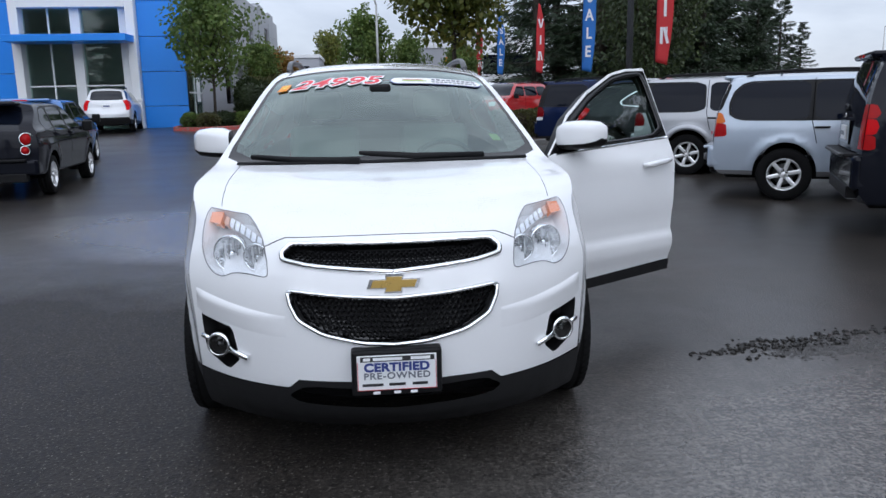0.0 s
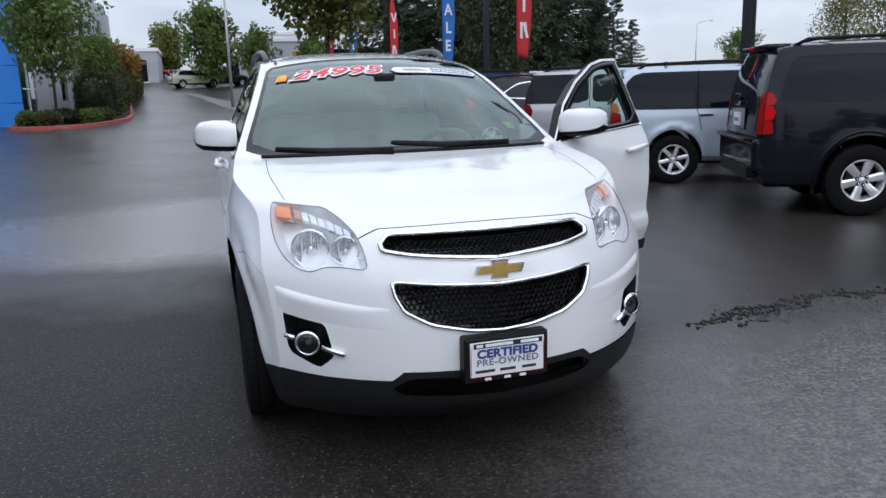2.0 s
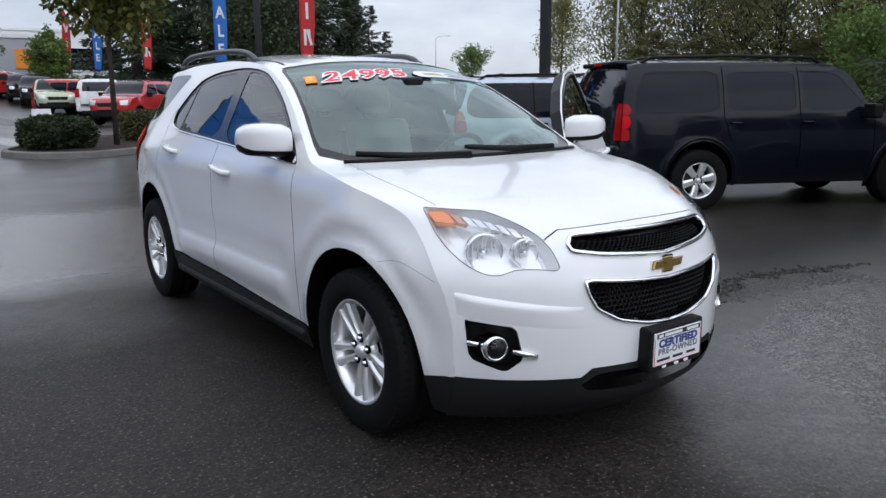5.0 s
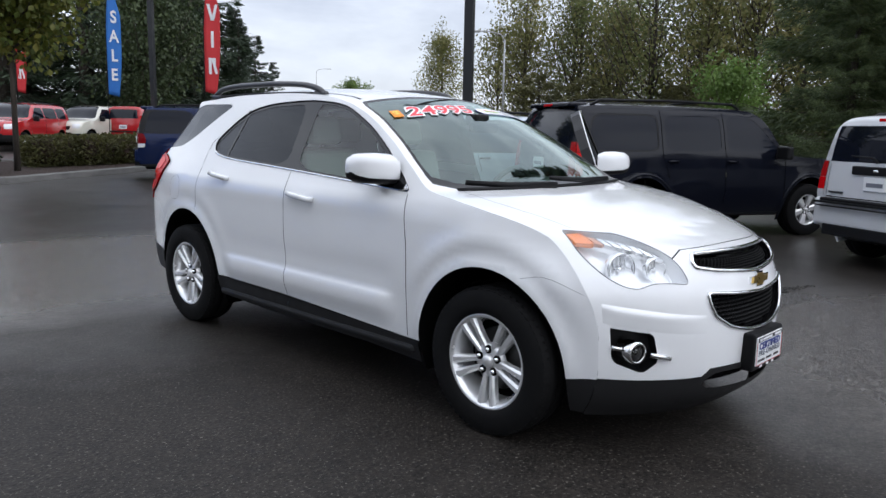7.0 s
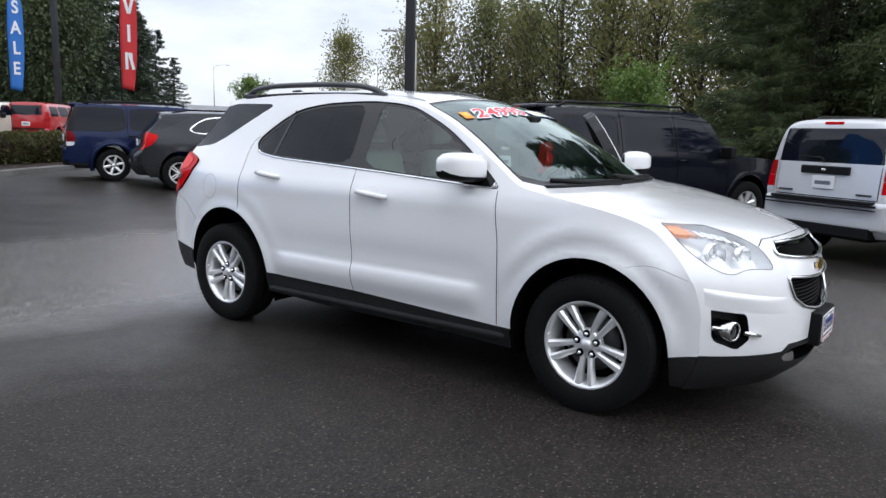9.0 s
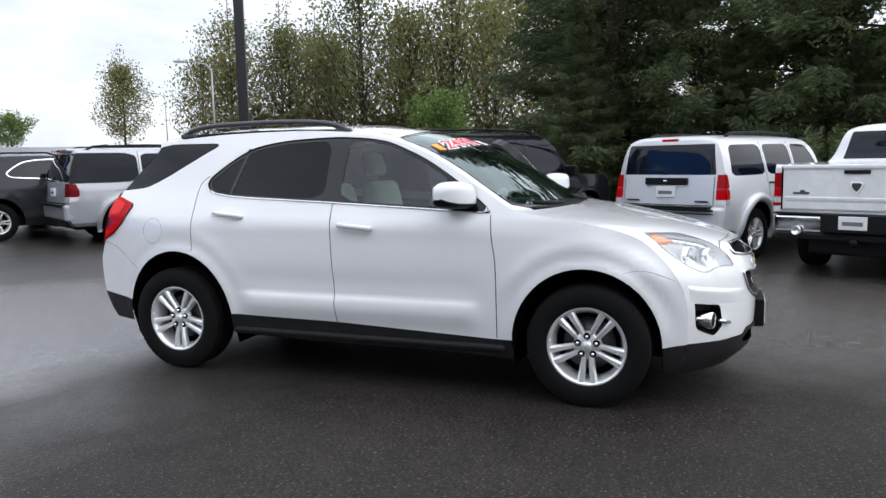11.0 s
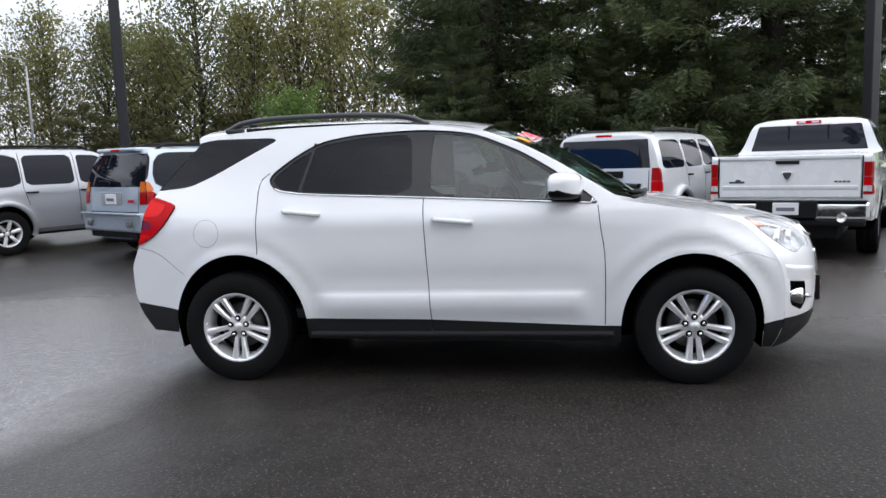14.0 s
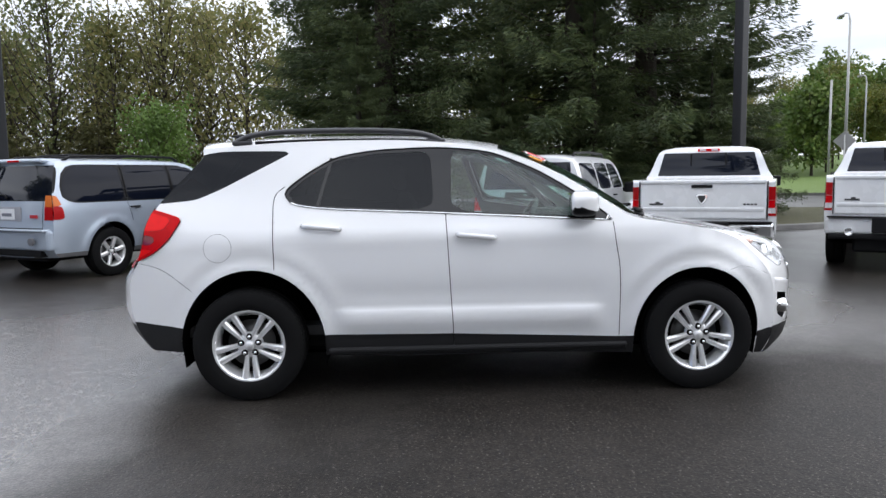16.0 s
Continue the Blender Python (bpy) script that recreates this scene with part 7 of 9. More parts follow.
def vehicle(name, label, m, sh, col, *, f, r, w, H, belt, wheels, wkind, windows, doors, lamps, lamp_rear, glass_rear, arch=0.42, lower=None, lower_z=0.5, bumper=None, bumper_z=(0.45, 0.72), rails=0.0, spoiler=False, plate_z=0.95, plate_dark=False, handles=(), mirrors=None, lamp_mat=None, pickup=None, group="parked vehicles", g=0.065, front=None, trim=None, glass_mat=None, ypl=0.0, flares=None, gate=0.76, bars=True, pad=True):
    """A parked vehicle from its shell; lists give side windows, shut lines, lamps and rear glass."""
    car_ = root(name)
    tagged(car_, label, name.split("_")[-1], group)
    lamp_mat = lamp_mat or RED_LENS
    glass_mat = glass_mat or DARK_GLASS
    wr = wheel_kind(wkind)[1]
    n_rear = len(sh.knots) - 1
    t_rear = sh.tau(13.0 if pickup is None else 16.0)
    reg = [("surround", rounded(p, 0.12, 2)) for p in (trim or [])]
    reg += [("side_window", rounded(p, 0.10, 2)) for p in windows]
    if lower is not None:
        reg.append(("lower", [(f - 1, 0), (f - 1, lower_z), (r + 1, lower_z), (r + 1, 0)]))
    reg += [("gap", ribbon(dense(d, 0.1, False), 0.012)) for d in doors]
    reg += [("lamp%d" % i, rounded(p, 0.12, 2)) for i, (p, _) in enumerate(lamps)]
    for cy in wheels:
        reg += [("hole", ellipse(cy, wr + 0.01, arch, arch + 0.03, 32)), ("hole", [(cy - arch, 0.0), (cy - arch, wr), (cy + arch, wr), (cy + arch, 0.0)])]
    reg.append(("hole", [(f - 1, 0), (f - 1, 0.33), (r + 1, 0.36), (r + 1, 0)]))
    off = {"side_window": -0.004, "surround": -0.002, "gap": -0.008}
    for i in range(len(lamps)):
        off["lamp%d" % i] = 0.008
    for s in (-1, 1):
        pc = sh.panel("side", s, g, reg, "body_side", off, 110)
        emit(pc, "body_side", "body_side", col, car_)
        emit(pc, "side_window", "side_window", SIDE_TINT if glass_mat is DARK_GLASS else glass_mat, car_)
        emit(pc, "surround", "window_surround", BLACK_TRIM, car_)
        emit(pc, "lower", "lower_cladding", lower, car_)
        emit(pc, "gap", "shut_line", SHUT, car_)
        for i, (p, mt) in enumerate(lamps):
            emit(pc, "lamp%d" % i, "tail_lamp" if np.mean([q[0] for q in p]) > 0 else "head_lamp", mt, car_)
        for cy in wheels:
            e = ellipse(cy, wr + 0.01, arch, arch + 0.03, 24, -0.1, math.pi + 0.1)
            v = []
            for y, z in e:
                x = float(sh.X(y, z))
                v += [(s * x, y, z), (s * (x - 0.3), cy + (y - cy) * 0.97, z - 0.01)]
            mesh_ob("wheel_arch", v, [(2 * i, 2 * i + 1, 2 * i + 3, 2 * i + 2) for i in range(len(e) - 1)], SHUT, car_)
            if flares:
                e = ellipse(cy, wr + 0.01, arch + 0.045, arch + 0.075, 26, -0.30, math.pi + 0.30)
                ring_band("wheel_flare", sh.side(e[:, 0], e[:, 1], s), sh.side_n(e[:, 0], e[:, 1], s), flares[0], flares[1], flares[2], car_, closed=False)
        for y, z in handles:
            p = sh.side(np.array([y - 0.09, y - 0.06, y + 0.06, y + 0.09]), np.array([z] * 4), s)
            tube("door_handle", [Vector(q) + Vector((s * o, 0, 0)) for q, o in zip(p, (0.0, 0.03, 0.03, 0.0))], 0.016, BLACK_TRIM if plate_dark or col in (SILVER, SILVER_BLUE, PALE_SILVER) else col, car_, 6)
        if rails:
            z0 = H - 0.06
            ya, yb = rails
            xs = 0.66 * w
            tube("roof_rail", [(s * xs, ya, z0 + 0.01), (s * xs, ya + 0.12, z0 + 0.075), (s * xs, (ya + yb) / 2, z0 + 0.095), (s * xs, yb - 0.15, z0 + 0.075), (s * xs, yb, z0 + 0.0)], 0.022, BLACK_TRIM, car_, 6)
        if mirrors:
            my, mz, big = mirrors
            x0 = float(sh.X(my, mz))
            mo = box("door_mirror", s * (x0 + 0.03) if s > 0 else -(x0 + 0.03 + big), s * (x0 + 0.03 + big) if s > 0 else -(x0 + 0.03), my - 0.07, my + 0.05, mz - 0.06, mz + 0.13, BLACK_TRIM, car_, 0.03)
            box("mirror_arm", min(s * (x0 - 0.02), s * (x0 + 0.05)), max(s * (x0 - 0.02), s * (x0 + 0.05)), my - 0.03, my + 0.02, mz - 0.04, mz + 0.03, BLACK_TRIM, mo)
    if rails and bars:
        ya, yb = rails
        for yc in (ya + 0.35, yb - 0.45):
            tube("roof_bar", [(-0.66 * w, yc, H + 0.02), (-0.4 * w, yc, H + 0.045), (0.4 * w, yc, H + 0.045), (0.66 * w, yc, H + 0.02)], 0.018, BLACK_TRIM, car_, 6)
    # band: glass, lamps, gaps
    br = [("hood", [(-0.8, sh.tau(4.5)), (0.8, sh.tau(4.5)), (0.8, sh.tau(7)), (-0.8, sh.tau(7))]), ("windscreen", rounded([(-0.74, sh.tau(7.1)), (0.74, sh.tau(7.1)), (0.70, sh.tau(8.7)), (-0.70, sh.tau(8.7))], 0.08, 2))]
    if glass_rear:
        br.append(("rear_window", rounded(sh.on_band(dense(glass_rear, 0.1), 2, sh.tau(11.6), sh.tau(n_rear - 3) if pickup is None else sh.tau(13.2)), 0.1, 1)))
    for x0, x1, z0, z1, mt in lamp_rear:
        for s in (-1, 1):
            q = sh.on_band(dense([(s * x0, z0), (s * x1, z0), (s * x1, z1), (s * x0, z1)], 0.06), 2, t_rear, sh.tau(n_rear - 0.5))
            br.append(("rlamp_%d_%d" % (s, lamp_rear.index((x0, x1, z0, z1, mt))), q))
    if lower is not None:
        br.append(("lower", [(-0.8, 0), (0.8, 0), (0.8, sh.tau(1.6)), (-0.8, sh.tau(1.6))]))
    if front:
        for key, poly, mt in front:
            br.append((key, sh.on_band(dense(poly, 0.08), 2, 0.0, sh.tau(5.0))))
    if pickup is None and gate:
        gx = gate * w
        line = [(-gx, belt + 0.02), (-gx, bumper_z[1] + 0.02), (gx, bumper_z[1] + 0.02), (gx, belt + 0.02)]
        br.insert(2, ("gap", sh.on_band(ribbon(dense(line, 0.06, False), 0.012), 2, t_rear, sh.tau(n_rear - 0.5))))
    offs = {"rear_window": -0.003, "windscreen": -0.003, "gap": -0.006}
    for s in (-1, 1):
        for i in range(len(lamp_rear)):
            offs["rlamp_%d_%d" % (s, i)] = 0.008
    pc = sh.panel("band", 0, g, br, "body_shell", offs, 110)
    emit(pc, "body_shell", "body_shell", col, car_)
    emit(pc, "hood", "hood", col, car_)
    emit(pc, "windscreen", "windscreen", glass_mat, car_)
    emit(pc, "rear_window", "rear_window", glass_mat, car_)
    emit(pc, "gap", "tailgate_gap", SHUT, car_)
    emit(pc, "lower", "front_cladding", lower, car_)
    for s in (-1, 1):
        for i, lr in enumerate(lamp_rear):
            emit(pc, "rlamp_%d_%d" % (s, i), "tail_lamp", lr[4], car_)
    for key, poly, mt in (front or ()):
        emit(pc, key, key, mt, car_)
    # bumper
    bz0, bz1 = bumper_z
    xb = float(sh.X(r - 0.1, 0.6))
    bm = bmesh.new()
    bm_box(bm, -xb * 0.995, xb * 0.995, r - 0.16, r + 0.10, bz0, bz1, 0.05, 3)
    for v in bm.verts:
        v.co.y -= 0.10 * (abs(v.co.x) / xb) ** 4
    bump_ = part("rear_bumper", bm, bumper or col, car_)
    if pad:
        for nme, a, b, y1, z0, z1 in (("bumper_pad", -0.80 * xb, 0.80 * xb, r + 0.085, bz1 - 0.03, bz1 + 0.010), ("bumper_valance", -0.78 * xb, 0.78 * xb, r + 0.03, bz0 - 0.10, bz0 + 0.03)):
            bm = bmesh.new()
            bm_box(bm, a, b, r - 0.14, y1, z0, z1, 0.012, 2)
            part(nme, bm, BLACK_TRIM, bump_)
    # plate
    pb = box("number_plate", -0.155 + ypl, 0.155 + ypl, r - 0.03, r + 0.012 if plate_z > bz1 else r + 0.112, plate_z - 0.078, plate_z + 0.078, PLATE_WHITE, car_, 0.006)
    yb_ = (r + 0.012 if plate_z > bz1 else r + 0.112)
    box("plate_bar", -0.11 + ypl, 0.112 + ypl, yb_, yb_ + 0.003, plate_z - 0.030, plate_z + 0.016, INK_GREY, pb)
    if plate_dark:
        box("plate_garnish", -0.34, 0.34, r - 0.05, r + 0.010, plate_z + 0.10, plate_z + 0.20, BLACK_TRIM, car_, 0.012)
    if spoiler:
        sp_ = bmesh.new()
        bm_box(sp_, -0.62 * w, 0.62 * w, r - spoiler[0] - 0.16, r - spoiler[0] + 0.14, H - 0.085, H - 0.02, 0.03, 2)
        part("roof_spoiler", sp_, col, car_)
        box("high_brake_lamp", -0.13, 0.13, r - spoiler[0] + 0.13, r - spoiler[0] + 0.15, H - 0.07, H - 0.04, RED_LENS, car_, 0.005)
    if pickup is None:
        # rear wiper and hinge line
        tube("rear_wiper", [(0.02, r - 0.02, belt + 0.06), (0.10, r - 0.045, belt + 0.11), (0.42, r - 0.05, belt + 0.12)], [0.02, 0.011, 0.008], BLACK_TRIM, car_, 6)
    ub_ = bmesh.new()
    bm_box(ub_, -0.60 * w, 0.60 * w, f + 0.3, r - 0.2, 0.28, 0.55, 0.03, 1)
    bm_box(ub_, -0.90 * w, 0.90 * w, wheels[0] + arch + 0.03, wheels[1] - arch - 0.03, 0.32, 0.55, 0.03, 1)
    part("underbody", ub_, BLACK_TRIM, car_)
    tr = w - 0.13
    hang_wheels(car_, wheel_kind(wkind)[0], [(-tr, wheels[0], wr), (-tr, wheels[1], wr), (tr, wheels[0], wr), (tr, wheels[1], wr)], 17.0)
    car_.matrix_world = m
    return car_


def repaint(ob, m, swaps, label):
    """A copy of a vehicle in other colours."""
    c = copy_thing(ob, Matrix.Identity(4))
    for o in c.children_recursive:
        if o.type == "MESH":
            for slot in o.material_slots:
                for old, fresh in swaps:
                    if slot.material == old:
                        slot.link = "OBJECT"
                        slot.material = fresh
                        break
    c.matrix_world = m
    c["label"] = label
    return c


def suv_windows(a, b, belt, top, cuts, lean=0.0, tail=0.0):
    """Side windows between y=a (front) and y=b, split at the cuts."""
    ys = [a, *cuts, b]
    out = []
    for i in range(len(ys) - 1):
        y0, y1 = ys[i] + 0.035, ys[i + 1] - 0.035
        f0 = lean if i == 0 else 0.0
        f1 = tail if i == len(ys) - 2 else 0.0
        out.append([(y0, belt), (y0 + f0, top), (y1 - f1, top), (y1, belt)])
    return out


AMBER_RED = plain("amber_red_lens", (0.62, 0.15, 0.02), 0.12, 0, 0.3, 20.0, Specular_IOR_Level=0.3)
BRIGHT_RED = plain("bright_red_lens", (0.42, 0.008, 0.010), 0.1, 0, 0.8, 14.0, Specular_IOR_Level=0.12)
DARK_RED = plain("dark_red_lens", (0.15, 0.004, 0.007), 0.10, 0, 0.4, 25.0, Specular_IOR_Level=0.10)
# mid-size body used for the light blue-silver, the silver and the dark blue one
MS = dict(f=-2.38, r=2.46, w=0.95, H=1.80, belt=1.15, wheels=(-1.435, 1.435), wkind="suv")
ms_shell = suv_shell(MS["f"], MS["r"], MS["w"], MS["H"], MS["belt"], 1.06, -0.98, -0.32, 0.24, 1.0, None, (-1.435, 1.435), 0.42, 0.025)


def mid_suv(label, m, col, lamps, lamp_rear, wins, trim, flares, plate_z=0.98, glass_x=0.80, handle_z=1.04, pad=True):
    return vehicle("parked_suv", label, m, ms_shell, col, **MS, windows=wins, trim=trim, doors=[[(0.17, 1.72), (0.17, 0.5)], [(1.10, 1.72), (1.11, 1.12), (1.04, 0.82)], [(-0.90, 1.1), (-0.90, 0.5)]],
                   lamps=lamps, lamp_rear=lamp_rear, glass_rear=[(-glass_x, 1.17), (glass_x, 1.17), (glass_x * 0.93, 1.68), (-glass_x * 0.93, 1.68)], bumper=col, bumper_z=(0.46, 0.76), rails=(-0.20, 2.0), spoiler=(0.28,), plate_z=plate_z, handles=[(0.05, handle_z), (0.98, handle_z)], mirrors=(-0.74, 1.12, 0.2), flares=flares, lower=GREY_PLASTIC, lower_z=0.42, pad=pad)


envoy_wins = [[(2.18, 1.24), (2.19, 1.36), (2.13, 1.53), (2.03, 1.63), (1.90, 1.670), (1.15, 1.675), (1.15, 1.15), (1.98, 1.15), (2.10, 1.18)], [(1.08, 1.675), (0.20, 1.675), (0.20, 1.15), (1.08, 1.15)], [(0.13, 1.67), (-0.28, 1.655), (-0.80, 1.15), (0.13, 1.15)]]
envoy_trim = [[(2.21, 1.22), (2.22, 1.37), (2.16, 1.55), (2.05, 1.655), (1.90, 1.695), (-0.30, 1.690), (-0.86, 1.13), (1.99, 1.13), (2.12, 1.16)], [(2.325, 1.25), (2.17, 1.69), (2.8, 1.69), (2.8, 1.25)]]
en = mid_suv("light blue-silver sport utility with amber and red tail lamps", stand(6.99, 4.70, -30.0, 0.0, 0.935), SILVER_BLUE,
             [([(2.62, 1.25), (2.30, 1.25), (2.24, 1.10), (2.62, 1.09)], AMBER_RED), ([(2.62, 1.09), (2.24, 1.10), (2.22, 0.91), (2.62, 0.90)], BRIGHT_RED)], [(0.76, 0.94, 1.09, 1.25, AMBER_RED), (0.76, 0.94, 0.90, 1.09, BRIGHT_RED)], envoy_wins, envoy_trim, None, glass_x=0.90, pad=False)
for sx in (-1, 1):
    fl = lathe("bumper_lamp", [(-0.006, 0.0), (-0.010, 0.040), (-0.004, 0.052), (0.03, 0.055)], GREY_PLASTIC, en, 20)
    fl.matrix_local = Matrix.Translation((sx * 0.60, 2.545, 0.60)) @ Vector((sx * 0.15, 1, 0)).to_track_quat("-X", "Z").to_matrix().to_4x4()
box("plate_recess", -0.30, 0.30, 2.44, 2.457, 0.88, 1.09, SILVER, en, 0.006)
bm = bmesh.new()
bm_box(bm, -0.86, 0.86, 2.40, 2.545, 0.735, 0.775, 0.018, 2)
part("bumper_step", bm, SILVER_BLUE, en)
box("bumper_valance", -0.70, 0.70, 2.30, 2.46, 0.37, 0.49, BLACK_TRIM, en, 0.02)
tube("exhaust_pipe", [(-0.45, 1.9, 0.36), (-0.52, 2.42, 0.37)], 0.032, DARK_METAL, en, 10)
box("badge", -0.66, -0.50, 2.45, 2.462, 0.93, 0.975, INK_RED, en, 0.003)
blazer_wins = [[(1.15, 1.16), (1.16, 1.675), (2.06, 1.665), (2.12, 1.62), (2.25, 1.20), (2.23, 1.16)], [(1.06, 1.675), (0.22, 1.675), (0.22, 1.16), (1.06, 1.16)], [(0.12, 1.67), (-0.28, 1.655), (-0.80, 1.16), (0.12, 1.16)]]
blazer_trim = [[(1.125, 1.14), (1.135, 1.695), (2.8, 1.695), (2.8, 1.14)]]
ts = mid_suv("silver sport utility with dark red tail lamps", stand(7.08, 8.02, -30.0, 0.0, 0.949), SILVER, [([(2.62, 1.14), (2.26, 1.14), (2.21, 1.02), (2.22, 0.90), (2.62, 0.90)], DARK_RED), ([(2.62, 0.90), (2.22, 0.90), (2.25, 0.81), (2.62, 0.81)], PALE_LENS)],
             [(0.75, 0.94, 0.90, 1.14, DARK_RED), (0.75, 0.94, 0.81, 0.90, PALE_LENS)], blazer_wins, blazer_trim, (0.10, 0.030, SILVER), glass_x=0.88)
repaint(ts, stand(6.31, 12.77, -27.0, 0.0, 0.943), [(SILVER, BLUE_DARK), (GREY_PLASTIC, CLADDING)], "dark blue sport utility with dark red tail lamps")

# the full-size black one
TA = dict(f=-2.45, r=2.62, w=1.0, H=1.93, belt=1.24, wheels=(-1.473, 1.473), wkind="big")
ta_shell = suv_shell(TA["f"], TA["r"], TA["w"], TA["H"], TA["belt"], 1.16, -1.05, -0.48, 0.22, 1.0, None, (-1.473, 1.473), 0.45, 0.02)
tahoe_wins = [[(1.24, 1.27), (1.24, 1.75), (2.16, 1.74), (2.25, 1.66), (2.36, 1.30), (2.33, 1.27)], [(1.10, 1.75), (0.16, 1.755), (0.16, 1.27), (1.10, 1.27)], [(0.04, 1.755), (-0.44, 1.74), (-0.90, 1.27), (0.04, 1.27)]]
ta = vehicle("parked_suv", "glossy black full-size sport utility with tall red tail lamps", stand(7.18, 1.62, -26.4, 0.0, 0.947), ta_shell, NAVY, **TA, windows=tahoe_wins,
        trim=[[(1.22, 1.25), (1.22, 1.77), (2.18, 1.76), (2.27, 1.67), (2.385, 1.29), (2.35, 1.25)]],
        doors=[[(0.10, 1.83), (0.10, 0.5)], [(1.16, 1.83), (1.17, 1.2), (1.06, 0.88)], [(-0.98, 1.2), (-0.98, 0.5)]], lamps=[([(2.75, 1.37), (2.45, 1.37), (2.41, 1.28), (2.45, 1.23), (2.75, 1.23)], BRIGHT_RED), ([(2.75, 1.225), (2.45, 1.225), (2.42, 1.15), (2.45, 1.07), (2.75, 1.07)], RED_LENS), ([(2.75, 1.065), (2.45, 1.065), (2.44, 0.92), (2.75, 0.92)], BRIGHT_RED)], lamp_rear=[(0.80, 0.98, 0.92, 1.37, BRIGHT_RED)],
        glass_rear=[(-0.80, 1.33), (0.80, 1.33), (0.74, 1.79), (-0.74, 1.79)], arch=0.46, bumper=NAVY, bumper_z=(0.50, 0.86), rails=(-0.3, 2.2), spoiler=(0.26,), plate_z=1.06, handles=[(-0.02, 1.12), (1.0, 1.12)], mirrors=(-0.82, 1.22, 0.24), lower=NAVY, lower_z=0.46, flares=(0.05, 0.014, NAVY))
box("plate_recess", -0.36, 0.36, 2.60, 2.616, 0.94, 1.20, GLOSS_BLACK, ta, 0.006)
box("emblem_bar", -0.12, 0.12, 2.615, 2.630, 1.225, 1.27, CHROME, ta, 0.006)
box("rear_step", -0.62, 0.62, 2.58, 2.735, 0.835, 0.862, DARK_METAL, ta, 0.008)
tube("exhaust_tip", [(-0.62, 2.35, 0.42), (-0.70, 2.62, 0.42)], 0.035, CHROME, ta, 12)

# the boxy pale silver one
NI = dict(f=-2.22, r=2.26, w=0.925, H=1.775, belt=1.17, wheels=(-1.38, 1.38), wkind="five")
ni_shell = suv_shell(NI["f"], NI["r"], NI["w"], NI["H"], NI["belt"], 1.10, -0.80, -0.42, 0.14, 0.0, None, (-1.38, 1.38), 0.43, 0.03)
nitro_wins = [[(1.10, 1.20), (1.10, 1.63), (1.94, 1.625), (2.02, 1.20)], [(1.02, 1.63), (0.24, 1.635), (0.24, 1.20), (1.02, 1.20)], [(0.15, 1.635), (-0.36, 1.62), (-0.68, 1.20), (0.15, 1.20)]]
boxy = vehicle("parked_suv", "boxy pale silver sport utility with tall red tail lamps", stand(7.35, -2.35, -28.5, 0.0, 0.942), ni_shell, PALE_SILVER, **NI, windows=nitro_wins,
        doors=[[(0.20, 1.68), (0.20, 0.5)], [(1.06, 1.68), (1.07, 1.1), (0.98, 0.80)]], lamps=[([(2.40, 1.22), (2.12, 1.22), (2.12, 1.03), (2.40, 1.03)], BRIGHT_RED), ([(2.40, 1.025), (2.12, 1.025), (2.12, 0.88), (2.40, 0.88)], RED_LENS), ([(2.40, 0.88), (2.12, 0.88), (2.12, 0.81), (2.40, 0.81)], PALE_LENS)], lamp_rear=[(0.76, 0.93, 1.03, 1.22, BRIGHT_RED), (0.76, 0.93, 0.88, 1.025, RED_LENS), (0.76, 0.93, 0.81, 0.88, PALE_LENS)],
        glass_rear=[(-0.74, 1.22), (0.74, 1.22), (0.68, 1.64), (-0.68, 1.64)], arch=0.44, bumper=PALE_SILVER, bumper_z=(0.44, 0.78), rails=(-0.2, 1.8), bars=False, plate_z=0.98, plate_dark=True, handles=[(0.10, 1.08), (0.94, 1.08)], mirrors=(-0.66, 1.16, 0.2), lower=GREY_PLASTIC, lower_z=0.42, flares=(0.13, 0.055, PALE_SILVER), gate=0.78)
for z0, z1 in ((0.725, 0.750), (0.685, 0.700)):
    box("bumper_groove", -0.78, 0.78, 2.33, 2.364, z0, z1, BLACK_TRIM, boxy, 0.004)
box("tailgate_button", -0.035, 0.035, 2.262, 2.285, 1.115, 1.15, CHROME, boxy, 0.012)
box("high_brake_lamp", -0.13, 0.13, 2.13, 2.165, 1.685, 1.722, RED_LENS, boxy, 0.006)
for x0, x1 in ((-0.66, -0.46), (0.44, 0.66)):
    box("badge_bar", x0, x1, 2.255, 2.266, 0.845, 0.868, DARK_METAL, boxy, 0.002)

# two white pickups
PK = dict(f=-2.72, r=3.08, w=1.0, H=1.92, belt=1.27, wheels=(-1.785, 1.785), wkind="big")
pk_shell = suv_shell(PK["f"], PK["r"], PK["w"], PK["H"], PK["belt"], 1.18, -1.30, -0.65, 0.0, 0.0, (1.02, 1.38), (-1.785, 1.785), 0.46, 0.02)


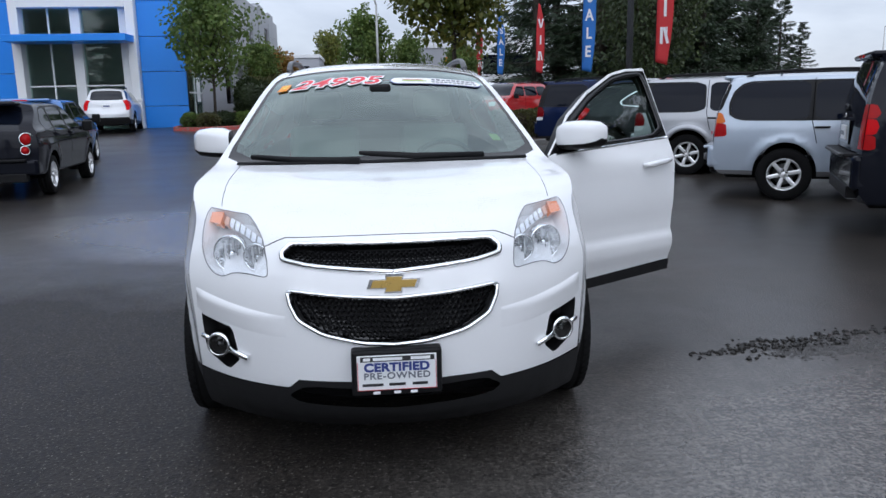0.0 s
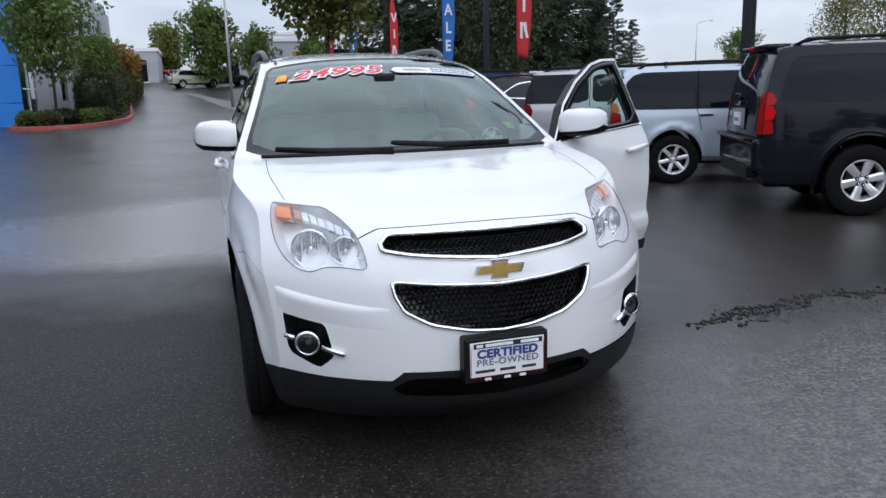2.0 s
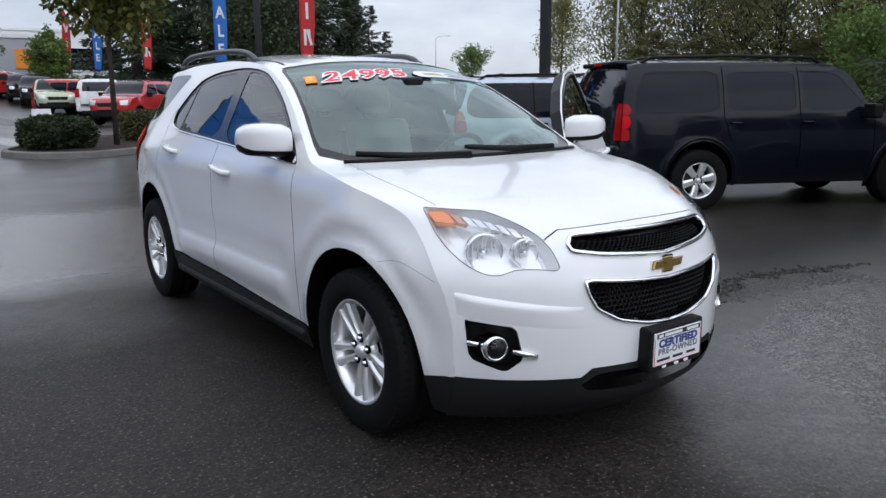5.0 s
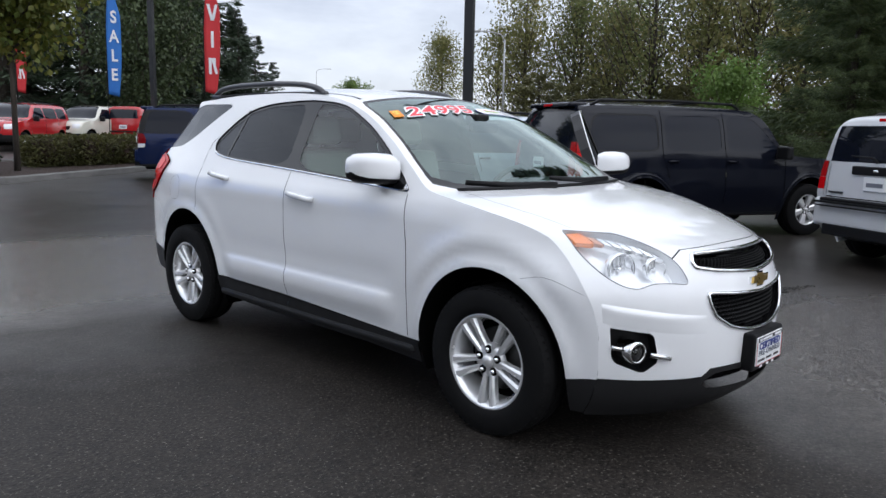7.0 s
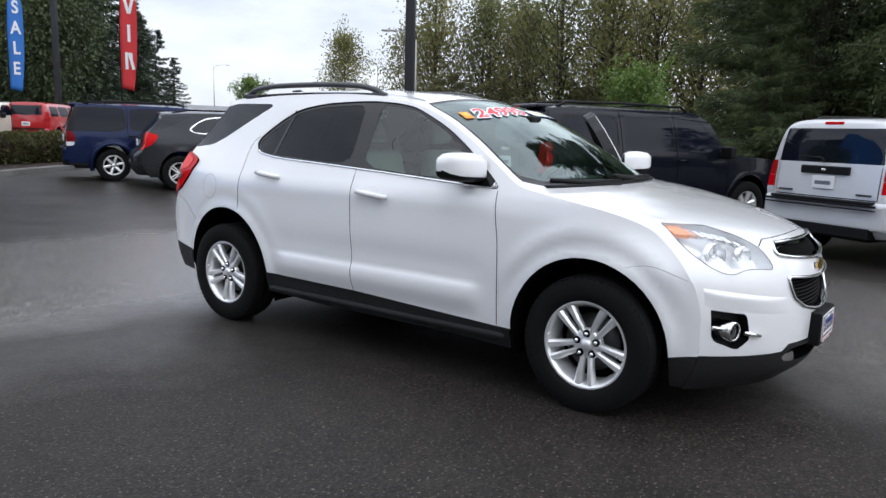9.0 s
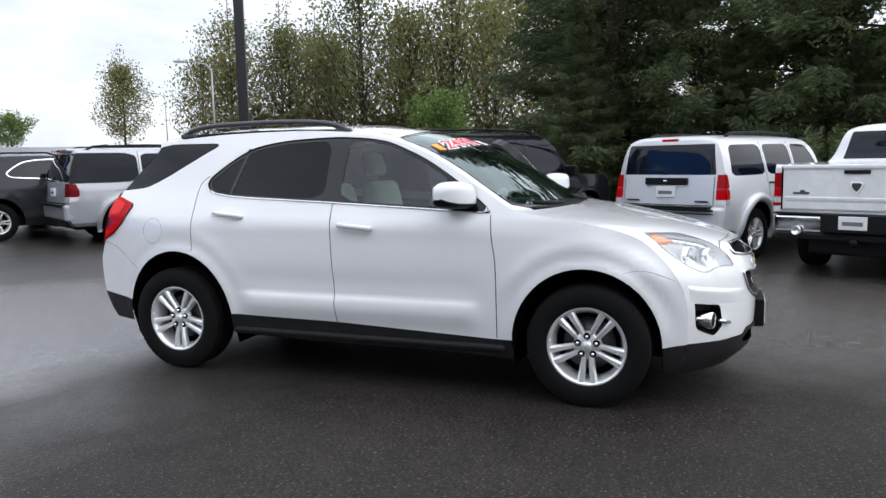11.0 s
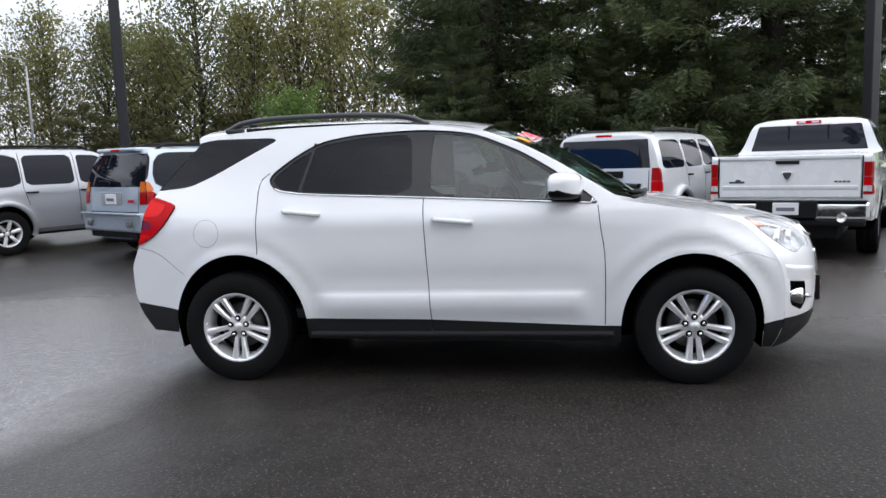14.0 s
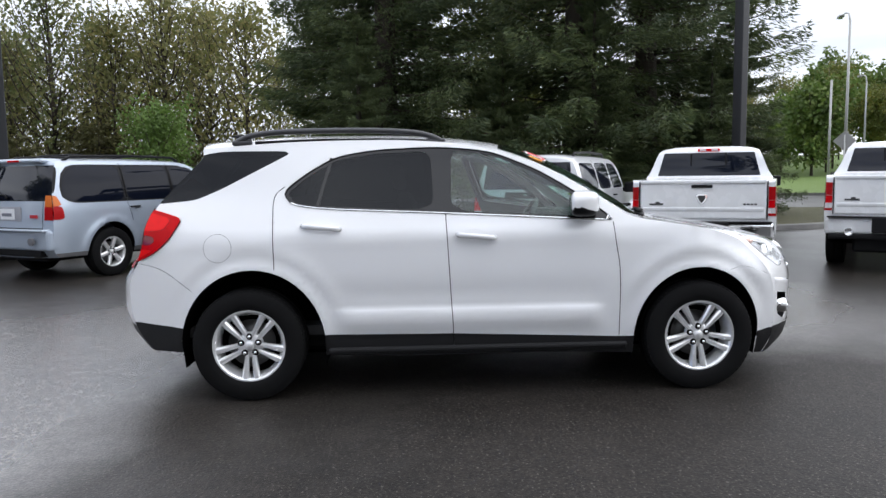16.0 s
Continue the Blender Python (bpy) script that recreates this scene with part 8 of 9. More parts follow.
def pickup_truck(label, m, chrome):
    t = vehicle("pickup_truck", label, m, pk_shell, TRUCK_WHITE, **PK, windows=suv_windows(-1.18, 0.86, 1.30, 1.74, [-0.05], 0.42, 0.06), doors=[[(-0.05, 1.82), (-0.05, 0.5)], [(0.95, 1.7), (0.97, 0.5)], [(1.08, 1.38), (1.08, 0.5)]],
                lamps=[([(3.2, 1.28), (2.93, 1.28), (2.93, 1.00), (3.2, 1.00)], BRIGHT_RED), ([(3.2, 1.00), (2.93, 1.00), (2.93, 0.88), (3.2, 0.88)], RED_LENS)], lamp_rear=[(0.865, 1.0, 1.10, 1.28, BRIGHT_RED), (0.865, 1.0, 0.99, 1.095, RED_LENS), (0.90, 0.98, 0.92, 0.985, PALE_LENS), (0.865, 1.0, 0.88, 0.915, BRIGHT_RED)], glass_rear=[(-0.80, 1.42), (0.80, 1.42), (0.70, 1.80), (-0.70, 1.80)],
                arch=0.46, bumper=CHROME if chrome else TRUCK_WHITE, bumper_z=(0.55, 0.79), plate_z=0.70, handles=[(-0.18, 1.16), (0.75, 1.16)], mirrors=(-1.05, 1.27, 0.20), pickup=(1.02, 1.38), pad=False)
    r = PK["r"]
    tg = bmesh.new()
    bm_box(tg, -0.84, 0.84, r - 0.05, r + 0.014, 0.83, 1.355, 0.02, 2)
    tgo = part("tailgate", tg, TRUCK_WHITE, t, "white tailgate")
    box("tailgate_spoiler", -0.84, 0.84, r - 0.10, r + 0.034, 1.325, 1.378, TRUCK_WHITE, tgo, 0.016)
    box("tailgate_handle", -0.14, 0.14, r + 0.010, r + 0.034, 1.268, 1.312, BLACK_TRIM, tgo, 0.006)
    for sx in (-1, 1):
        box("tailgate_gap", sx * 0.852 - 0.006, sx * 0.852 + 0.006, r - 0.04, r + 0.004, 0.83, 1.36, SHUT, tgo)
    # emblem as a plain shield, lettering as bars
    for k, mt, dp in ((1.0, CHROME, 0.014), (0.72, DARK_METAL, 0.020)):
        bm = bmesh.new()
        shp = [(-0.075, 0.04), (-0.055, 0.065), (0.055, 0.065), (0.075, 0.04), (0.045, -0.03), (0.0, -0.075), (-0.045, -0.03)]
        fc = bm.faces.new([bm.verts.new((x * k, r + 0.014, 1.115 + z * k)) for x, z in shp][::-1])
        ex = bmesh.ops.extrude_face_region(bm, geom=[fc])
        bmesh.ops.translate(bm, verts=[v for v in ex["geom"] if isinstance(v, bmesh.types.BMVert)], vec=(0, dp, 0))
        bmesh.ops.recalc_face_normals(bm, faces=bm.faces)
        part("emblem", bm, mt, tgo)
    bm = bmesh.new()
    for a, b, h in ((0.52, 0.57, 0.028), (0.57, 0.63, 0.048), (0.63, 0.71, 0.024)):
        bm_box(bm, a, b, r + 0.013, r + 0.02, 1.025, 1.025 + h)
    part("badge_bar", bm, DARK_METAL, tgo)
    for k in range(4):
        box("badge_bar", -0.72 + 0.047 * k, -0.685 + 0.047 * k, r + 0.013, r + 0.019, 1.03, 1.052, DARK_METAL, tgo)
    # a pressed fold across the tailgate
    vs, fs = [], []
    for x in (-0.80, 0.80):
        for z, o in ((0.995, 0.012), (0.985, 0.022), (0.955, 0.020), (0.935, 0.012)):
            vs.append((x, r + o + 0.002, z))
    mesh_ob("tailgate_crease", vs, [(i, i + 1, i + 5, i + 4) for i in range(3)], TRUCK_WHITE, tgo, smooth=False)
    box("high_brake_lamp", -0.17, 0.17, 1.0, 1.05, 1.822, 1.868, RED_LENS, t, 0.01)
    for sx in (-1, 1):
        box("cargo_lamp", sx * 0.09 - 0.05, sx * 0.09 + 0.05, 1.045, 1.054, 1.83, 1.86, PALE_LENS, t, 0.004)
        box("sliding_pane_frame", sx * 0.27 - 0.012, sx * 0.27 + 0.012, 1.02, 1.07, 1.43, 1.80, BLACK_TRIM, t, 0.004)
    # bumper with a black step and the plate sunk between its ends
    bm = bmesh.new()
    bm_box(bm, -0.36, 0.36, r + 0.02, r + 0.104, 0.58, 0.80, 0.012, 1)
    part("bumper_step", bm, BLACK_TRIM, t)
    box("bumper_top", -0.92, 0.92, r - 0.02, r + 0.085, 0.785, 0.805, BLACK_TRIM, t, 0.006)
    box("bumper_valance", -0.9, 0.9, r - 0.10, r + 0.04, 0.48, 0.56, BLACK_TRIM, t, 0.02)
    tube("tow_hitch", [(0, r - 0.2, 0.47), (0, r + 0.08, 0.47)], 0.045, BLACK_TRIM, t, 8)
    for sx in (-1, 1):
        o = lathe("exhaust_tip", [(0.0, 0.0), (0.0, 0.045), (-0.03, 0.05), (-0.03, 0.056), (0.2, 0.056)], CHROME, t, 20)
        o.matrix_local = pose(sx * 0.64, r + 0.07, 0.59, 0, 0, 90) @ Matrix.Scale(-1, 4, (1, 0, 0))
    bm = bmesh.new()
    bm_box(bm, -0.8, 0.8, 1.3, r - 0.15, 0.5, 0.95, 0.02, 1)
    part("bed_floor", bm, BLACK_TRIM, t)
    return t


pk1 = pickup_truck("white pickup truck with chrome bumper and black tailgate handle", stand(6.67, -4.60, -24.5, 0.0, 0.925), True)
pk2 = repaint(pk1, stand(6.33, -7.65, -34.0, 0.0, 0.95), [], "white pickup truck with a body-coloured bumper")
for o in pk2.children:
    if o.name.startswith("rear_bumper"):
        o.material_slots[0].link = "OBJECT"
        o.material_slots[0].material = TRUCK_WHITE

# small crossovers of the same body as the white one, seen from afar


def small_crossover(label, m, col, wrap=None):
    c = root("parked_crossover")
    tagged(c, label, "car", "parked vehicles")
    for s in (-1, 1):
        reg = [("body_side", [(-3, -1), (-3, 3), (3, 3), (3, -1)]), ("trim", DLO), ("rear_glass", REAR_GLASS), ("front_glass", FRONT_GLASS), ("quarter_glass", QUARTER_GLASS), ("cladding", SILL), ("cladding", CLAD_F), ("cladding", CLAD_R), ("tail_lamp", TAIL),
               ("hole", ARCH_F), ("hole", ARCH_R), ("hole", ARCH_F_LOW), ("hole", ARCH_R_LOW), ("hole", UNDER)]
        pc = eq.panel("side", s, 0.09, reg, "rest", EQ_OFF, 100)
        emit(pc, "body_side", "body_side", col, c)
        emit(pc, "trim", "window_surround", CHROME if s < 0 else BLACK_TRIM, c)
        for k, nme in (("rear_glass", "rear_side_window"), ("front_glass", "front_side_window"), ("quarter_glass", "quarter_window")):
            emit(pc, k, nme, DARK_GLASS, c)
        emit(pc, "cladding", "cladding", CLADDING, c)
        emit(pc, "tail_lamp", "tail_lamp", RED_LENS, c)
        tube("roof_rail", [(s * 0.575, 0.18, 1.615), (s * 0.58, 0.42, 1.69), (s * 0.58, 1.18, 1.69), (s * 0.572, 1.53, 1.625)], 0.02, BLACK_TRIM, c, 6)
        x0 = 0.86
        box("door_mirror", min(s * x0, s * 1.07), max(s * x0, s * 1.07), -0.70, -0.60, 1.14, 1.28, col, c, 0.03)
    pc = eq.panel("band", 0, 0.09, [("windscreen", GLASS_T), ("back_glass", BACK_T), ("tail_lamp", [(0.8, tail_t0), (0.63, tail_t0 + 0.02), (0.68, tail_t1), (0.8, tail_t1)]), ("tail_lamp2", [(-0.8, tail_t0), (-0.63, tail_t0 + 0.02), (-0.68, tail_t1), (-0.8, tail_t1)]), ("rear_cladding", [(-0.8, eq.tau(29.0)), (0.8, eq.tau(29.0)), (0.8, eq.length), (-0.8, eq.length)])], "body_shell", {"tail_lamp": 0.012, "tail_lamp2": 0.012}, 110)
    emit(pc, "body_shell", "body_shell", col, c)
    emit(pc, "windscreen", "windscreen", DARK_GLASS, c)
    emit(pc, "back_glass", "rear_window", DARK_GLASS, c)
    emit(pc, "tail_lamp", "tail_lamp", RED_LENS, c)
    emit(pc, "tail_lamp2", "tail_lamp", RED_LENS, c)
    emit(pc, "rear_cladding", "rear_cladding", CLADDING, c)
    pb = box("number_plate", -0.155, 0.155, 2.19, 2.215, 0.93, 1.06, PLATE_WHITE, c, 0.005)
    box("plate_bar", -0.11, 0.11, 2.214, 2.218, 0.97, 1.02, INK_BLUE, pb)
    ub_ = bmesh.new()
    bm_box(ub_, -0.58, 0.58, -1.9, 2.0, 0.26, 0.5)
    bm_box(ub_, -0.80, 0.80, -0.96, 0.94, 0.29, 0.5)
    part("underbody", ub_, BLACK_TRIM, c)
    hang_wheels(c, wheel_kind("five")[0], [(-0.79, -WB, 0.365), (-0.79, WB, 0.365), (0.79, -WB, 0.365), (0.79, WB, 0.365)], 21.0)
    c.matrix_world = m
    return c


cc = small_crossover("charcoal crossover with red tail lamps in the parked row", stand(6.35, 10.35, -28.0, 0.0, 0.95), CHARCOAL)
repaint(cc, place(101, -9.35, 26.0, (-0.79, WB)), [(CHARCOAL, PALE_SILVER)], "silver crossover parked before the blue showroom")

# hatchbacks
HB = dict(f=-1.95, r=2.05, w=0.865, H=1.49, belt=0.98, wheels=(-1.262, 1.262), wkind="small")
hb_shell = suv_shell(HB["f"], HB["r"], HB["w"], HB["H"], HB["belt"], 0.88, -0.95, -0.10, 0.52, 1.0, None, (-1.262, 1.262), 0.35, 0.015)


def hatchback(label, m, col, lamps_round=False, group="parked vehicles", front=True, name="parked_hatchback"):
    fr = [("grille", [(-0.35, 0.62), (0.35, 0.62), (0.30, 0.42), (-0.30, 0.42)], BLACK_TRIM), ("head_lamp", [(0.44, 0.78), (0.68, 0.82), (0.70, 0.70), (0.48, 0.66)], PALE_LENS), ("head_lamp_", [(-0.44, 0.78), (-0.68, 0.82), (-0.70, 0.70), (-0.48, 0.66)], PALE_LENS)]
    h = vehicle(name, label, m, hb_shell, col, **HB, windows=[[(0.98, 1.03), (1.0, 1.37), (1.30, 1.345), (1.50, 1.16), (1.46, 1.06)], [(0.17, 1.0), (0.17, 1.385), (0.92, 1.375), (0.90, 1.02)], [(0.09, 1.0), (0.09, 1.385), (-0.12, 1.37), (-0.72, 1.0)]], trim=[[(-0.78, 0.98), (-0.14, 1.395), (0.1, 1.41), (1.02, 1.395), (1.32, 1.365), (1.55, 1.16), (1.48, 1.04)]], doors=[[(0.12, 1.43), (0.12, 0.42)], [(1.0, 1.43), (0.98, 0.7)]],
                   lamps=[], lamp_rear=[], glass_rear=[(-0.60, 1.03), (0.60, 1.03), (0.52, 1.32), (-0.52, 1.32)], arch=0.35, bumper_z=(0.36, 0.60), spoiler=(0.34,), plate_z=0.82, handles=[(0.0, 0.93), (0.88, 0.93)], mirrors=(-0.62, 1.0, 0.17), lower=CLADDING, lower_z=0.36, front=fr if front else None, group=group, g=0.07)
    for s in (-1, 1):
        for x, z, y, r in ((0.675, 0.90, 1.985, 0.092), (0.66, 0.735, 2.045, 0.062)):
            a = lathe("tail_lamp", [(-0.045, 0.0), (-0.04, r * 0.5), (-0.02, r * 0.92), (0.03, r)], BRIGHT_RED, h, 20)
            lm = Matrix.Translation((s * x, y, z)) @ Vector((s * 0.35, 0.92, 0.1)).to_track_quat("-X", "Z").to_matrix().to_4x4()
            a.matrix_local = lm
            b = lathe("lamp_ring", [(-0.03, r * 0.97), (-0.035, r * 1.08), (0.03, r * 1.14)], CHROME, h, 20)
            b.matrix_local = lm
    return h


hb = hatchback("glossy black hatchback with round red tail lamps", place(97, -5.28, 7.80, (-0.735, 1.262)), NAVY)
repaint(hb, place(100, -6.35, 11.7, (-0.735, 1.262)), [(NAVY, BLUE_CAR)], "bright blue hatchback parked beyond the black one")

# boxes on wheels in the far rows: a taller hatch body
TB_ = dict(f=-1.95, r=2.05, w=0.90, H=1.64, belt=1.07, wheels=(-1.27, 1.27), wkind="small")
tb_shell = suv_shell(TB_["f"], TB_["r"], TB_["w"], TB_["H"], TB_["belt"], 1.0, -0.95, -0.30, 0.16, 0.0, None, (-1.27, 1.27), 0.36, 0.015)


def tall_hatch(label, m, col, group="far parked cars"):
    fr = [("grille", [(-0.42, 0.80), (0.42, 0.80), (0.38, 0.66), (-0.38, 0.66)], BLACK_TRIM), ("intake", [(-0.45, 0.56), (0.45, 0.56), (0.42, 0.40), (-0.42, 0.40)], BLACK_TRIM), ("head_lamp", [(0.47, 0.88), (0.74, 0.90), (0.74, 0.72), (0.50, 0.72)], PALE_LENS), ("head_lamp_", [(-0.47, 0.88), (-0.74, 0.90), (-0.74, 0.72), (-0.50, 0.72)], PALE_LENS)]
    return vehicle("parked_car", label, m, tb_shell, col, **TB_, windows=suv_windows(-0.80, 1.82, 1.10, 1.48, [0.12, 1.05], 0.40, 0.08), doors=[[(0.12, 1.55), (0.12, 0.42)], [(1.05, 1.55), (1.03, 0.7)]],
                   lamps=[([(2.2, 1.25), (1.92, 1.25), (1.92, 0.90), (2.2, 0.90)], BRIGHT_RED)], lamp_rear=[(0.70, 0.89, 0.90, 1.25, BRIGHT_RED)], glass_rear=[(-0.60, 1.14), (0.60, 1.14), (0.56, 1.50), (-0.56, 1.50)], arch=0.36, bumper_z=(0.36, 0.62), plate_z=0.80, mirrors=(-0.68, 1.06, 0.18), lower=CLADDING, lower_z=0.40, front=fr, group=group, g=0.12)


FAR = [(3.9, 34.6, RED_CAR, -80, "red tall hatchback in the far row"), (2.9, 35.6, GREEN_PALE, 232, "pale green tall hatchback in the far row"), (4.6, 32.4, NAVY, 235, "black tall hatchback in the far row"), (5.2, 29.9, SILVER, 240, "silver tall hatchback in the far row"),
       (3.4, 43.5, CHARCOAL, 230, "charcoal tall hatchback further up the drive"), (3.2, 46.6, NAVY, 230, "dark tall hatchback further up the drive"), (2.8, 49.8, RED_CAR, -70, "red tall hatchback further up the drive"), (2.4, 53.2, PALE_SILVER, 230, "pale tall hatchback further up the drive"), (2.2, 57.0, TRUCK_WHITE, 230, "white tall hatchback further up the drive"),
       (7.2, 29.0, NAVY, 60, "black tall hatchback behind the island hedge"), (5.4, 30.5, TRUCK_WHITE, 70, "white tall hatchback behind the island hedge"), (8.8, 28.4, CREAM, 215, "cream tall hatchback behind the island hedge"), (11.2, 28.6, RED_CAR, 40, "red tall hatchback behind the flags"), (5.6, 26.6, RED_CAR, 225, "red tall hatchback beside the island")]
th = None
for x, y, col, hd, lab in FAR:
    x, hd = (x + 1.4, hd + 32) if lab.endswith(("far row", "up the drive")) else (x, hd)
    mm = pose(x, y, float(ground_z(x, y)), 0, 0, hd + 90)
    if th is None:
        th = tall_hatch(lab, mm, col)
    else:
        repaint(th, mm, [(RED_CAR, col)], lab)
for x, y, col, hd in ((-6.2, 82.0, RED_CAR, 20), (-1.6, 63.5, GREEN_PALE, 15), (0.8, 64.5, CHARCOAL, 15), (-0.2, 70, TRUCK_WHITE, 15)):
    tagged(repaint(hb, pose(x, y, float(ground_z(x, y)), 0, 0, hd + 90), [(NAVY, col)], "small car parked across the top of the drive"), group="far parked cars")
tagged(repaint(hb, pose(88, -47, float(ground_z(88, -47)) + 0.05, 0, 0, 60), [(NAVY, CHARCOAL)], "small dark car on the far street beyond the lawn"), group="far parked cars")
for wp in WHEELS.values():
    drop(wp)

# ---------------------------------------------------------------- the blue showroom
m = Nodes("blue_cladding")
m.shader(m.mix(m.rng(m.noise(0.7, 4), 0, 0.35), (0.030, 0.25, 0.80), (0.022, 0.20, 0.68)), 0.38, m.bump(m.noise(1.2, 2), 0.05, 0.02))
BLUE_WALL = m.mat
m = Nodes("white_portal")
m.shader(m.mix(m.rng(m.noise(2.0, 5), 0, 0.3), (0.82, 0.83, 0.84), (0.66, 0.67, 0.68)), 0.45, m.bump(m.noise(30, 3), 0.05, 0.003))
PORTAL = m.mat
m = Nodes("grey_panel")
m.shader(m.mix(m.rng(m.noise(0.8, 6), 0, 0.6), (0.42, 0.43, 0.46), (0.33, 0.34, 0.37)), 0.6, m.bump(m.noise(40, 4), 0.15, 0.004))
GREY_WALL = m.mat
SHOW_GLASS = glass("showroom_glass", (0.78, 0.90, 0.85), ior=1.5)
INNER = plain("showroom_interior", (0.70, 0.72, 0.70), 0.7, 0, 0.5, 0.6)
GZ = 0.45
show = root("showroom_building")
tagged(show, "blue-clad showroom with a white framed glass entrance and grey wing", "building")
Y0 = 29.1
# front wall panels round the entrance, with open joints between them
cols = [(-30.0, -26.2), (-26.2, -22.4), (-22.4, -18.6), (-18.6, -14.72), (-9.72, -7.86)]
first = True
for x0, x1 in cols:
    z = GZ - 0.2
    for k in range(7):
        z1 = z + (1.45 if k else 1.2)
        box("wall_panel", x0 + 0.012, x1 - 0.012, Y0, Y0 + 0.12, z, z1 - 0.022, BLUE_WALL, show, 0.012, seg=1)
        z = z1
box("wall_panel", -14.72, -9.72, Y0, Y0 + 0.12, 5.88, 7.2, BLUE_WALL, show, 0.012, seg=1)
box("wall_panel", -14.72, -9.72, Y0, Y0 + 0.12, 7.22, 9.6, BLUE_WALL, show, 0.012, seg=1)
box("core_wall", -30, -14.75, Y0 + 0.12, Y0 + 0.4, GZ - 0.2, 9.6, GREY_WALL, show)
box("core_wall", -9.70, -7.95, Y0 + 0.12, Y0 + 0.4, GZ - 0.2, 9.6, GREY_WALL, show)
box("core_wall", -14.75, -9.70, Y0 + 0.12, Y0 + 0.4, 5.9, 9.6, GREY_WALL, show)
# portal
portal = box("entrance_portal", -14.72, -14.36, Y0 - 0.35, Y0 + 0.3, GZ - 0.2, 5.88, PORTAL, show, 0.02, "white entrance portal")
box("portal_post", -10.08, -9.72, Y0 - 0.35, Y0 + 0.3, GZ - 0.2, 5.88, PORTAL, portal, 0.02)
box("portal_head", -14.36, -10.08, Y0 - 0.35, Y0 + 0.3, 5.52, 5.88, PORTAL, portal, 0.02)
box("portal_column", -12.42, -12.02, Y0 - 0.05, Y0 + 0.35, GZ - 0.2, 5.52, PORTAL, portal, 0.02)
box("portal_column", -10.48, -10.10, Y0 + 0.05, Y0 + 0.4, GZ - 0.2, 5.52, PORTAL, portal, 0.02)
can = box("canopy", -14.60, -9.80, Y0 - 1.5, Y0 + 0.05, 4.08, 4.36, BLUE_WALL, portal, 0.02, "blue entrance canopy")
for x in (-13.7, -12.0, -10.6):
    o = lathe("downlight", [(0, 0.0), (0.0, 0.09), (0.02, 0.10)], PALE_LENS, can, 16)
    o.matrix_local = pose(x, Y0 - 0.7, 4.075, 0, -90, 0)
# glazing with mullions
gl = box("glazing", -14.36, -10.08, Y0 + 0.14, Y0 + 0.16, GZ, 5.52, SHOW_GLASS, portal)
for x in (-13.35,):
    box("mullion", x - 0.03, x + 0.03, Y0 + 0.10, Y0 + 0.20, GZ, 5.52, PORTAL, gl)
for z in (2.35, 1.5):
    box("transom", -14.36, -10.08, Y0 + 0.105, Y0 + 0.195, z - 0.03, z + 0.03, PORTAL, gl)
# inside: floor, back wall, ceiling, a desk and a car under cover of the glass
box("showroom_floor", -29.5, -8.2, Y0 + 0.45, Y0 + 11, GZ - 0.1, GZ, CONCRETE, show)
box("showroom_back", -29.5, -8.2, Y0 + 11, Y0 + 11.2, GZ, 9, INNER, show)
box("showroom_ceiling", -29.5, -8.2, Y0 + 0.45, Y0 + 11, 5.6, 5.75, PORTAL, show)
for k, (x, z0, z1) in enumerate(((-13.9, GZ, 1.6), (-12.8, GZ, 1.4), (-11.2, GZ, 1.9))):
    box("counter", x - 0.5, x + 0.5, Y0 + 3 + k, Y0 + 3.6 + k, z0, z1, PORTAL, show, 0.03)
# side wing along the drive
XW = -7.95
for y0, y1 in ((29.5, 30.9), (30.9, 32.3)):
    for z0, z1 in ((0.5, 2.0), (2.0, 3.5), (3.5, 5.0), (5.0, 6.5)):
        w_ = box("side_pane", XW - 0.03, XW - 0.01, y0 + 0.03, y1 - 0.03, z0 + 0.03, z1 - 0.03, SHOW_GLASS, show)
        box("pane_frame", XW - 0.06, XW + 0.02, y0 - 0.03, y0 + 0.03, z0, z1, PORTAL, show)
        box("pane_frame", XW - 0.06, XW + 0.02, y0 + 0.03, y1 - 0.03, z1 - 0.03, z1 + 0.03, PORTAL, show)
box("notice", XW - 0.005, XW + 0.005, 31.3, 32.0, 1.6, 2.7, STICKER_WHITE, show)
y = 32.4
k = 0
while y < 62:
    z0 = float(ground_z(XW, y)) - 0.2
    if k % 3 == 2:
        box("wall_panel", XW - 0.35, XW + 0.02, y + 0.01, y + 2.88, z0, z0 + 0.9, GREY_WALL, show, 0.01, seg=1)
        box("wing_window", XW - 0.10, XW - 0.07, y + 0.1, y + 2.8, z0 + 0.9, z0 + 2.7, DARK_GLASS, show)
        box("wing_window", XW - 0.10, XW - 0.07, y + 0.1, y + 2.8, z0 + 4.0, z0 + 5.6, DARK_GLASS, show)
        box("wall_panel", XW - 0.35, XW + 0.02, y + 0.01, y + 2.88, z0 + 2.7, z0 + 4.0, GREY_WALL, show, 0.01, seg=1)
        box("wall_panel", XW - 0.35, XW + 0.02, y + 0.01, y + 2.88, z0 + 5.6, 8.2, GREY_WALL, show, 0.01, seg=1)
    else:
        for a, b in ((z0, z0 + 2.4), (z0 + 2.42, z0 + 4.9), (z0 + 4.92, 8.2 + 0.4 * (k % 2))):
            box("wall_panel", XW - 0.35, XW + 0.03 + 0.05 * (k % 2), y + 0.01, y + 2.88, a, b, GREY_WALL, show, 0.01, seg=1)
    y += 2.9
    k += 1
box("roof_deck", -30, XW - 0.3, Y0 + 0.3, 62, 8.0, 8.2, GREY_WALL, show)
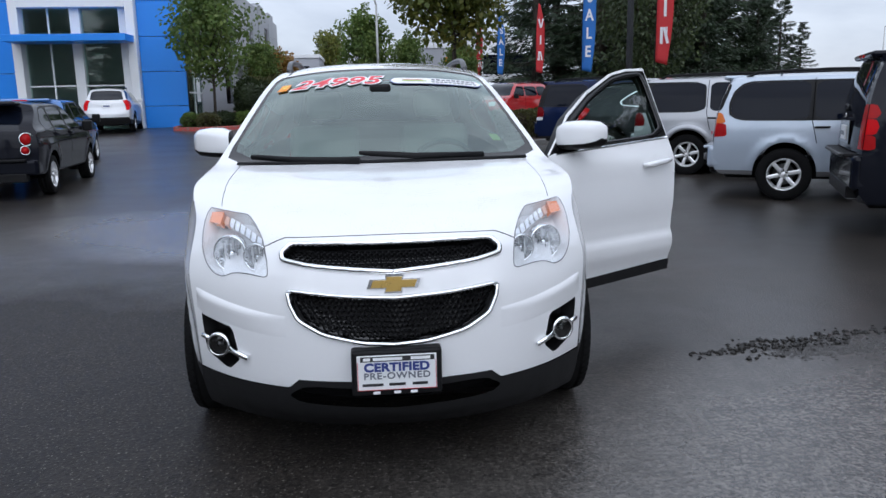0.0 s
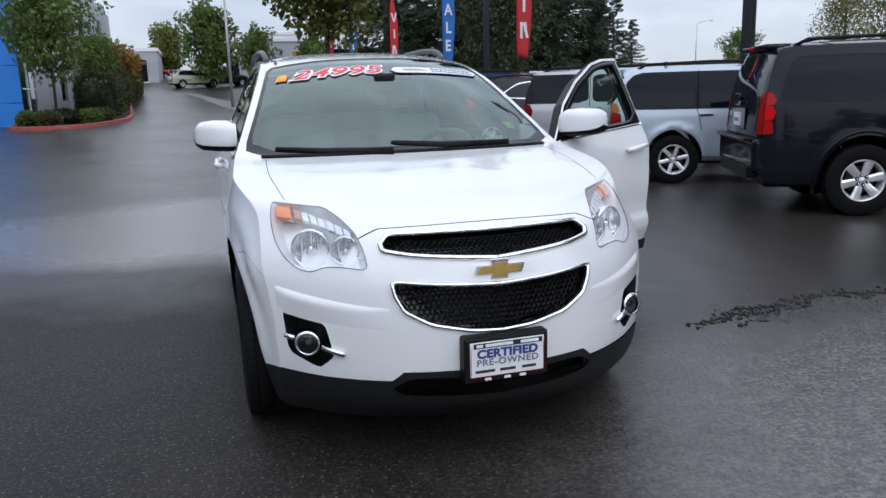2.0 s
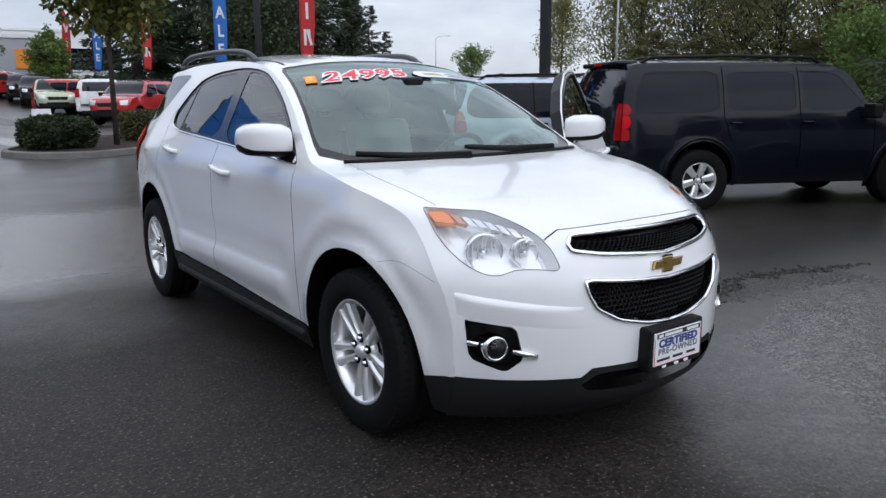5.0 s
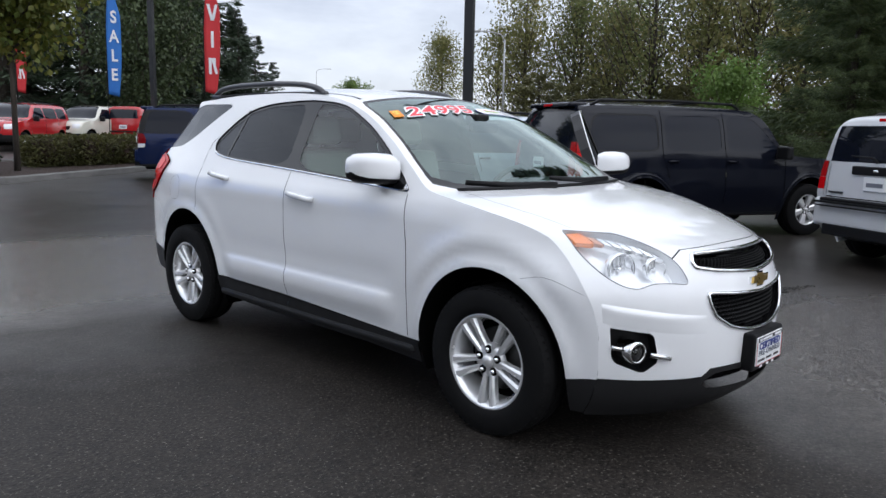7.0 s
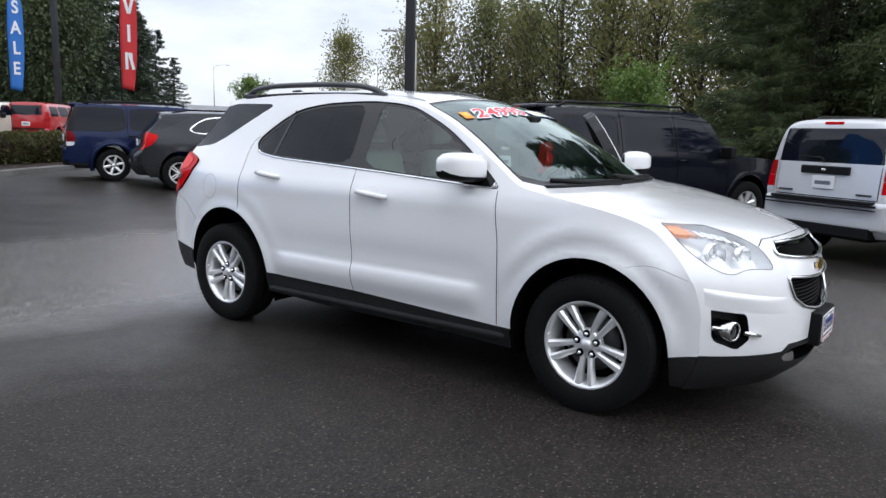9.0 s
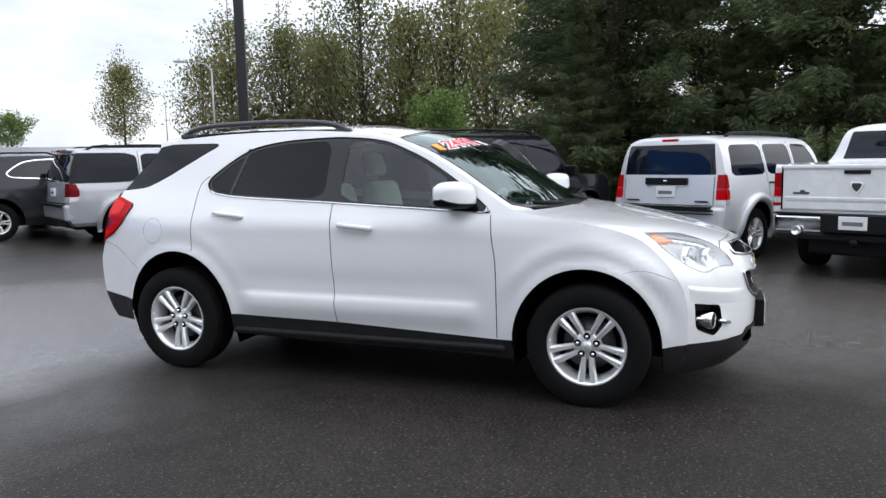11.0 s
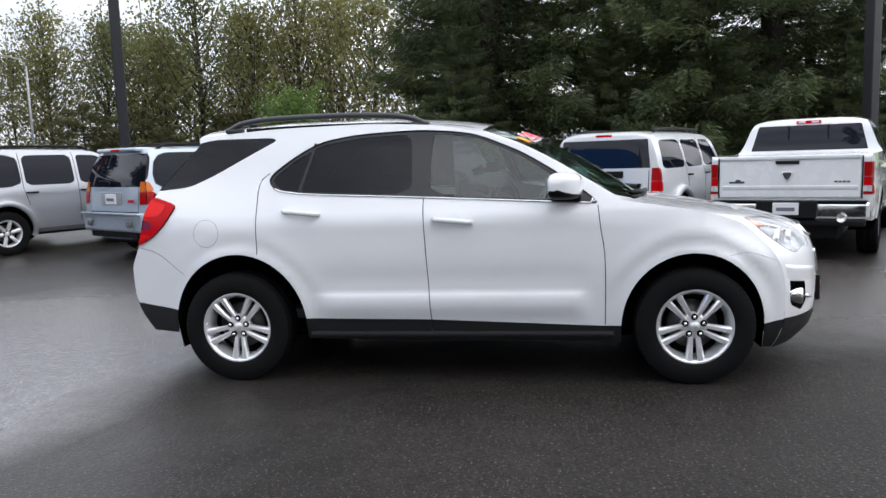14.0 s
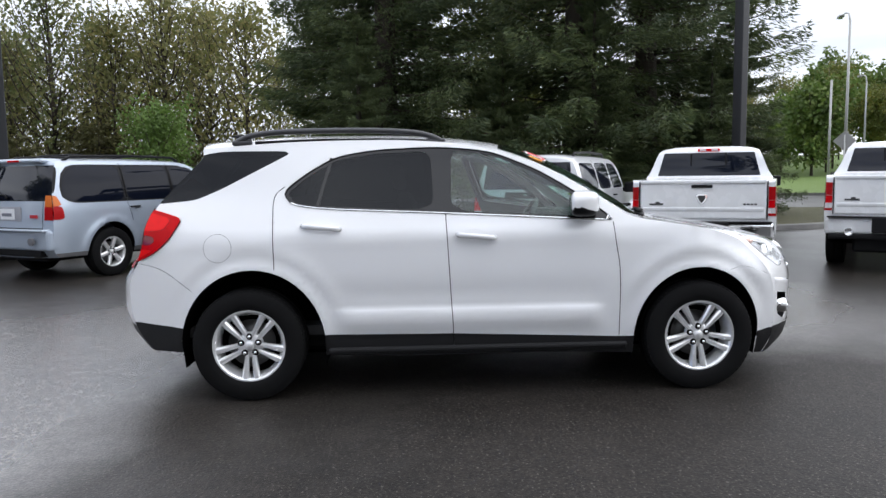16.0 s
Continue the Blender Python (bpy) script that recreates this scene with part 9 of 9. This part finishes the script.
box("wing_end", -30, XW - 0.3, 62, 62.3, 0.5, 8.2, GREY_WALL, show)
box("corner_trim", XW - 0.35, XW + 0.06, Y0 + 0.06, Y0 + 0.42, GZ - 0.2, 9.6, BLACK_TRIM, show)


def far_building(name, label, x0, x1, y0, y1, H, wins, mat):
    b = root(name)
    tagged(b, label, "building")
    z0 = float(ground_z((x0 + x1) / 2, y0)) - 0.5
    box("wall", x0, x1, y0, y1, z0, z0 + H, mat, b, 0.02)
    box("parapet", x0 - 0.1, x1 + 0.1, y0 - 0.1, y1 + 0.1, z0 + H, z0 + H + 0.35, PORTAL, b, 0.02)
    for a, c, lo, hi in wins:
        w_ = box("window", a, c, y0 - 0.06, y0 + 0.02, z0 + lo, z0 + hi, DARK_GLASS, b)
        box("window_sill", a - 0.1, c + 0.1, y0 - 0.14, y0, z0 + lo - 0.12, z0 + lo, PORTAL, w_)
    return b


far_building("office_building", "plain grey office block at the top of the drive", -11.5, -5.0, 74, 90, 3.4, [(-7.0, -6.0, 0.6, 2.6)], GREY_WALL)
far_building("office_building", "pale angular hall beyond the drive", -1.5, 4.5, 82, 98, 4.0, [(-1.0, 0.6, 0.6, 2.8), (1.6, 4.0, 0.6, 2.8)], PORTAL)
far_building("office_building", "low white hall with a dark band of windows", 6.0, 20, 84, 98, 5.0, [(6.6, 12.6, 1.2, 3.4), (13.2, 19.4, 1.2, 3.4)], PORTAL)
b = far_building("office_building", "grey hall beside the drive with an orange sign", 2.6, 9.0, 70, 76, 4.2, [(3.2, 5.6, 0.8, 2.6)], GREY_WALL)
box("sign_panel", 7.4, 8.6, 69.85, 70.0, float(ground_z(8, 70)) + 1.2, float(ground_z(8, 70)) + 2.8, PRICE_ORANGE, b)

# ---------------------------------------------------------------- poles, lamps, flags
POLE = plastic("black_pole_paint", (0.010, 0.011, 0.014), 0.4)
GALV = plain("galvanised_steel", (0.42, 0.42, 0.41), 0.5, 0.6, 0.3, 12.0)


def lot_light(x, y, h, r):
    t = root("lot_light")
    tagged(t, "tall square black lamp pole of the car lot", "lamp post", "lot lights")
    bm = bmesh.new()
    bm_box(bm, -r, r, -r, r, 0.6, h, 0.02, 2)
    part("pole", bm, POLE, t)
    box("pole_base", -0.28, 0.28, -0.28, 0.28, -0.1, 0.65, CONCRETE, t, 0.04)
    box("lamp_arm", -1.3, 1.3, -0.05, 0.05, h - 0.2, h - 0.1, POLE, t, 0.01)
    for s in (-1, 1):
        hd = box("lamp_head", s * 1.45 - 0.35, s * 1.45 + 0.35, -0.25, 0.25, h - 0.25, h - 0.02, POLE, t, 0.03)
        box("lamp_lens", s * 1.45 - 0.27, s * 1.45 + 0.27, -0.19, 0.19, h - 0.265, h - 0.245, PALE_LENS, hd)
    t.matrix_world = pose(x, y, float(ground_z(x, y)), 0, 0, 30)
    return t


lot_light(9.35, 8.1, 9.5, 0.105)
lot_light(11.75, -7.35, 9.5, 0.115)
lot_light(11.3, 28.0, 9.5, 0.10)
lot_light(-3.0, -16.0, 9.0, 0.11)


def street_lamp(x, y, h, reach, az, label="grey street lamp with a curved arm", slim=0.07):
    t = root("street_lamp")
    tagged(t, label, "street lamp", "street lamps")
    tube("pole", [(0, 0, -0.2), (0, 0, h * 0.5), (0, 0, h - 0.6)], [slim * 1.3, slim, slim * 0.8], GALV, t, 10)
    tube("arm", [(0, 0, h - 0.65), (0.15 * reach, 0, h - 0.2), (0.5 * reach, 0, h - 0.02), (reach, 0, h + 0.05)], [slim * 0.75, slim * 0.6, slim * 0.55, slim * 0.5], GALV, t, 8)
    hd = box("lamp_head", reach - 0.1, reach + 0.65, -0.14, 0.14, h - 0.03, h + 0.10, GALV, t, 0.04)
    box("lamp_lens", reach + 0.05, reach + 0.5, -0.1, 0.1, h - 0.06, h - 0.025, PALE_LENS, hd)
    t.matrix_world = pose(x, y, float(ground_z(x, y)), 0, 0, az)
    return t


street_lamp(39.5, 69.5, 5.6, 2.0, -35)
street_lamp(91.5, 125.7, 8.0, 2.4, -35)
street_lamp(38.0, 31.0, 7.7, 1.8, 120)
street_lamp(61.6, 55.5, 7.3, 1.6, 125)
street_lamp(33.3, -22.8, 9.6, 2.2, -20)
street_lamp(52, -35.5, 8.0, 2.0, -20)
street_lamp(0.5, 40, 6.6, 0.9, 150, "black street lamp beside the drive")
up_ = root("utility_pole")
tagged(up_, "plain pale pole beside the street", "pole")
tube("pole", [(0, 0, -0.2), (0, 0, 6.0)], 0.06, GALV, up_, 8)
up_.matrix_world = pose(33.6, -22.1, 0)
sg = root("road_sign")
tagged(sg, "diamond-shaped sign seen from its grey back", "sign")
bm = bmesh.new()
bm_box(bm, -0.3, 0.3, -0.012, 0.012, -0.3, 0.3, 0.02, 2)
o = part("sign_plate", bm, GALV, sg)
o.matrix_local = pose(0, 0, 2.45, 0, 45, 0)
tube("post", [(0, 0.03, -0.2), (0, 0.03, 2.7)], 0.03, GALV, sg, 8)
sg.matrix_world = pose(24.5, -17.5, 0.05, 0, 0, 60)

FLAG_BLUE = plain("flag_blue", (0.02, 0.14, 0.46), 0.7, 0, 0.25, 3.0)
FLAG_RED = plain("flag_red", (0.50, 0.02, 0.025), 0.7, 0, 0.25, 3.0)
FLAG_WHITE = plain("flag_white", (0.72, 0.73, 0.75), 0.7, 0, 0.15, 3.0)


def feather_flag(x, y, mat, word, az, z0, H, label, seed):
    """A feather banner on a bent pole; word is lettered, None gives plain shapes."""
    t = root("feather_flag")
    tagged(t, label, "flag", "feather flags")
    n = 24
    vs, fs = [], []
    L = H - z0

    def lean(v):
        return 0.16 * max(0.0, v - 0.45) ** 2 / 0.3

    def wid(v):
        return 0.52 * (0.55 + 0.45 * math.sin(math.pi * min(1.0, 0.1 + v * 0.8))) * (1 - max(0.0, v - 0.72) / 0.28) ** 0.55 + 0.015

    def wave(u, v):
        return 0.06 * math.sin(4 * v + 2.2 * u + seed) * u

    for i in range(n + 1):
        v = i / n
        for k in range(6):
            u = k / 5
            vs.append((0.03 + lean(v) + u * wid(v), wave(u, v), z0 + L * v - 0.10 * u * (1 - v)))
    for i in range(n):
        for k in range(5):
            a = i * 6 + k
            fs.append((a, a + 1, a + 7, a + 6))
    cl = mesh_ob("cloth", vs, fs, mat, t)
    so = cl.modifiers.new("thickness", "SOLIDIFY")
    so.thickness = 0.006
    tube("pole", [(0, 0, -0.1), (0, 0, z0), *[(lean(v) + 0.01, 0, z0 + L * v) for v in (0.4, 0.6, 0.8, 0.9, 1.0)]], [0.022, 0.02, 0.016, 0.014, 0.012, 0.01, 0.008], BLACK_TRIM, t, 6)
    for i in range(4 if word else 3):
        v = 0.70 - i * (0.175 if word else 0.235)
        cx = 0.03 + lean(v) + wid(v) / 2
        for s in (-1, 1):
            m = pose(cx, wave(0.5, v) + 0.022 * s, z0 + L * v, 90, 0, 0 if s < 0 else 180)
            if word:
                letters("letter", word[i], 0.62, FLAG_WHITE, t, m, 0.002, 0, 0.016, 1, 0.78)
            else:
                for sx, tilt in (((-0.04, 14), (0.04, -14)), ((0.0, 0),), ((-0.04, 0), (0.04, 14)))[i]:
                    bm = bmesh.new()
                    bm_box(bm, -0.045, 0.045, -0.27, 0.27, -0.003, 0.003, m=pose(sx * 1.8, 0, 0, 0, 0, tilt))
                    o = part("printed_bar", bm, FLAG_WHITE, t)
                    o.matrix_local = m
    t.matrix_world = pose(x, y, float(ground_z(x, y)), 0, 0, az)
    return t


feather_flag(8.62, 47.0, FLAG_BLUE, "SALE", 10, 1.9, 5.9, "blue feather flag lettered sale", 1)
feather_flag(10.2, 42.0, FLAG_RED, None, 5, 2.1, 6.2, "red feather flag with white shapes", 2)
feather_flag(8.65, 26.2, FLAG_BLUE, "SALE", -15, 2.1, 6.2, "tall blue feather flag lettered sale", 3)
feather_flag(9.55, 20.4, FLAG_RED, None, -20, 2.25, 6.0, "tall red feather flag with white shapes", 4)
feather_flag(7.9, 52.0, FLAG_RED, None, 20, 1.6, 5.6, "small red feather flag with white shapes", 5)
sb = root("sandwich_board")
tagged(sb, "small white folding notice board beside the drive", "sign")
for s in (-1, 1):
    bm = bmesh.new()
    bm_box(bm, -0.28, 0.28, -0.015, 0.015, 0.0, 0.85, 0.01, 1, pose(0, s * 0.2, 0.0, s * 14, 0, 0))
    part("board", bm, STICKER_WHITE, sb)
sb.matrix_world = pose(1.35, 20.4, float(ground_z(1.35, 20.4)), 0, 0, 20)
